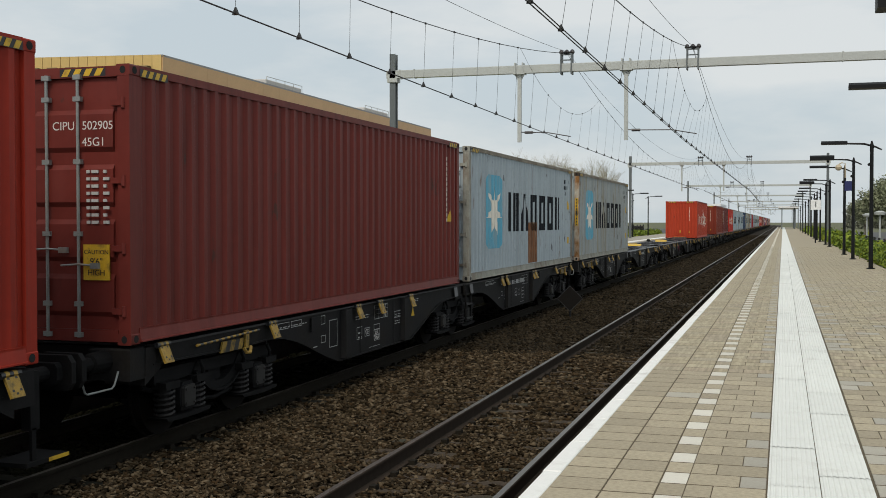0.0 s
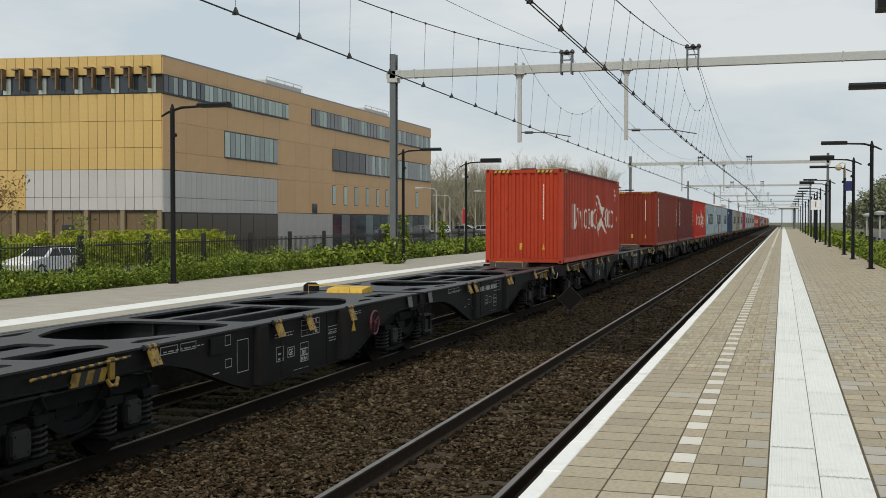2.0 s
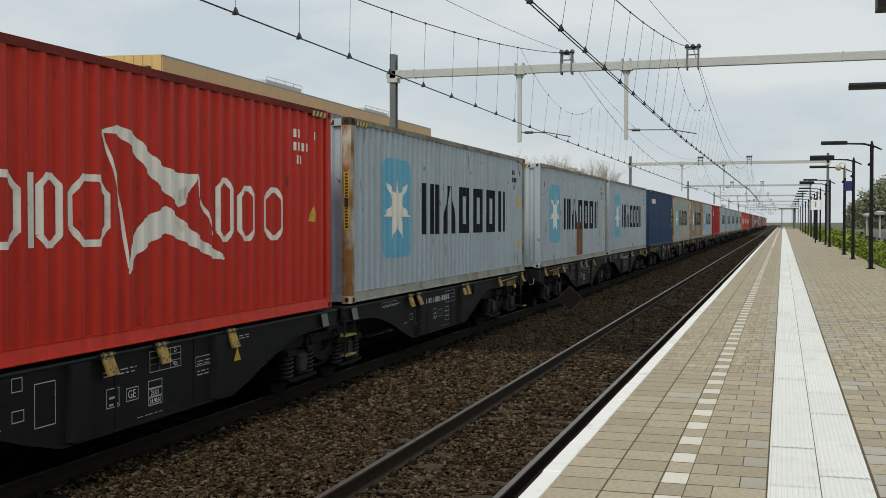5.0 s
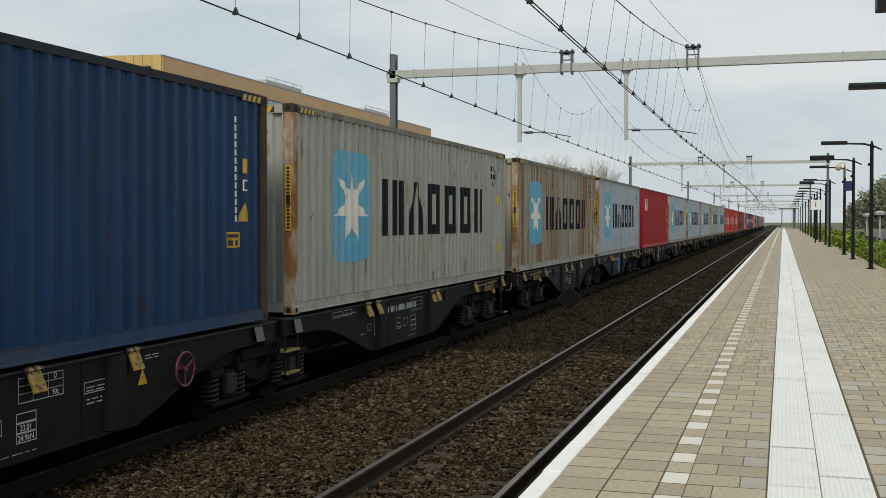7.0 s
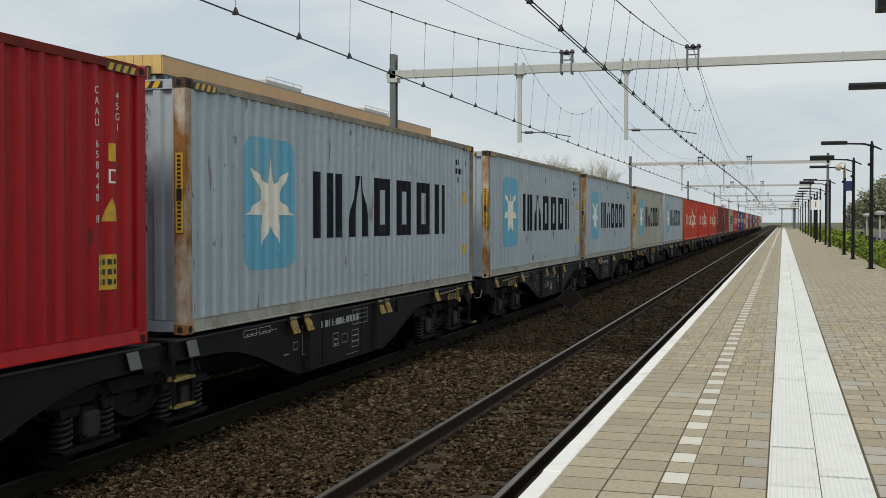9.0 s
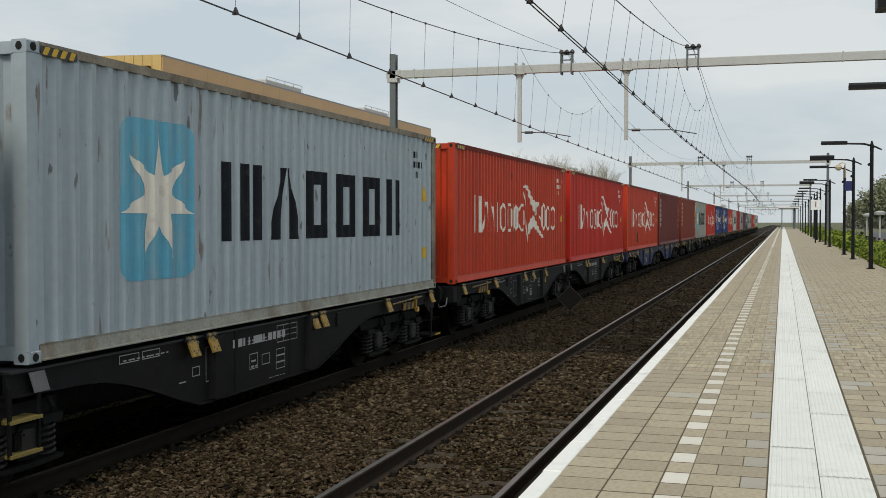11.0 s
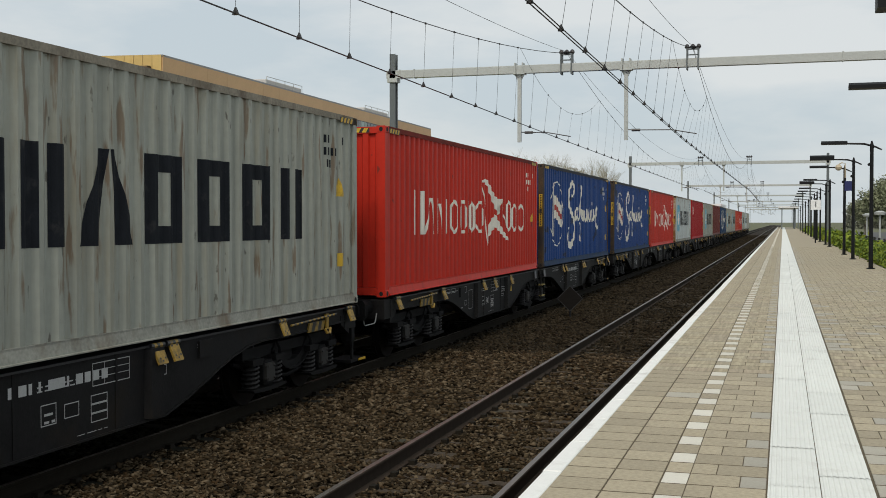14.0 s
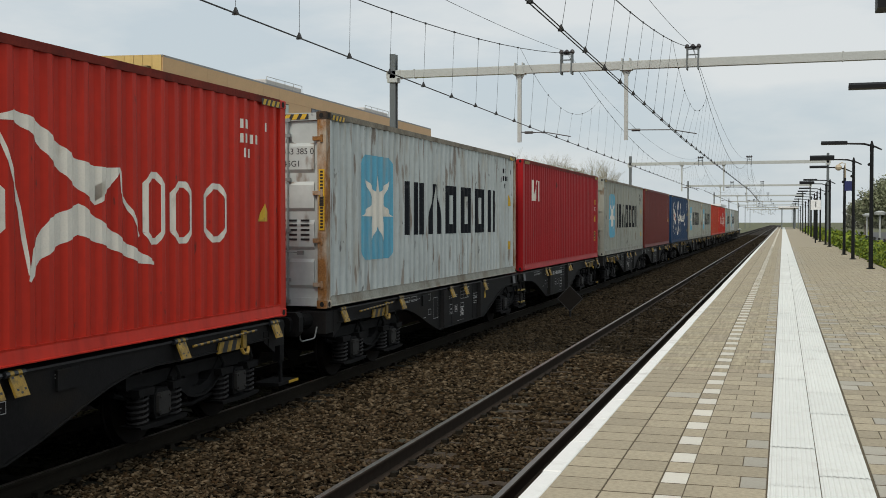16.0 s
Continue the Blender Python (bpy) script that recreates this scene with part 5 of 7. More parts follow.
# ---- platforms ----
M["tile_far"] = mat("far_paving", (0.33, 0.305, 0.25), 0.85, var=0.16, scale=2.2, bump=0.3, bump_scale=30, stain=(0.25, 0.225, 0.18), stain_amt=0.4, stain_scale=0.8)
solid("platform_near", Shape().prism([(EDGE_X + 0.03, -0.62), (3.35, -0.62), (3.35, PLAT_Z - 0.075), (EDGE_X + 0.03, PLAT_Z - 0.075)], "y", -60, 330), M["joint"],
      "platform body under the paving", "platform")
solid("platform_far", Shape().prism([(-15.3, -0.62), (-9.55, -0.62), (-9.55, PLAT_Z - 0.08), (-15.3, PLAT_Z - 0.08)], "y", -60, 270), M["wall"],
      "dark platform body across the tracks", "platform")
solid("paving_far", Shape().box(-15.3, -9.62, -60, 270, PLAT_Z - 0.078, PLAT_Z), M["tile_far"], "grey-beige paving of the far platform", "paving")
solid("tactile_strip_far", Shape().box(-12.0, -11.3, -60, 270, PLAT_Z, PLAT_Z + 0.006), M["tactile"], "white guide strip on the far platform", "guide strip")
solid("platform_edge_far", Shape().box(-9.62, -9.30, -60, 270, PLAT_Z - 0.14, PLAT_Z + 0.005), M["white"], "white-painted platform edge", "platform edge")


# ---- paving of the near platform ----
M.update(
    tiles_rest=island_mat("paving_tiles", [(0.317, 0.274, 0.193), (0.370, 0.322, 0.227), (0.346, 0.298, 0.207), (0.388, 0.340, 0.241), (0.331, 0.293, 0.217), (0.355, 0.298, 0.217)], 0.85, 130),
    stone=island_mat("ballast_stones", [(0.0041, 0.0029, 0.0015), (0.0369, 0.0263, 0.0142), (0.0898, 0.0652, 0.0387), (0.0142, 0.0098, 0.0053), (0.1426, 0.1090, 0.0702), (0.0510, 0.0315, 0.0157), (0.0096, 0.0069, 0.0041), (0.0693, 0.0500, 0.0294)], 0.9, 60, 0.05),
    stone_mid=island_mat("dull_ballast_stones", [(0.0033, 0.0025, 0.0014), (0.0168, 0.0129, 0.0075), (0.0360, 0.0273, 0.0172), (0.0084, 0.0066, 0.0036), (0.0512, 0.0402, 0.0268), (0.0213, 0.0156, 0.0084)], 0.9, 60, 0.05),
    # oil-fouled stones, darkened further with painted shade below the wagons
    stone_far=island_mat("oily_shaded_ballast_stones", [(0.0025, 0.0028, 0.0012), (0.0105, 0.0106, 0.0053), (0.0203, 0.0188, 0.0101), (0.0053, 0.0062, 0.0027)], 0.9, 60, 0.05),
    marker=mat("pale_marker_tile", (0.62, 0.59, 0.51), 0.8, var=0.1, per_object=0.08, bump=0.2),
    greytile=mat("grey_tile", (0.38, 0.355, 0.295), 0.85, var=0.14, per_object=0.1, bump=0.3),
)
COLS = [(-1.335, -1.025), (-1.015, -0.715), (-0.705, -0.551), (-0.546, -0.242), (-0.237, -0.085)]
ROW = 0.31


def tile_box(s, a, b, y, z):
    """A paving tile whose flanks are dirty with joint sand."""
    n = len(s.f)
    s.box(a, b, y, y + ROW - 0.010, z - 0.06, z, c=0.0035)
    for i in range(n, len(s.f)):
        k = i - n
        s.mi[i] = 0 if k in (1, 5, 9) else 1
    return s


def paving():
    r = random.Random(3)
    base = tagged(new("paving_near", Shape().box(-1.34, 3.35, -40, 330, PLAT_Z - 0.074, PLAT_Z - 0.007).mesh("paving_near")), "beige concrete paving tiles with sandy joints", "paving", kind="structure")
    base.data.materials.append(M["joint"])
    rest, far, grey = Shape(), Shape(), Shape()
    cache, made = {}, 0
    k = 0
    y = -9.23
    while y < 75:
        cols = list(COLS)
        x = 0.55 if k % 2 else 0.40
        while x < 3.3:
            a, b = max(x, 0.55), min(x + 0.311, 3.34)
            if b - a > 0.05:
                cols.append((a, b - 0.008))
            x += 0.31
        if k % 2:
            cols[3:5] = [(-0.546, -0.393), (-0.388, -0.085)]
        for ci, (a, b) in enumerate(cols):
            dz = r.uniform(-0.0006, 0.0006)
            marker = ci == 2 and k % 2 == 0
            is_grey = not marker and r.random() < (0.7 if ci == 4 and b - a < 0.2 else 0.4 if ci == 5 else 0.004)
            if 5.6 < y < 11.9 and made < 300:
                key = round(b - a, 3)
                if key not in cache:
                    cache[key] = tile_box(Shape(), 0, b - a, 0, 0).mesh("paving_tile")
                ob = part("paving_tile", cache[key], [M["marker"] if marker else M["greytile"] if is_grey else M["tile"], M["joint"]], base, at=(a, y, PLAT_Z + dz))
                made += 1
            else:
                tile_box(far if marker else grey if is_grey else rest, a, b, y, PLAT_Z + dz)
        y += ROW
        k += 1
    run = Shape()
    y = 75.2
    while y < 325:
        run.box(-0.705, -0.551, y, y + 0.30, PLAT_Z - 0.02, PLAT_Z + 0.002)
        y += 2 * ROW
    part("marker_tiles_far", run, M["marker"], base)["kind"] = "stuff"
    o = part("paving_tiles_rest", rest, [M["tiles_rest"], M["joint"]], base)
    o["kind"] = "stuff"
    o = part("grey_tiles_rest", grey, [M["greytile"], M["joint"]], base)
    o["kind"] = "stuff"
    o = part("marker_tiles_rest", far, [M["marker"], M["joint"]], base)
    o["kind"] = "stuff"
    solid("paving_far_end", Shape().box(EDGE_X + 0.1, 3.35, 75, 330, PLAT_Z - 0.07, PLAT_Z - 0.001), M["tile"], "beige concrete paving towards the far end", "paving")
    solid("paving_rear", Shape().box(EDGE_X + 0.1, 3.35, -60, -9.25, PLAT_Z - 0.07, PLAT_Z - 0.001), M["tile"], "beige concrete paving behind the camera", "paving")
    # white-painted edge stones
    e = Shape().box(0, 0.122, 0, 0.985, -0.16, 0.004, c=0.008).mesh("edge_stone")
    w = thing("platform_edge", "white-painted concrete edge stones of the platform", "platform edge", (EDGE_X, 0, PLAT_Z), kind="structure")
    lo = Shape().box(0.004, 0.10, 0, 0.99, -0.30, -0.162).mesh("edge_block")
    for i in range(-10, 70):
        ob = part("edge_stone", e, M["white"], w, at=(r.uniform(-0.004, 0.004), i, r.uniform(-0.002, 0.002)))
        part("edge_block", lo, M["edge"], w, at=(0, i, 0))
    part("edge_run", Shape().box(0, 0.122, 70, 330, -0.16, 0.004), M["white"], w)
    part("edge_run", Shape().box(0, 0.122, -60, -10, -0.16, 0.004), M["white"], w)
    # ribbed guide tiles
    g = thing("guide_strip", "white ribbed tactile guide strip along the platform", "guide strip", (-0.075, 0, PLAT_Z), kind="structure")
    prof, n = [(0, -0.05)], 9
    for i in range(n):
        a = 0.012 + i * 0.0318
        prof += [(a, 0.0), (a + 0.006, 0.005), (a + 0.018, 0.005), (a + 0.024, 0.0)]
    prof += [(0.300, 0.0), (0.300, -0.05)]
    m = len(prof)

    def ribbed(ln):
        s = Shape()
        vs = [(x, t, z) for t in (0, ln) for x, z in [(0, 0.0)] + prof[1:-1]]
        q = len(vs) // 2
        s.add(vs, [(i, i + 1, q + i + 1, q + i) for i in range(q - 1)])
        s.box(0, 0.300, 0, ln, -0.05, -0.004)
        return s.mesh("guide_tile")
    me = ribbed(1.19)
    for i in range(-9, 48):
        for c in (0, 1):
            part("guide_tile", me, M["tactile"], g, at=(c * 0.306, 1.0 + i * 1.2 + (0.33 if c else 0.0), r.uniform(0.0, 0.003)))
    part("guide_run", Shape().box(0, 0.606, 58.4, 330, -0.05, 0.004), M["tactile"], g)


paving()


# ---- loose ballast ----
def stones(name, spans, label, material):
    rng = np.random.default_rng(7)
    oc = np.array([(1, 0, 0), (-1, 0, 0), (0, 1, 0), (0, -1, 0), (0, 0, 1), (0, 0, -1)], dtype=float)
    fc = np.array([(0, 2, 4), (2, 1, 4), (1, 3, 4), (3, 0, 4), (2, 0, 5), (1, 2, 5), (3, 1, 5), (0, 3, 5)])
    V, F, o = [], [], 0
    for x0, x1, y0, y1, dens, r0, r1, z in spans:
        n = int((x1 - x0) * (y1 - y0) * dens)
        pos = np.stack([rng.uniform(x0, x1, n), rng.uniform(y0, y1, n), np.zeros(n)], 1)
        keep = np.ones(n, bool)
        for cx in (NEAR_X, FAR_X):
            for sx in (-0.7535, 0.7535):
                d = np.abs(pos[:, 0] - cx - sx)
                keep &= d > 0.085
                on = (np.abs(((pos[:, 1] - 3.0 + 0.3) % 0.6) - 0.3) < 0.12) & (d < 0.46)
                keep &= ~(on & (rng.random(n) < 0.88))
        pos = pos[keep]
        n = len(pos)
        pos[:, 2] = z + rng.uniform(-0.03, 0.012, n) + 0.015 * np.sin(pos[:, 1] * 1.7 + pos[:, 0] * 2.3)
        size = rng.uniform(r0, r1, n)[:, None, None]
        pts = oc[None] * rng.uniform(0.6, 1.4, (n, 6, 1)) + rng.normal(0, 0.30, (n, 6, 3))
        a, b = rng.uniform(0, 6.28, n), rng.uniform(-0.7, 0.7, n)
        ca, sa, cb, sb = np.cos(a), np.sin(a), np.cos(b), np.sin(b)
        x, yv, zz = pts[..., 0] * 1.6, pts[..., 1] * 0.95, pts[..., 2] * 0.62
        yv, zz = yv * cb[:, None] - zz * sb[:, None], yv * sb[:, None] + zz * cb[:, None]
        x, yv = x * ca[:, None] - yv * sa[:, None], x * sa[:, None] + yv * ca[:, None]
        P3 = np.stack([x, yv, zz], 2) * size + pos[:, None]
        V.append(P3.reshape(-1, 3))
        F.append((fc[None] + (np.arange(n) * 6)[:, None, None] + o).reshape(-1, 3))
        o += n * 6
    ob = new(name, mesh_np(name, np.concatenate(V), np.concatenate(F)))
    ob.data.materials.append(M[material])
    return tagged(ob, label, "ballast", kind="stuff")


stones("ballast", [(-6.80, -1.62, -14, 5.0, 260, 0.03, 0.05, -0.18), (-6.80, -1.62, 5.0, 14, 1150, 0.018, 0.034, -0.178), (-6.80, -1.62, 14, 22, 560, 0.026, 0.045, -0.18)],
       "loose brown-grey crushed stone ballast", "stone")
stones("ballast", [(-6.80, -1.62, 21.5, 34, 420, 0.028, 0.05, -0.18), (-6.80, -1.62, 34, 75, 140, 0.045, 0.07, -0.19), (-6.80, -1.62, 75, 130, 55, 0.06, 0.10, -0.20), (-6.80, -1.62, 130, 220, 22, 0.08, 0.14, -0.20)], "dull grey-brown ballast further along the track", "stone_mid")
stones("oily_ballast", [(-9.2, -6.80, -14, 5, 150, 0.036, 0.06, -0.2), (-9.2, -6.80, 5, 15, 480, 0.022, 0.04, -0.2), (-9.2, -6.80, 15, 45, 150, 0.036, 0.062, -0.2), (-9.2, -6.80, 45, 120, 40, 0.06, 0.10, -0.21)], "oily ballast in the far track, under-train shade in its dark colour", "stone_far")


def rail_fastenings():
    s = Shape()
    for cx in (NEAR_X, FAR_X):
        for sx in (-0.7535, 0.7535):
            for i in range(0, 62):
                y = 3.0 + 0.6 * i
                for d in (-0.11, 0.11):
                    s.box(cx + sx + d - 0.035, cx + sx + d + 0.035, y - 0.05, y + 0.05, -0.185, -0.135)
    solid("rail_clips", s, M["railside"], "rusty rail clips on the sleepers", "rail clips", "stuff")


rail_fastenings()


# ---- gantries ----
def gantry(y, x0=-14.16, x1=3.94):
    g = thing("catenary_gantry", "grey steel portal gantry carrying overhead wires", "catenary gantry", (0, y, 0), group="gantries over the tracks")
    for x in (x0, x1):
        base = PLAT_Z if x > 0 else -0.3
        c = Shape()
        c.box(x - 0.115, x + 0.115, -0.14, -0.11, base, 8.77)
        c.box(x - 0.115, x + 0.115, 0.11, 0.14, base, 8.77)
        c.box(x - 0.012, x + 0.012, -0.11, 0.11, base, 8.77)
        c.box(x - 0.3, x + 0.3, -0.3, 0.3, base, base + 0.04)
        part("mast", c, M["galvdark"], g)
    b = Shape()
    b.box(x0 - 0.25, x1 + 0.25, -0.14, 0.14, 7.86, 8.15, c=0.02)
    for x in (x0 + 0.28, x0 + 0.85, -5.2, 1.9):
        b.box(x - 0.02, x + 0.02, -0.16, 0.16, 7.84, 8.17)
    for x in (x0, x1):
        b.box(x - 0.20, x + 0.20, -0.19, 0.19, 7.70, 7.86)
    part("crossbeam", b, M["galv"], g)
    for cx, reach in ((FAR_X, 1), (NEAR_X, 1)):
        hx = cx - (1.65 if cx == FAR_X else 2.22)
        h = Shape()
        h.box(hx - 0.065, hx + 0.065, -0.065, 0.065, 5.35, 7.86)
        h.prism([(hx - 0.2, 7.86), (hx + 0.2, 7.86), (hx + 0.07, 7.62), (hx - 0.07, 7.62)], "y", -0.03, 0.03)
        h.box(hx - 0.22, hx + 0.22, -0.18, 0.18, 7.82, 7.86)
        h.box(hx - 0.16, hx - 0.12, -0.19, 0.19, 7.82, 8.24)
        h.box(hx + 0.12, hx + 0.16, -0.19, 0.19, 7.82, 8.24)
        part("drop_post", h, M["galv"], g)
        a = Shape()
        a.tube([(hx, 0, 5.72), (hx + 0.45, 0, 5.70), (cx - 0.6, 0, 5.68), (cx + 0.25, 0, 5.52)], 0.02, 6)
        a.cyl((hx + 0.35, 0, 5.70), "x", 0.05, 0.3, 10)
        part("steady_arm", a, M["insul"], g)
        f = Shape()
        sx = cx + 0.1
        for dx in (-0.19, 0.19):
            f.box(sx + dx - 0.022, sx + dx + 0.022, -0.19, 0.19, 7.76, 8.50)
        f.box(sx - 0.2, sx + 0.2, -0.19, -0.15, 8.24, 8.28)
        f.box(sx - 0.2, sx + 0.2, -0.03, 0.03, 8.46, 8.50)
        part("messenger_bracket", f, M["galvdark"], g)
        n = Shape()
        n.cyl((sx, 0, 8.54), "x", 0.03, 0.46, 10)
        for dx in (-0.2, 0, 0.2):
            n.tube([(sx + dx, 0, 8.49), (sx + dx, 0, 8.56), (sx + dx, 0, 8.62), (sx + dx, 0, 8.66)], [0.05, 0.09 if dx else 0.13, 0.07, 0.03], 10)
        part("insulator", n, M["insul"], g)
    return g


GANTRIES = [-29.0, 40.2, 109.1, 178.0, 247.0, 316.0, 385.0, 454.0, 523.0]
for gy in GANTRIES:
    gantry(gy)


# sideways run of the contact wires from gantry to gantry
CONTACT = {"far": ((0.40, -0.06), (-0.06, -0.06)), "near": ((0.2, -0.2), (-0.2, 0.2))}


def wires():
    """Sagging messenger with a stitch wire at each gantry, a feeder, droppers and the contact wire."""
    top, low, feed_low, reach = 8.53, 6.14, 7.12, 7.5
    for cx, nm in ((FAR_X, "far"), (NEAR_X, "near")):
        mx = cx + 0.1
        for i, (a, b) in enumerate(zip(GANTRIES, GANTRIES[1:])):
            s0, s1 = CONTACT[nm][i % 2]
            half, mid = (b - a) / 2, (a + b) / 2
            t = thing("overhead_line", "dark overhead contact wire hung from a sagging messenger", "overhead wire", (0, 0, 0), group="overhead wires")

            def mess(y):
                return low + (top - low) * ((y - mid) / half) ** 2

            def stitch(y, g):
                return 6.42 + (mess(g + reach * (1 if g == a else -1)) - 6.42) * ((y - g) / reach) ** 2

            def con(y):
                u = (y - a) / (b - a)
                return cx + s0 + (s1 - s0) * u, 5.41 if nm == "far" else 5.33
            ys = [a + (b - a) * k / 28 for k in range(29)]
            part("messenger_wire", Shape().tube([(mx, y, mess(y)) for y in ys], 0.011 if i < 1 else 0.009, 5), M["wire"], t)
            part("feeder_wire", Shape().tube([(mx, y, feed_low + (top + 0.05 - feed_low) * ((y - mid) / half) ** 2) for y in ys], 0.0065, 5), M["wire"], t)
            for off in (-0.03, 0.03) if nm == "near" else (0.0,):
                part("contact_wire", Shape().tube([(con(y)[0] + off, y, con(y)[1]) for y in ys], 0.010 if off else 0.013, 5), M["wire"], t)
            for g in (a, b):
                e = 1 if g == a else -1
                part("stitch_wire", Shape().tube([(mx, g + e * reach * k / 8, stitch(g + e * reach * k / 8, g)) for k in range(9)], 0.005, 4), M["wire"], t)
            n = 31 if i < 3 else 0
            for k in range(n):
                y = a + (b - a) * (k + 0.5) / n
                g = a if y - a < reach else b if b - y < reach else None
                z = mess(y) if g is None else stitch(y, g)
                wx, wz = con(y)
                d = Shape()
                d.tube([(mx, y, z), (wx, y, wz)], 0.004 if i < 1 else 0.0028, 4)
                d.prism([(wx - 0.05, wz - 0.02), (wx + 0.05, wz - 0.02), (wx, wz + 0.09)], "y", y - 0.03, y + 0.03)
                d.box(mx - 0.015, mx + 0.015, y - 0.03, y + 0.03, z - 0.02, z + 0.02)
                part("dropper", d, M["wire"], t)


wires()


# ---- lamps ----
def lamp_post(x, y, top, side, thick=False):
    """Black platform lamp: tapered post, curved arm towards the track, flat head."""
    g = thing("platform_lamp", "black platform lamp post with a flat head on a curved arm", "lamp post", (x, y, PLAT_Z), group="platform lamps")
    h = top - PLAT_Z
    p = Shape().tube([(0, 0, 0), (0, 0, 1.2), (0, 0, h - 0.05), (0, 0, h + 0.08)], [0.075, 0.065, 0.06, 0.02], 12)
    p.cyl((0, 0, 0.02), "z", 0.14, 0.04, 14)
    part("post", p, M["lamp"], g)
    part("arm", Shape().tube([(-0.32 * side, 0, h - 0.23), (-0.12 * side, 0, h - 0.13), (0.25 * side, 0, h - 0.02), (0.85 * side, 0, h)], [0.025, 0.032, 0.035, 0.03], 8), M["lamp"], g)
    z = h + 0.02
    d, up = (0.2, 0.16) if thick else (0.16, 0.07)
    hd = Shape()
    a, b = sorted((0.78 * side, (1.76 if thick else 1.62) * side))
    hd.prism([(-d, z - 0.05), (d, z - 0.05), (d, z + up - 0.05), (0.06, z + up), (-0.06, z + up), (-d, z + up - 0.05)], "x", a, b)
    part("head", hd, M["lamp"], g)
    part("speaker", Shape().cyl((0.08 * side, -0.05, h - 0.72), "y", 0.055, 0.12, 10), M["lamp"], g)
    return g


for y in (14.9, 23.6, 40.3, 50.4, 57.6, 75.2, 82.0, 94, 103, 112, 124, 138, 155, 175, 200):
    lamp_post(2.85, y, 5.08, -1, y in (14.9, 50.4, 82.0))
for y in (25.6, 43.9, 53.5, 62.3, 79.7, 88, 97, 106, 118, 132):
    lamp_post(-15.05, y, 5.38, 1, y == 53.5)
# ---- building across the road ----
M.update(
    gold=mat("gold_metal_cladding", (0.60, 0.415, 0.15), 0.5, 0.15, var=0.06, scale=0.8, per_object=0.05),
    goldside=mat("bronze_metal_cladding", (0.60, 0.375, 0.185), 0.55, 0.1, var=0.06, scale=0.8, per_object=0.03),
    palepanel=mat("pale_grey_cladding", (0.50, 0.485, 0.465), 0.6, var=0.05, scale=1, per_object=0.04),
    seam=mat("dark_seam", (0.16, 0.115, 0.06), 0.8),
    brownwall=mat("brown_cladding", (0.15, 0.105, 0.055), 0.7, var=0.12, per_object=0.08),
    frame=mat("dark_window_frame", (0.035, 0.035, 0.038), 0.5),
    brownpale=mat("pale_brown_column", (0.24, 0.185, 0.115), 0.7, var=0.08),
    concrete=mat("pale_concrete", (0.42, 0.40, 0.37), 0.85, var=0.1, scale=0.8),
    hood=mat("brown_sunshade", (0.20, 0.13, 0.07), 0.6, 0.2),
    roofm=mat("grey_roofing", (0.30, 0.30, 0.30), 0.85, var=0.1),
    blind=mat("pale_green_blind", (0.42, 0.50, 0.47), 0.6, var=0.06, per_object=0.15),
)


def glass_mat(name, base):
    m = mat(name, base, 0.08, var=0.1)
    m.node_tree.nodes["Principled BSDF"].inputs["Specular IOR Level"].default_value = 0.7
    return m


M["glass"] = glass_mat("dark_window_glass", (0.03, 0.04, 0.05))
M["glass_b"] = mat("brown_tinted_glass", (0.075, 0.058, 0.042), 0.3, var=0.15)
M["glass_l"] = glass_mat("light_window_glass", (0.16, 0.20, 0.20))
M["carglass"] = mat("car_glass", (0.012, 0.014, 0.016), 0.15, spec=0.25)
BC = Vector((-43.47, 72.5, 0))
GROUND = -0.45


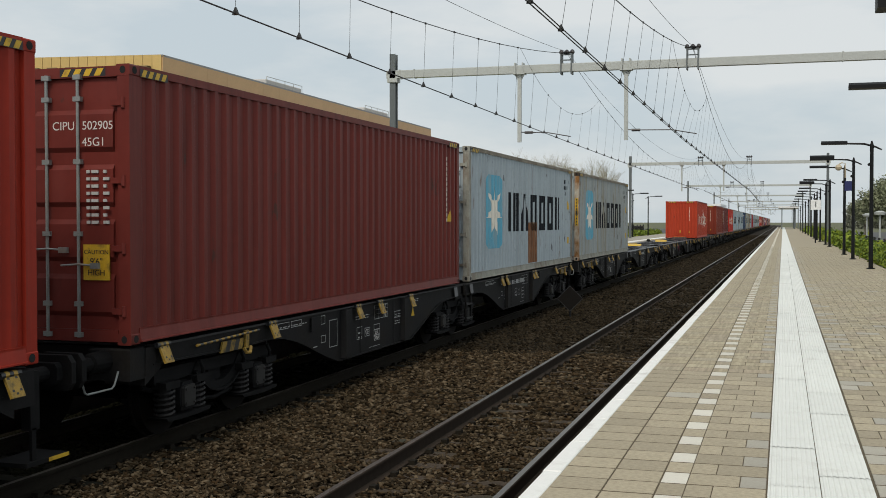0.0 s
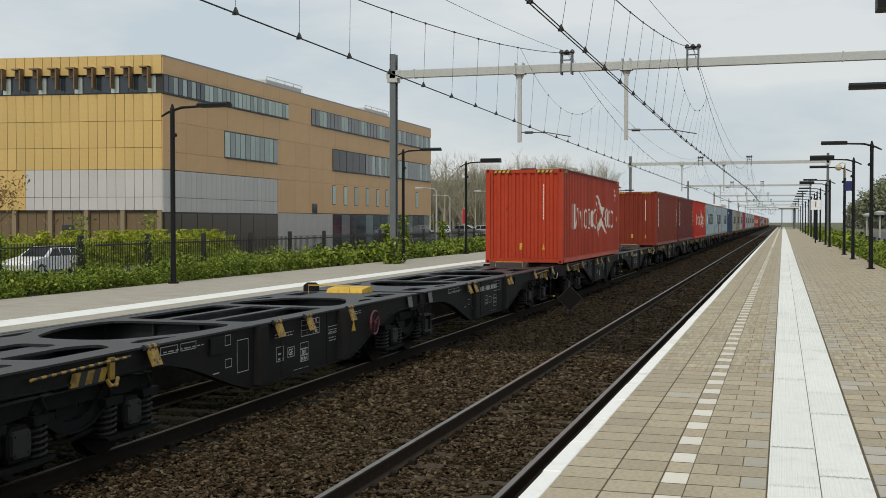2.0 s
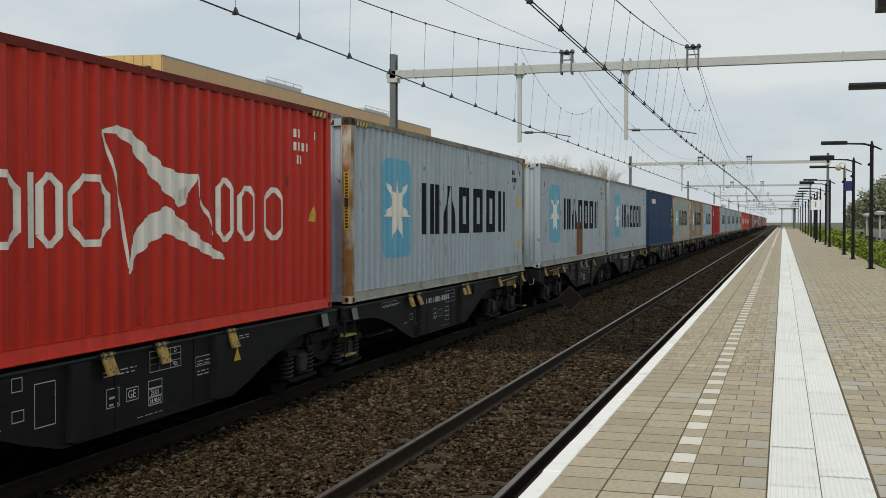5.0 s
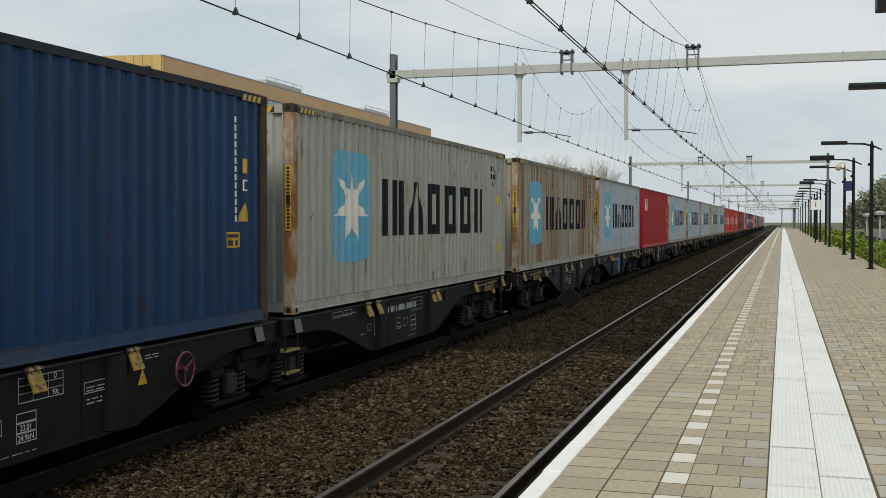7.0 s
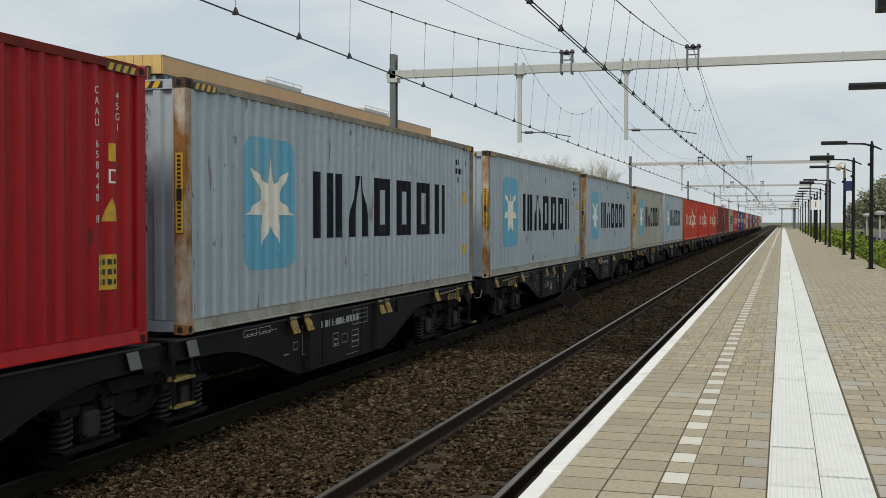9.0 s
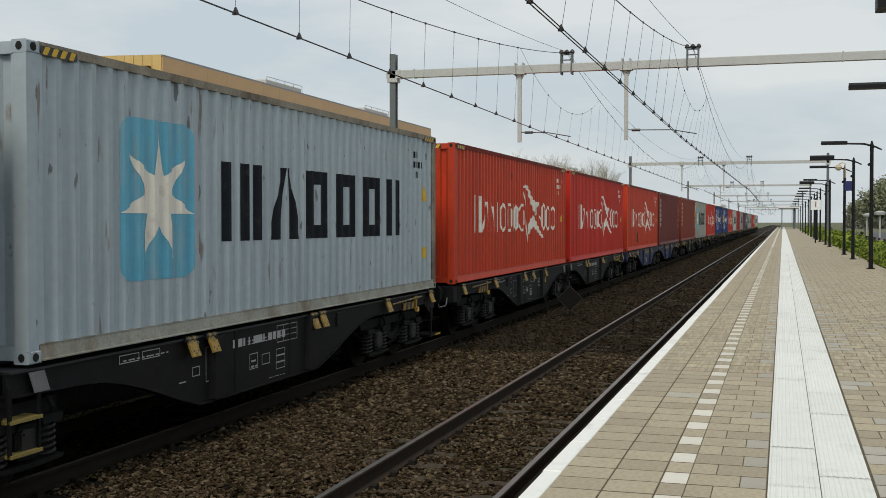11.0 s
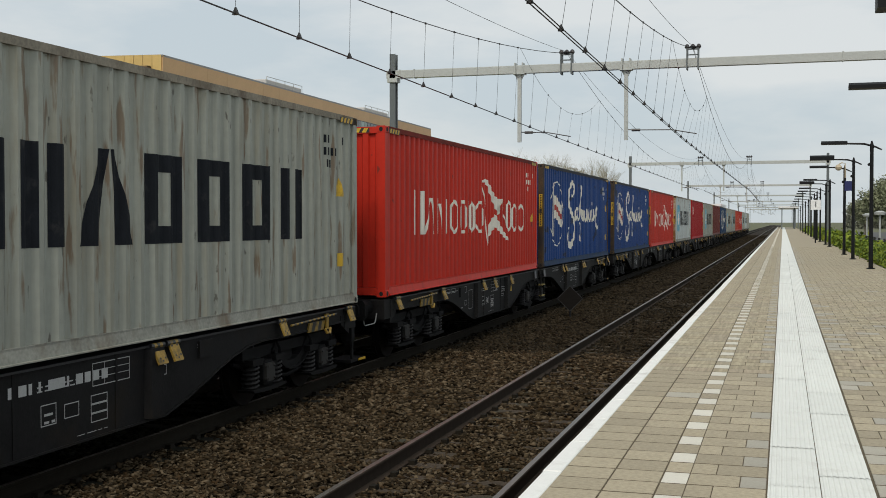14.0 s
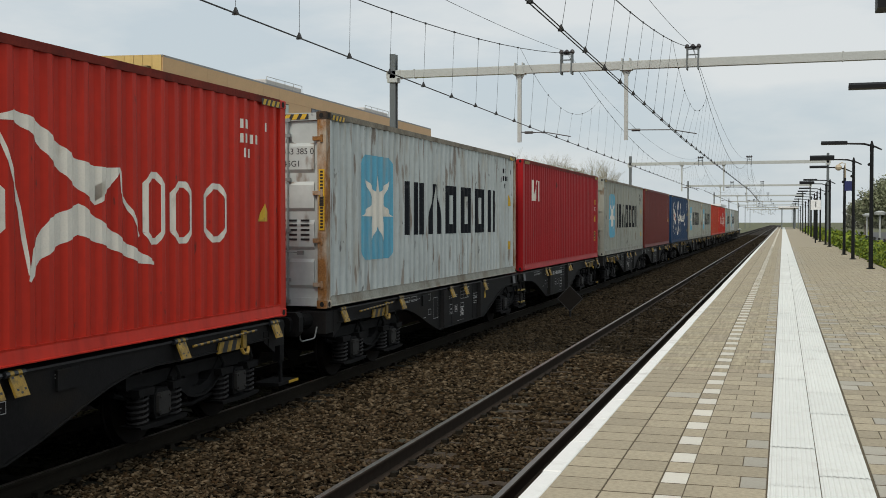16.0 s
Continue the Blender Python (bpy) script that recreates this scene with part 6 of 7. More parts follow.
def building():
    b = thing("school_building", "gold-clad modern building with window bands and pale panels", "building", tuple(BC))
    # local axes: front runs along -x (turned), side runs along +y
    fr = Matrix.Rotation(radians(180 + 8.0), 4, "Z")       # local +x -> away along the front
    sd = Matrix.Rotation(radians(90 + 0.7), 4, "Z")        # local +x -> away along the side
    d1, d2 = Vector((-0.0122, 0.9999, 0)), Vector((-0.990, -0.139, 0))
    H, LS, LF = 14.65, 67.8, 34.0
    core = Shape()
    inn = [(-0.35, 0.30), (-0.35 + d1.x * LS, LS - 0.2), (-30.0, LS - 0.2), (-34.5, -4.3)]
    core.prism(inn, "z", GROUND, H - 0.15)
    part("wall", core, M["seam"], b)
    part("roof", Shape().prism([(0.05, 0.0), (d1.x * LS + 0.05, LS), (-30.2, LS), (-34.6, -4.75)], "z", H - 0.14, H), M["roofm"], b)

    def face(ob, m):
        ob.matrix_basis = m
        return ob

    def pieces(rot, spans, t0, name, material, flip, gap=0.03):
        cache = {}
        for s0, s1, z0, z1 in spans:
            key = (round(s1 - s0, 3), round(z1 - z0, 3))
            if key not in cache:
                cache[key] = Shape().box(0, s1 - s0 - gap, -0.05, 0.05, 0, z1 - z0 - gap).mesh(name)
            ob = part(name, cache[key], material, b)
            ob.matrix_basis = rot @ Matrix.Translation((s0 + 0.015, t0 * flip, z0 + 0.015))

    # front (towards the station): gold tiles, a window band with sunshades, pale panels
    P0, W = 0.02, 1.43
    n = 22
    rows = [(13.25, H), (9.83, 11.83), (7.88, 9.83), (6.28, 7.88)]
    pieces(fr, [(P0 + k * W * 0.5, P0 + (k + 1) * W * 0.5, a, c) for k in range(2 * n) for a, c in rows], 0.0, "cladding_panel", M["gold"], 1)
    pieces(fr, [(P0 + k * W * 0.5, P0 + (k + 1) * W * 0.5, a, c) for k in range(15) for a, c in ((4.25, 6.28), (3.28, 4.25))], 0.0, "pale_panel", M["palepanel"], 1)
    pieces(fr, [(P0 + 7.5 * W + k * W, P0 + 8.5 * W + k * W, a, c) for k in range(12) for a, c in ((4.25, 6.28), (3.28, 4.25))], 0.0, "cladding_panel", M["gold"], 1)
    pieces(fr, [(P0 + k * W * 0.5, P0 + (k + 1) * W * 0.5, GROUND, 3.26) for k in range(2 * n)], 0.25, "brown_panel", M["brownwall"], -1)
    col = Shape().box(-0.16, 0.16, -0.16, 0.16, GROUND, 3.27).mesh("column")
    for k in range(8):
        ob = part("column", col, M["brownpale"], b)
        ob.matrix_basis = fr @ Matrix.Translation((0.2 + k * 2.86, 0.0, 0))
    brace = Shape().tube([(0, 0, 0), (1.2, 0, 1.5)], 0.035, 5).mesh("cross_brace")
    brace2 = Shape().tube([(1.2, 0, 0), (0, 0, 1.5)], 0.035, 5).mesh("cross_brace")
    for s in (2.9, 8.3):
        for me_ in (brace, brace2):
            ob = part("cross_brace", me_, M["brownpale"], b)
            ob.matrix_basis = fr @ Matrix.Translation((s, -0.16, 1.2))
    ob = part("entrance_door", Shape().box(0, 1.0, -0.05, 0.02, GROUND, 2.2), M["frame"], b)
    ob.matrix_basis = fr @ Matrix.Translation((7.0, -0.2, 0))
    band = Shape().box(0, 32, -0.03, 0.03, 11.86, 13.22)
    wb = part("window_band", band, M["frame"], b)
    wb.matrix_basis = fr @ Matrix.Translation((0, -0.22, 0))
    pane = Shape().box(0, 0.62, -0.02, 0.02, 0, 1.22).mesh("pane")
    hood = Shape()
    hood.box(0.0, 0.10, -0.05, 0.55, 0, 1.55)
    hood.box(0.0, 0.72, -0.05, 0.55, 1.47, 1.58)
    hood.box(0.0, 0.72, -0.02, 0.02, 0.9, 1.5)
    hm = hood.mesh("sunshade")
    for k in range(20):
        s = 0.55 + k * W
        ob = part("pane", pane, M["blind"] if k % 2 == 0 else M["glass"], wb)
        ob.matrix_basis = Matrix.Translation((s, 0.05, 11.93))
        ob = part("pane", pane, M["glass"], wb)
        ob.matrix_basis = Matrix.Translation((s + 0.68, 0.05, 11.93))
        ob = part("sunshade", hm, M["hood"], b)
        ob.matrix_basis = fr @ Matrix.Translation((s + 0.25, 0.06, 12.2))

    # side facade: large bronze panels
    spans = []
    rows = [(13.42, H), (9.83, 11.80), (6.28, 7.62), (3.26, 6.28)]
    k = 0
    while k * 3.4 < LS - 0.1:
        s0, s1 = k * 3.4, min(LS, (k + 1) * 3.4)
        spans += [(s0, s1, 13.42, H), (s0, s1, 9.86, 11.78)]
        if s1 < 9.6 or 19.9 <= s0 < 33:
            spans.append((s0, s1, 7.62, 9.86))
        spans.append((s0, s1, 6.28, 7.62))
        if s0 > 19.8:
            spans.append((s0, s1, 3.26, 6.28))
        k += 1
    spans += [(19.96, 20.4, 3.26, 6.28), (6.8, 9.62, 7.62, 9.86), (19.92, 20.4, 7.62, 9.86), (33.0, 33.2, 7.62, 9.86), (22.35, 27.7, 11.78, 13.42), (51.3, 53.2, 11.78, 13.42), (0, 22.35, 13.26, 13.42)]
    pieces(sd, [(a + 0.02, c + 0.02, e, g) for a, c, e, g in spans], 0.0, "cladding_panel", M["goldside"], 1, 0.014)
    pieces(sd, [(k * 0.83, (k + 1) * 0.83, a, c) for k in range(24) for a, c in ((4.25, 6.26), (3.15, 4.25))], 0.0, "pale_panel", M["palepanel"], 1)
    pieces(sd, [(20 + k * 1.9, 20 + (k + 1) * 1.9, GROUND, 3.24) for k in range(7)], 0.0, "concrete_panel", M["concrete"], 1)

    def window(s0, s1, z0, z1, n, sill=True, mats=("glass", "blind")):
        w = part("window", Shape().box(s0, s1, 0.0, 0.06, z0, z1), M["frame"], b)
        w.matrix_basis = sd @ Matrix.Translation((0, -0.05 - 0.02, 0))
        wd = (s1 - s0) / n
        me = Shape().box(0.05, wd - 0.05, 0, 0.03, 0.08, z1 - z0 - 0.08).mesh("pane")
        for i in range(n):
            p = part("pane", me, M[mats[(i * 7 + i // 3) % len(mats)]], w, at=(s0 + i * wd, -0.035, z0))
        if sill:
            part("sill", Shape().box(s0, s1, -0.06, 0.0, z0 - 0.05, z0), M["frame"], w)
    window(0.1, 6.3, 11.86, 13.24, 9, mats=("glass", "glass", "blind"))
    window(6.3, 22.3, 11.86, 13.24, 22, mats=("blind", "blind", "glass_l"))
    window(9.65, 19.9, 7.66, 9.84, 11, mats=("blind", "glass_l"))
    window(27.7, 51.3, 11.80, 13.42, 24, mats=("glass", "glass", "blind", "glass"))
    window(53.2, 67.4, 11.80, 13.42, 14, mats=("glass", "blind", "glass"))
    window(33.2, 42.7, 7.64, 9.84, 5, mats=("carglass",))
    window(42.8, 51.3, 7.64, 9.84, 8, mats=("glass", "glass", "blind"))
    window(53.2, 67.4, 7.64, 9.84, 12, mats=("glass", "blind", "glass"))
    for s in (33.1, 36.3, 39.5, 43.0, 46.4, 49.6, 61.2):
        window(s, s + 0.9, 4.15, 6.15, 1, False, ("blind",))
    window(27.9, 29.1, 3.3, 4.2, 1, False, ("glass",))
    window(0.1, 19.8, GROUND, 3.12, 8, False, ("glass_b",))
    window(33.2, 67.0, GROUND + 0.4, 3.22, 14, False, ("glass", "glass_l"))
    # roof plant
    u = thing("roof_unit", "pale metal ventilation unit behind rails on the roof", "roof unit", (BC.x - 1.6, BC.y + 18.4, H), group="roof units")
    part("housing", Shape().box(-1, 1, 0, 7.6, 0, 0.50, c=0.08), M["palepanel"], u)
    rl = Shape()
    for y in (0, 1.9, 3.8, 5.7, 7.6):
        rl.tube([(1.1, y, 0), (1.1, y, 0.7)], 0.03, 5)
    rl.tube([(1.1, 0, 0.7), (1.1, 7.6, 0.7)], 0.03, 5)
    part("guard_rail", rl, M["galv"], u)
    copy_thing(u, pose(BC.x - 2.0, BC.y + 44.0, H))


building()
# ---- greenery, fence, car park ----
M.update(
    leaf=island_mat("hedge_leaves", [(0.040, 0.068, 0.010), (0.10, 0.155, 0.018), (0.18, 0.24, 0.026), (0.07, 0.11, 0.014), (0.26, 0.305, 0.035), (0.13, 0.185, 0.02)], 0.6, 20),
    leaf_y=island_mat("yellow_green_leaves", [(0.20, 0.24, 0.02), (0.32, 0.36, 0.03), (0.26, 0.30, 0.025), (0.38, 0.38, 0.04)], 0.6, 20),
    leaf_o=island_mat("young_copper_leaves", [(0.28, 0.15, 0.05), (0.20, 0.12, 0.04), (0.30, 0.2, 0.07)], 0.6, 20),
    # olive tree leaves, lightened with haze mixed into the colour
    conifer=island_mat("hazed_tree_leaves", [(0.14, 0.16, 0.09), (0.17, 0.19, 0.11), (0.20, 0.215, 0.13), (0.25, 0.25, 0.16)], 0.7, 20),
    # far woods greyed so that the colour carries distance haze
    far_leaf=island_mat("hazed_far_foliage", [(0.13, 0.135, 0.10), (0.16, 0.16, 0.12), (0.11, 0.12, 0.09), (0.18, 0.17, 0.13)], 0.9, 1),
    bark=mat("grey_brown_bark", (0.13, 0.105, 0.08), 0.9, var=0.3, scale=3),
    twig=island_mat("bare_twigs", [(0.30, 0.275, 0.20), (0.38, 0.345, 0.255), (0.26, 0.24, 0.175), (0.33, 0.32, 0.21)], 0.9, 3),
    fence=mat("black_fence_paint", (0.012, 0.013, 0.012), 0.5),
    kerb=mat("kerb_concrete", (0.33, 0.32, 0.30), 0.9, var=0.15),
)


def leaf_cloud(name, points, size, material, seed=1, parent=None):
    """Small folded leaves at points (n, 3), turned at random."""
    rng = np.random.default_rng(seed)
    pts = np.asarray(points, float)
    n = len(pts)
    sz = (size if np.ndim(size) else np.full(n, size)) * rng.uniform(0.7, 1.35, n)
    a = rng.normal(0, 1, (n, 3))
    a /= np.linalg.norm(a, axis=1)[:, None]
    c = rng.normal(0, 1, (n, 3)) + np.array([0, 0, 0.9])
    b = np.cross(a, c)
    b /= np.linalg.norm(b, axis=1)[:, None] + 1e-9
    up = np.cross(a, b)
    A, B, U = a * sz[:, None], b * sz[:, None] * 0.55, up * sz[:, None] * 0.16
    V = np.stack([pts - A, pts + B + U, pts + A, pts - B + U], 1).reshape(-1, 3)
    k = np.arange(n)[:, None] * 4
    F = np.concatenate([k + np.array([[0, 1, 2]]), k + np.array([[0, 2, 3]])])
    ob = new(name, mesh_np(name, V, F))
    ob.data.materials.append(material)
    if parent:
        ob.parent = parent
    return ob


def hedge_points(x0, x1, y0, y1, z0, h, per_m, seed, clump=0.16, lean=0.0):
    rng = np.random.default_rng(seed)
    n = int((y1 - y0) * per_m)
    m = max(8, n // 26)
    cy = rng.uniform(y0, y1, m)
    cx = rng.uniform(x0, x1, m)
    top = h * (0.78 + 0.18 * np.sin(cy * 1.9) + 0.13 * np.sin(cy * 4.3 + 1) + 0.10 * rng.normal(0, 1, m))
    cz = z0 + top * rng.uniform(0.05, 1.0, m) ** 0.7
    i = rng.integers(0, m, n)
    p = np.stack([cx[i], cy[i], cz[i]], 1) + rng.normal(0, clump, (n, 3)) * np.array([0.8, 1, 0.75])
    p[:, 2] = np.maximum(p[:, 2], z0 + 0.01)
    return p


def hedges():
    X0 = -15.45
    near = np.concatenate([hedge_points(X0 - 0.95, X0, 14, 27, PLAT_Z - 0.1, 0.55, 2000, 3, 0.11), hedge_points(X0 - 0.95, X0, 27, 36, PLAT_Z - 0.1, 0.72, 1800, 13, 0.12), hedge_points(X0 - 0.95, X0, 36, 62, PLAT_Z - 0.1, 0.66, 680, 4)])
    far = hedge_points(X0 - 0.95, X0, 62, 150, PLAT_Z - 0.1, 0.52, 190, 5, 0.18)
    rng = np.random.default_rng(9)
    climb = []
    for y, h in ((17.7, 1.5), (20.6, 1.3), (23.7, 1.75), (26.75, 1.8), (46.0, 1.5), (54.0, 1.6), (48.1, 1.9)):
        n = 420
        climb.append(np.stack([X0 - 1.0 + rng.normal(0, 0.12, n), y + rng.normal(0, 0.16, n), PLAT_Z + h * rng.uniform(0, 1, n)], 1))
    n = 520
    climb.append(np.stack([-14.18 + rng.normal(0, 0.16, n), 40.1 + rng.normal(0, 0.2, n), PLAT_Z + 1.0 * rng.uniform(0, 1, n) ** 1.5], 1))
    pts = np.concatenate([near, far] + climb)
    size = np.where(pts[:, 1] < 36, 0.038, np.where(pts[:, 1] < 62, 0.08, 0.14))
    tagged(leaf_cloud("hedge", pts, size, M["leaf"], 2), "leafy green hedge along the back of the far platform", "hedge", kind="stuff")
    solid("hedge_bed", Shape().box(-16.6, -15.3, -60, 270, -0.62, PLAT_Z - 0.03), M["soil"], "dark planting bed behind the far platform", "planting bed")
    pts = np.concatenate([hedge_points(3.45, 4.5, 16, 60, PLAT_Z - 0.15, 0.62, 420, 6), hedge_points(3.45, 4.6, 60, 200, PLAT_Z - 0.15, 0.75, 130, 7, 0.25)])
    tagged(leaf_cloud("hedge", pts, np.where(pts[:, 1] < 60, 0.075, 0.15), M["leaf"], 8), "low green hedge behind the near platform", "hedge", kind="stuff")
    solid("planting_bed_near", Shape().box(3.35, 4.7, -60, 330, -0.62, PLAT_Z - 0.05), M["soil"], "dark planting bed behind the near platform", "planting bed")
    pts = np.concatenate([hedge_points(-41.2, -39.5, 44, 76, GROUND, 2.3, 1700, 11, 0.14)])
    pts[:, 2] = np.minimum(pts[:, 2], GROUND + 2.32)
    tagged(leaf_cloud("clipped_hedge", pts, 0.08, M["leaf_y"], 12), "clipped yellow-green hedge before the building", "hedge", kind="stuff")
    solid("hedge_core", Shape().box(-41.0, -39.8, 44, 76, GROUND, GROUND + 1.7), M["leaf_y"], "dense inside of the clipped hedge", "hedge", "stuff")


hedges()
solid("car_park", Shape().box(-140, -17.5, -60, 330, -0.61, GROUND), M["asphalt"], "grey asphalt road and car park", "road")
solid("parking_strip", Shape().box(-39.4, -33.5, 10, 110, -0.6, GROUND + 0.12), M["asphalt"], "raised strip of parking bays", "parking")
solid("grass_verge", Shape().box(-22.5, -17.6, -60, 200, -0.6, GROUND + 0.06), M["leaf_y"], "strip of grass beside the fence", "grass", "structure")
solid("kerb", Shape().box(-22.65, -22.5, -60, 200, -0.6, GROUND + 0.12), M["kerb"], "pale concrete kerb", "kerb")


def fence(x, y0, n, step, z0, h, label, group):
    bars = Shape()
    w = step - 0.1
    k = int(w / 0.105)
    for i in range(k + 1):
        y = 0.05 + i * w / k
        bars.box(-0.007, 0.007, y - 0.007, y + 0.007, 0.12, h - 0.08)
    for z in (0.18, h - 0.2):
        bars.box(-0.02, 0.02, 0.05, step - 0.05, z, z + 0.04)
    bm = bars.mesh("bar_panel")
    pm = Shape().box(-0.055, 0.055, -0.055, 0.055, -0.3, h + 0.08, c=0.015).mesh("post")
    f = thing("fence", label, "fence", (x, y0, z0), group=group)
    for i in range(n):
        part("post", pm, M["fence"], f, at=(0, i * step, 0))
        if i < n - 1:
            part("bar_panel", bm, M["fence"], f, at=(0, i * step, 0))["kind"] = "stuff"


fence(-16.5, 14.55, 42, 3.05, PLAT_Z, 1.18, "black steel bar fence with square posts behind the hedge", "")
fence(4.6, 20.0, 50, 3.05, PLAT_Z, 0.72, "low dark fence behind the near platform", "")


# ---- trees ----
def branch(s, p, d, length, r, depth, rng, twigs):
    n = 3
    pts = [p]
    q, dd = Vector(p), Vector(d)
    for i in range(n):
        dd = (dd + Vector((rng.uniform(-.2, .2), rng.uniform(-.2, .2), rng.uniform(-.05, .2)))).normalized()
        q = q + dd * (length / n)
        pts.append(tuple(q))
    s.tube(pts, [r * (1 - 0.55 * i / n) for i in range(n + 1)], 4 if depth > 1 else 3, caps=False)
    twigs.append(tuple(q))
    if depth:
        for k in range(4 if depth > 1 else 3):
            t = rng.uniform(0.35, 1.0)
            i = min(n - 1, int(t * n))
            a = Vector(pts[i]).lerp(Vector(pts[i + 1]), t * n - i)
            nd = (dd + Vector((rng.gauss(0, .7), rng.gauss(0, .7), rng.uniform(0.0, .6)))).normalized()
            branch(s, tuple(a), nd, length * rng.uniform(0.45, 0.7), r * 0.5, depth - 1, rng, twigs)


def bare_variant(seed, h):
    rng = random.Random(seed)
    s, twigs = Shape(), []
    s.tube([(0, 0, 0), (0.05, 0.02, h * 0.3), (0.0, 0.06, h * 0.62)], [0.16, 0.12, 0.08], 5, caps=False)
    for k in range(9):
        z = h * rng.uniform(0.22, 0.6)
        a = rng.uniform(0, 6.28)
        branch(s, (0, 0, z), (math.cos(a) * .75, math.sin(a) * .75, 0.9), h * rng.uniform(0.28, 0.42), 0.06, 2, rng, twigs)
    branch(s, (0, 0.05, h * 0.6), (0, 0, 1), h * 0.4, 0.07, 3, rng, twigs)
    return np.array(s.v), s.f


def woods():
    rng = random.Random(21)
    vs, fs, o = [], [], 0
    variants = [bare_variant(i, 11.5) for i in range(4)]
    for k in range(300):
        y = rng.uniform(205, 268)
        x = rng.uniform(-100, -33.5) * y / 225
        v, f = variants[k % 4]
        a, sc = rng.uniform(0, 6.28), rng.uniform(0.85, 1.22)
        c, q = math.cos(a) * sc, math.sin(a) * sc
        vs.append(np.stack([v[:, 0] * c - v[:, 1] * q + x, v[:, 0] * q + v[:, 1] * c + y, v[:, 2] * sc + GROUND], 1))
        fs.append(np.array(f) + o if len({len(g) for g in f}) == 1 else None)
        o += len(v)
    ob = new("bare_woods", mesh_np("bare_woods", np.concatenate(vs), np.concatenate(fs)))
    ob.data.materials.append(M["twig"])
    tagged(ob, "grey-brown belt of leafless trees beyond the car park", "woods", kind="stuff")
    # a dense far belt behind the trunks
    rng2 = np.random.default_rng(4)
    n = 150000
    x = rng2.uniform(-125, -39.5, n)
    pts = np.stack([x, 262 + rng2.normal(0, 10, n), GROUND + 14.2 * rng2.uniform(0, 1, n) ** 0.8 * (0.85 + 0.15 * np.sin(x * 0.5) + 0.1 * np.sin(x * 1.3))], 1)
    tagged(leaf_cloud("undergrowth", pts, 0.22, M["twig"], 5), "dense brown undergrowth and twigs behind the trees", "woods", kind="stuff")


woods()


def leafy_tree(x, y, z, h, r, material, label, n=1500, size=0.16, seed=1):
    rng = random.Random(seed)
    t = thing("tree", label, "tree", (x, y, z))
    s, tw = Shape(), []
    s.tube([(0, 0, 0), (0.03, 0, h * 0.35), (0, 0.05, h * 0.75)], [0.03 * h * 0.5, 0.02 * h * 0.5, 0.012 * h * 0.5], 7)
    for k in range(10):
        a = rng.uniform(0, 6.28)
        branch(s, (0, 0, h * rng.uniform(0.3, 0.65)), (math.cos(a), math.sin(a), 0.8), h * 0.3, 0.012 * h * 0.4, 2, rng, tw)
    part("trunk", s, M["bark"], t)
    g = np.random.default_rng(seed)
    tw = np.array(tw)
    pts = tw[g.integers(0, len(tw), n)] + g.normal(0, r * 0.12, (n, 3))
    o = leaf_cloud("crown", pts, size, material, seed, t)
    return t


leafy_tree(-40.2, 49.0, GROUND, 6.0, 2.0, M["leaf_o"], "young tree with sparse copper leaves by the hedge", 700, 0.09, 3)
for k, (x, y, h) in enumerate(((11.4, 132, 7.0), (14.2, 140, 8.0), (17, 150, 8), (14.6, 162, 8.2), (20, 156, 8), (16.5, 180, 8.6), (24, 175, 9), (13.6, 205, 6.0), (15.0, 230, 6.2))):
    leafy_tree(x, y, GROUND, h, 3.4, M["conifer"], "dull green tree beyond the near platform", 9500, 0.17, 30 + k)


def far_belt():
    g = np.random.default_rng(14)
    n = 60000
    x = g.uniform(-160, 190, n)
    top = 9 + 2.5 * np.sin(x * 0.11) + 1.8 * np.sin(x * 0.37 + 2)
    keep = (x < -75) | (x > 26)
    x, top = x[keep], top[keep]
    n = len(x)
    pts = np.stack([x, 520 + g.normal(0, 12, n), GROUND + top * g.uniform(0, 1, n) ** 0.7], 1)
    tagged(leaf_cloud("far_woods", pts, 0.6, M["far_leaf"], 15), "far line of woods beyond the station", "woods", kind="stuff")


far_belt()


# ---- cars ----
CAR = {}


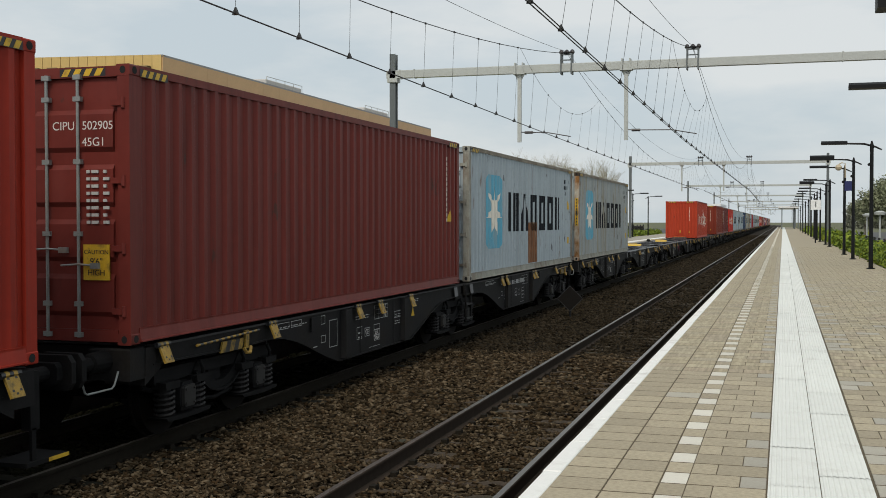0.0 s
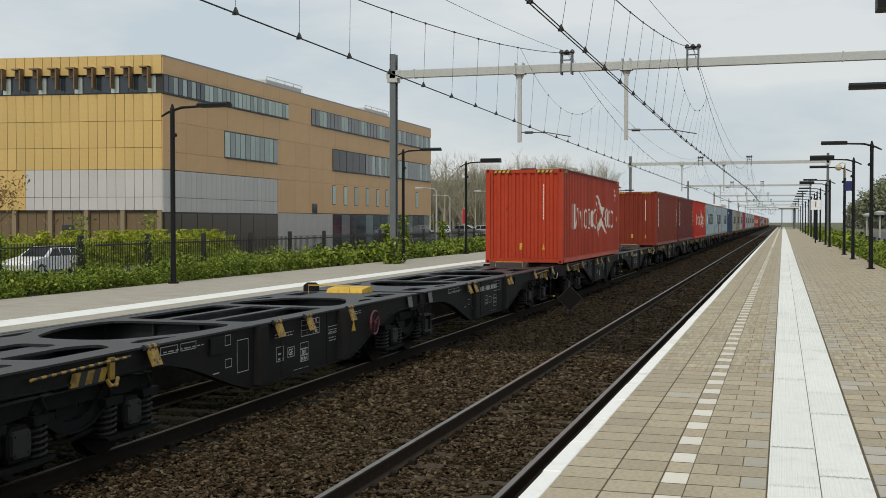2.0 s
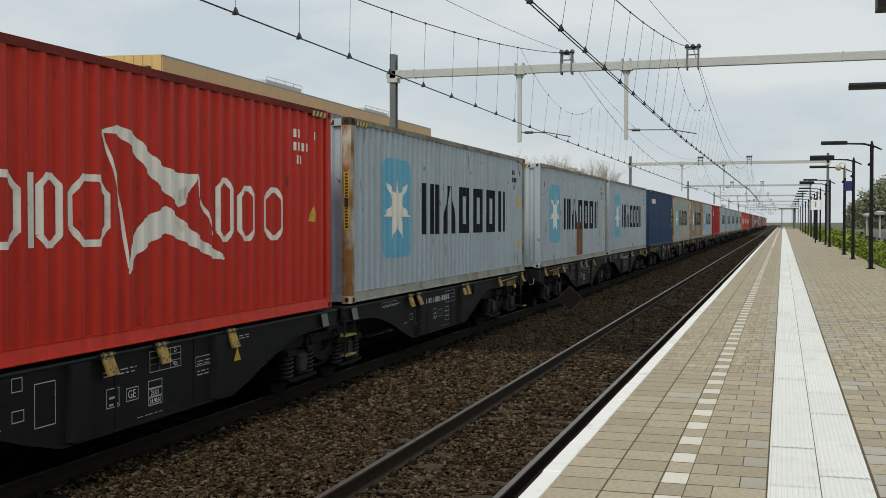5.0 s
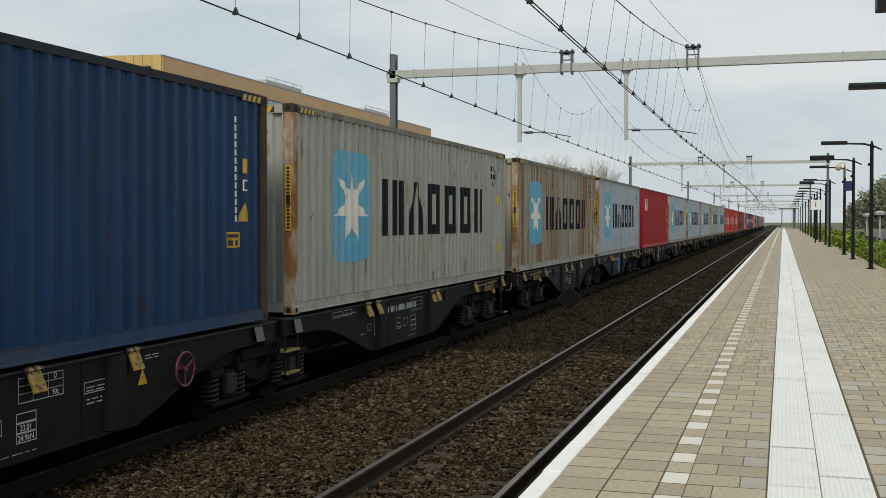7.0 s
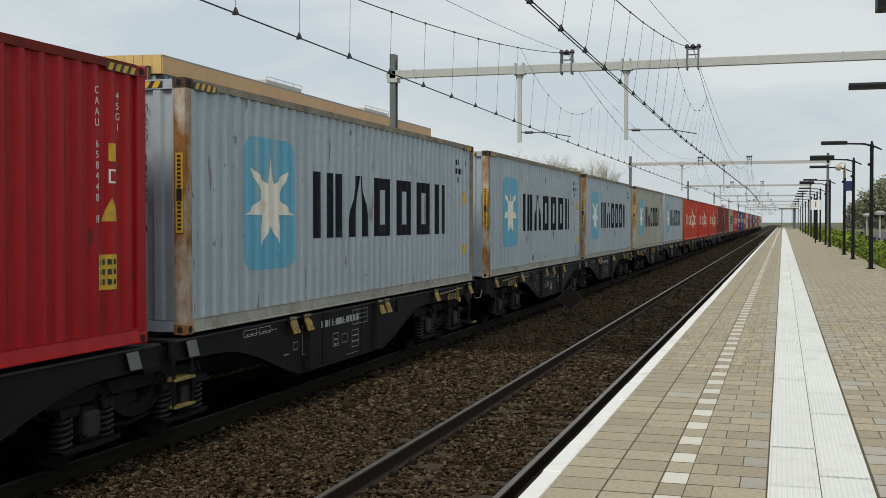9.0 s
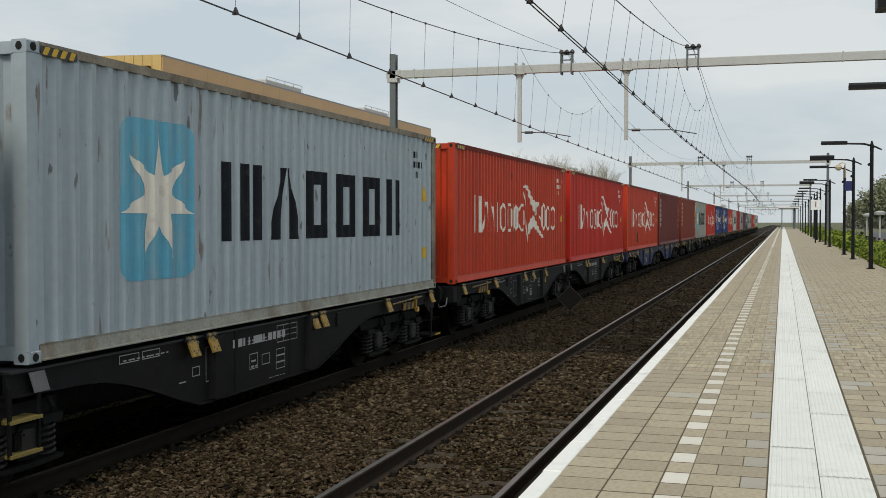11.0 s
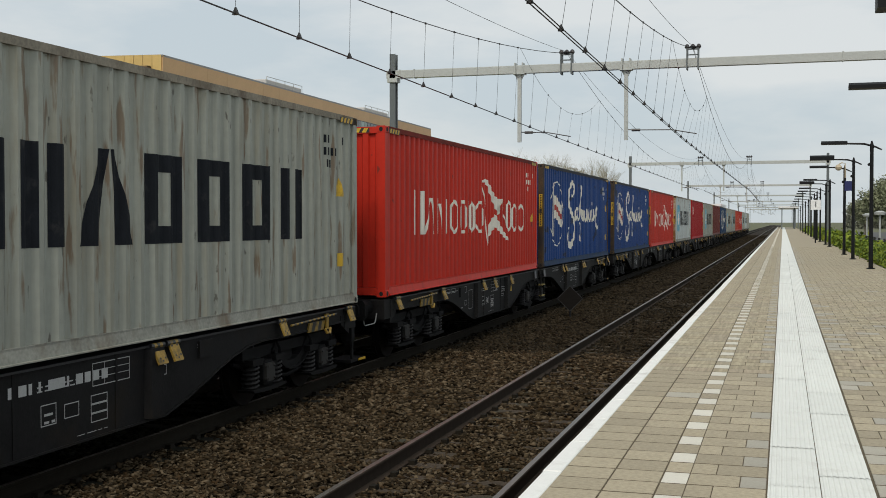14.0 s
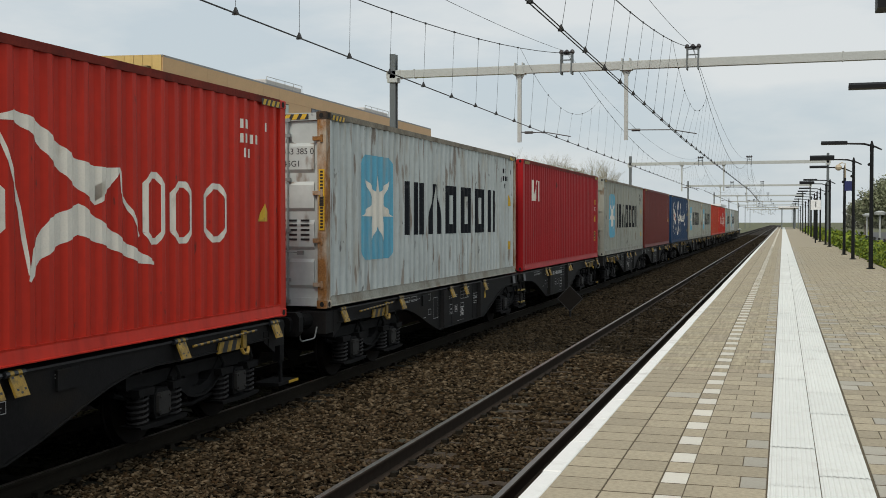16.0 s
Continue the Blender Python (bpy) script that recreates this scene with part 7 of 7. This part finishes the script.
def car_meshes():
    body = [(-2.25, 0.32), (2.2, 0.32), (2.28, 0.55), (2.22, 0.92), (1.9, 0.98), (-0.95, 0.98), (-2.05, 0.80), (-2.28, 0.6)]
    cab = [(-0.95, 0.97), (2.05, 0.97), (1.85, 1.40), (1.5, 1.49), (0.2, 1.50), (-0.2, 1.44)]
    s = Shape()
    s.prism(body, "x", -0.88, 0.88)
    n = len(cab)
    vs = [(-0.84 if z < 1.2 else -0.66, y, z) for y, z in cab] + [(0.84 if z < 1.2 else 0.66, y, z) for y, z in cab]
    s.add(vs, [tuple(range(n))[::-1], tuple(range(n, 2 * n))] + [(i, (i + 1) % n, n + (i + 1) % n, n + i) for i in range(n)])
    CAR["body"] = s.mesh("car_body")
    g = Shape()
    for sx in (-1, 1):
        for y0, y1, t0, t1 in ((-0.72, 0.28, -0.14, 0.26), (0.36, 1.18, 0.34, 1.14), (1.26, 1.88, 1.22, 1.72)):
            g.add([(sx * 0.846, y0, 1.01), (sx * 0.846, y1, 1.01), (sx * 0.695, t1, 1.40), (sx * 0.695, t0, 1.40)], [(0, 1, 2, 3)])
    g.add([(-0.62, 2.01, 1.05), (0.62, 2.01, 1.05), (0.55, 1.885, 1.37), (-0.55, 1.885, 1.37)], [(0, 1, 2, 3)])
    g.add([(-0.70, -0.93, 1.0), (0.70, -0.93, 1.0), (0.58, -0.245, 1.43), (-0.58, -0.245, 1.43)], [(0, 1, 2, 3)])
    me = bpy.data.meshes.new("windows")
    me.from_pydata(g.v, [], g.f)
    CAR["glass"] = me
    CAR["tyre"] = Shape().cyl((0, 0, 0), "x", 0.32, 0.2, 18).mesh("tyre")
    CAR["rim"] = Shape().cyl((0, 0, 0), "x", 0.2, 0.215, 12).mesh("rim")
    CAR["light"] = Shape().box(-0.14, 0.14, -0.05, 0.05, -0.09, 0.09).mesh("light")


car_meshes()
CARPAINT = {c: mat(c + "_car_paint", v, 0.25, 0.2, var=0.03) for c, v in dict(white=(0.75, 0.76, 0.77), silver=(0.45, 0.46, 0.48), black=(0.02, 0.02, 0.022), grey=(0.16, 0.17, 0.18), red=(0.35, 0.02, 0.02), blue=(0.03, 0.06, 0.16)).items()}
M["taillight"] = mat("red_lamp_glass", (0.4, 0.02, 0.02), 0.2)
M["headlight"] = mat("clear_lamp_glass", (0.7, 0.7, 0.7), 0.15)


solid("upper_car_park", Shape().box(-130, -19, 122, 330, GROUND - 0.1, 0.45), M["asphalt"], "grey asphalt car park on a low rise", "car park")


def car(x, y, rz, paint, z=GROUND):
    c = thing("car", f"{paint} parked estate car on the asphalt", "car", (x, y, z), rz, group="parked cars")
    part("body", CAR["body"], CARPAINT[paint], c)
    part("windows", CAR["glass"], M["carglass"], c)
    for sx in (-1, 1):
        for wy in (-1.38, 1.35):
            t = part("tyre", CAR["tyre"], M["black"], c, at=(sx * 0.80, wy, 0.32))
            part("rim", CAR["rim"], M["galv"], t)
        part("tail_light", CAR["light"], M["taillight"], c, at=(sx * 0.72, 2.22, 0.8))
        part("headlight", CAR["light"], M["headlight"], c, at=(sx * 0.68, -2.12, 0.68))


car(-36.6, 49.4, 0, "white", GROUND + 0.12)
car(-37.6, 44.0, 0, "grey", GROUND + 0.12)
r = random.Random(8)
for k in range(15):
    car(-24.5 - 3.6 * k + r.uniform(-.4, .4), 148 + r.uniform(-2, 2) + k * 0.6, 90 + r.uniform(-6, 6) if k % 3 else 20, r.choice(["white", "silver", "black", "grey", "white", "silver", "red"]), 0.45)
for k in range(7):
    car(9.5 + 2.9 * k, 96 + k * 5, 90, r.choice(["red", "white", "silver", "black"]))


# ---- street lamps beyond the fence ----
def street_lamp(x, y, h, side):
    g = thing("street_lamp", "slim grey street lamp with a bent arm", "street lamp", (x, y, GROUND), group="street lamps")
    part("pole", Shape().tube([(0, 0, 0), (0, 0, h * 0.95), (0.25 * side, 0, h), (1.5 * side, 0, h + 0.06)], [0.09, 0.06, 0.05, 0.04], 7), M["galv"], g)
    part("lantern", Shape().box(min(1.4 * side, 2.1 * side), max(1.4 * side, 2.1 * side), -0.12, 0.12, h, h + 0.13, c=0.04), M["galv"], g)


for x, y, h, sd_ in ((-31.0, 100, 6.0, -1), (-28.5, 112, 6.0, -1), (-25.0, 114, 5.8, -1), (-27.2, 118, 7.6, 1), (-38, 128, 6, -1), (-36, 140, 5, 1), (-30, 142, 5, 1), (-26, 150, 5, 1)):
    street_lamp(x, y, h, sd_)


# ---- station furniture ----
M["signblue"] = mat("sign_blue", (0.015, 0.02, 0.10), 0.4)
M["dome"] = mat("cream_dome", (0.48, 0.40, 0.28), 0.5)
M["signred"] = mat("sign_red", (0.45, 0.02, 0.03), 0.4)
M["signwhite"] = mat("sign_white", (0.75, 0.75, 0.75), 0.4)


def platform_sign(x, y, z, number):
    g = thing("platform_sign", "white platform number sign on a dark post", "sign", (x, y, PLAT_Z))
    part("post", Shape().box(-0.05, 0.05, -0.05, 0.05, 0, z - PLAT_Z + 0.5), M["lamp"], g)
    part("board", Shape().box(-0.36, 0.36, -0.12, -0.06, z - PLAT_Z - 0.37, z - PLAT_Z + 0.37), M["signwhite"], g)
    t = part("numeral", text_mesh(number, 0.62), M["black"], g)
    t.matrix_basis = pose(0, -0.125, z - PLAT_Z, 90, 0, 0)


platform_sign(2.34, 88, 3.70, "1")
platform_sign(-14.2, 92, 3.85, "2")


M["soot"] = mat("sooty_plate", (0.010, 0.009, 0.008), 0.9, var=0.3, spec=0.1)


def diamond():
    g = thing("track_sign", "dark diamond-shaped track sign on a short post", "track sign", (-5.54, 30.2, -0.12))
    part("post", Shape().tube([(0, 0, -0.1), (0, 0, 0.5)], 0.03, 8), M["lamp"], g)
    s = Shape().box(-0.24, 0.24, -0.012, 0.012, -0.24, 0.24)
    b = part("plate", s, M["soot"], g, at=(0, -0.04, 0.46))
    b.rotation_euler = (0, radians(45), radians(12))
    s = Shape()
    for q in ((-0.25, 0.25, -0.25, -0.235), (-0.25, 0.25, 0.235, 0.25)):
        s.box(q[0], q[1], -0.02, 0.02, q[2], q[3])
        s.box(q[2], q[3], -0.02, 0.02, q[0], q[1])
    f = part("rim", s, M["wagontop"], g, at=(0, -0.04, 0.46))
    f.rotation_euler = (0, radians(45), radians(12))


diamond()


def canopy(x0, x1, y0, y1, z, label):
    g = thing("platform_canopy", label, "canopy", (0, 0, 0))
    part("roof", Shape().box(x0, x1, y0, y1, z, z + 0.35), M["signwhite"], g)
    for y in (y0 + 1, (y0 + y1) / 2, y1 - 1):
        for x in (x0 + 0.8, x1 - 0.8):
            part("column", Shape().box(x - 0.1, x + 0.1, y - 0.1, y + 0.1, PLAT_Z - 0.05, z), M["galvdark"], g)


canopy(-1.0, 3.3, 255, 285, 5.5, "flat pale canopy over the far end of the platform")
canopy(-12.2, -9.6, 186, 205, 5.0, "flat pale canopy on the far platform")


def clock():
    g = thing("station_clock", "round white station clock on a dark post", "clock", (-13.2, 97, PLAT_Z))
    part("post", Shape().tube([(0, 0, 0), (0, 0, 3.6)], 0.06, 8), M["lamp"], g)
    part("case", Shape().cyl((0, 0, 3.75), "y", 0.42, 0.2, 24), M["lamp"], g)
    part("dial", Shape().cyl((0, -0.11, 3.75), "y", 0.37, 0.02, 24), M["signwhite"], g)


clock()


def blue_sign():
    g = thing("information_sign", "small dark blue information sign on a post", "sign", (2.85, 57.2, PLAT_Z))
    part("post", Shape().tube([(0, 0, 0), (0, 0, 3.7)], 0.05, 8), M["lamp"], g)
    part("board", Shape().box(-0.02, 0.34, -0.05, 0.0, 3.08, 3.55), M["signblue"], g)
    part("camera_dome", Shape().tube([(-0.30, 0, 4.06), (-0.30, 0, 4.12), (-0.30, 0, 4.22), (-0.30, 0, 4.32), (-0.30, 0, 4.36)], [0.05, 0.13, 0.16, 0.11, 0.03], 12).tube([(-0.30, 0, 4.36), (-0.15, 0, 4.44), (0.0, 0, 4.40), (0.0, 0, 3.6)], 0.025, 6), M["dome"], g)


blue_sign()


def banner():
    g = thing("red_banner_sign", "tall red banner sign on a post by the car park", "sign", (-29.4, 104, GROUND))
    part("post", Shape().tube([(0, 0, 0), (0, 0, 4.2)], 0.05, 8), M["galv"], g)
    part("board", Shape().box(-0.2, 0.2, -0.05, 0.0, 2.7, 4.1), M["signred"], g)


banner()


# ---- low lamps and posts beyond the near platform ----
def mushroom_lamp(x, y, h):
    g = thing("garden_lamp", "pale post lamp with a flat round cap", "lamp", (x, y, GROUND), group="post lamps")
    part("pole", Shape().tube([(0, 0, 0), (0, 0, h)], 0.06, 8), M["galv"], g)
    part("cap", Shape().tube([(0, 0, h - 0.05), (0, 0, h + 0.12), (0, 0, h + 0.22)], [0.34, 0.38, 0.12], 16), M["galv"], g)


for x, y, h in ((5.9, 62, 3.4), (7.2, 67, 3.5), (6.2, 80, 3.4), (8.5, 90, 3.4), (7.0, 104, 3.4)):
    mushroom_lamp(x, y, h)
solid("road_near", Shape().box(4.8, 60, -60, 330, -0.61, GROUND), M["asphalt"], "grey asphalt road behind the near platform", "road")


def motions():
    """The whole train runs towards -y at a steady speed."""
    for ob in MOVERS:
        x, y, z = ob.location
        walk(ob, [(0.0, pose(x, y, z)), (16.0, pose(x, y - 16.0 * SPEED, z))])


motions()
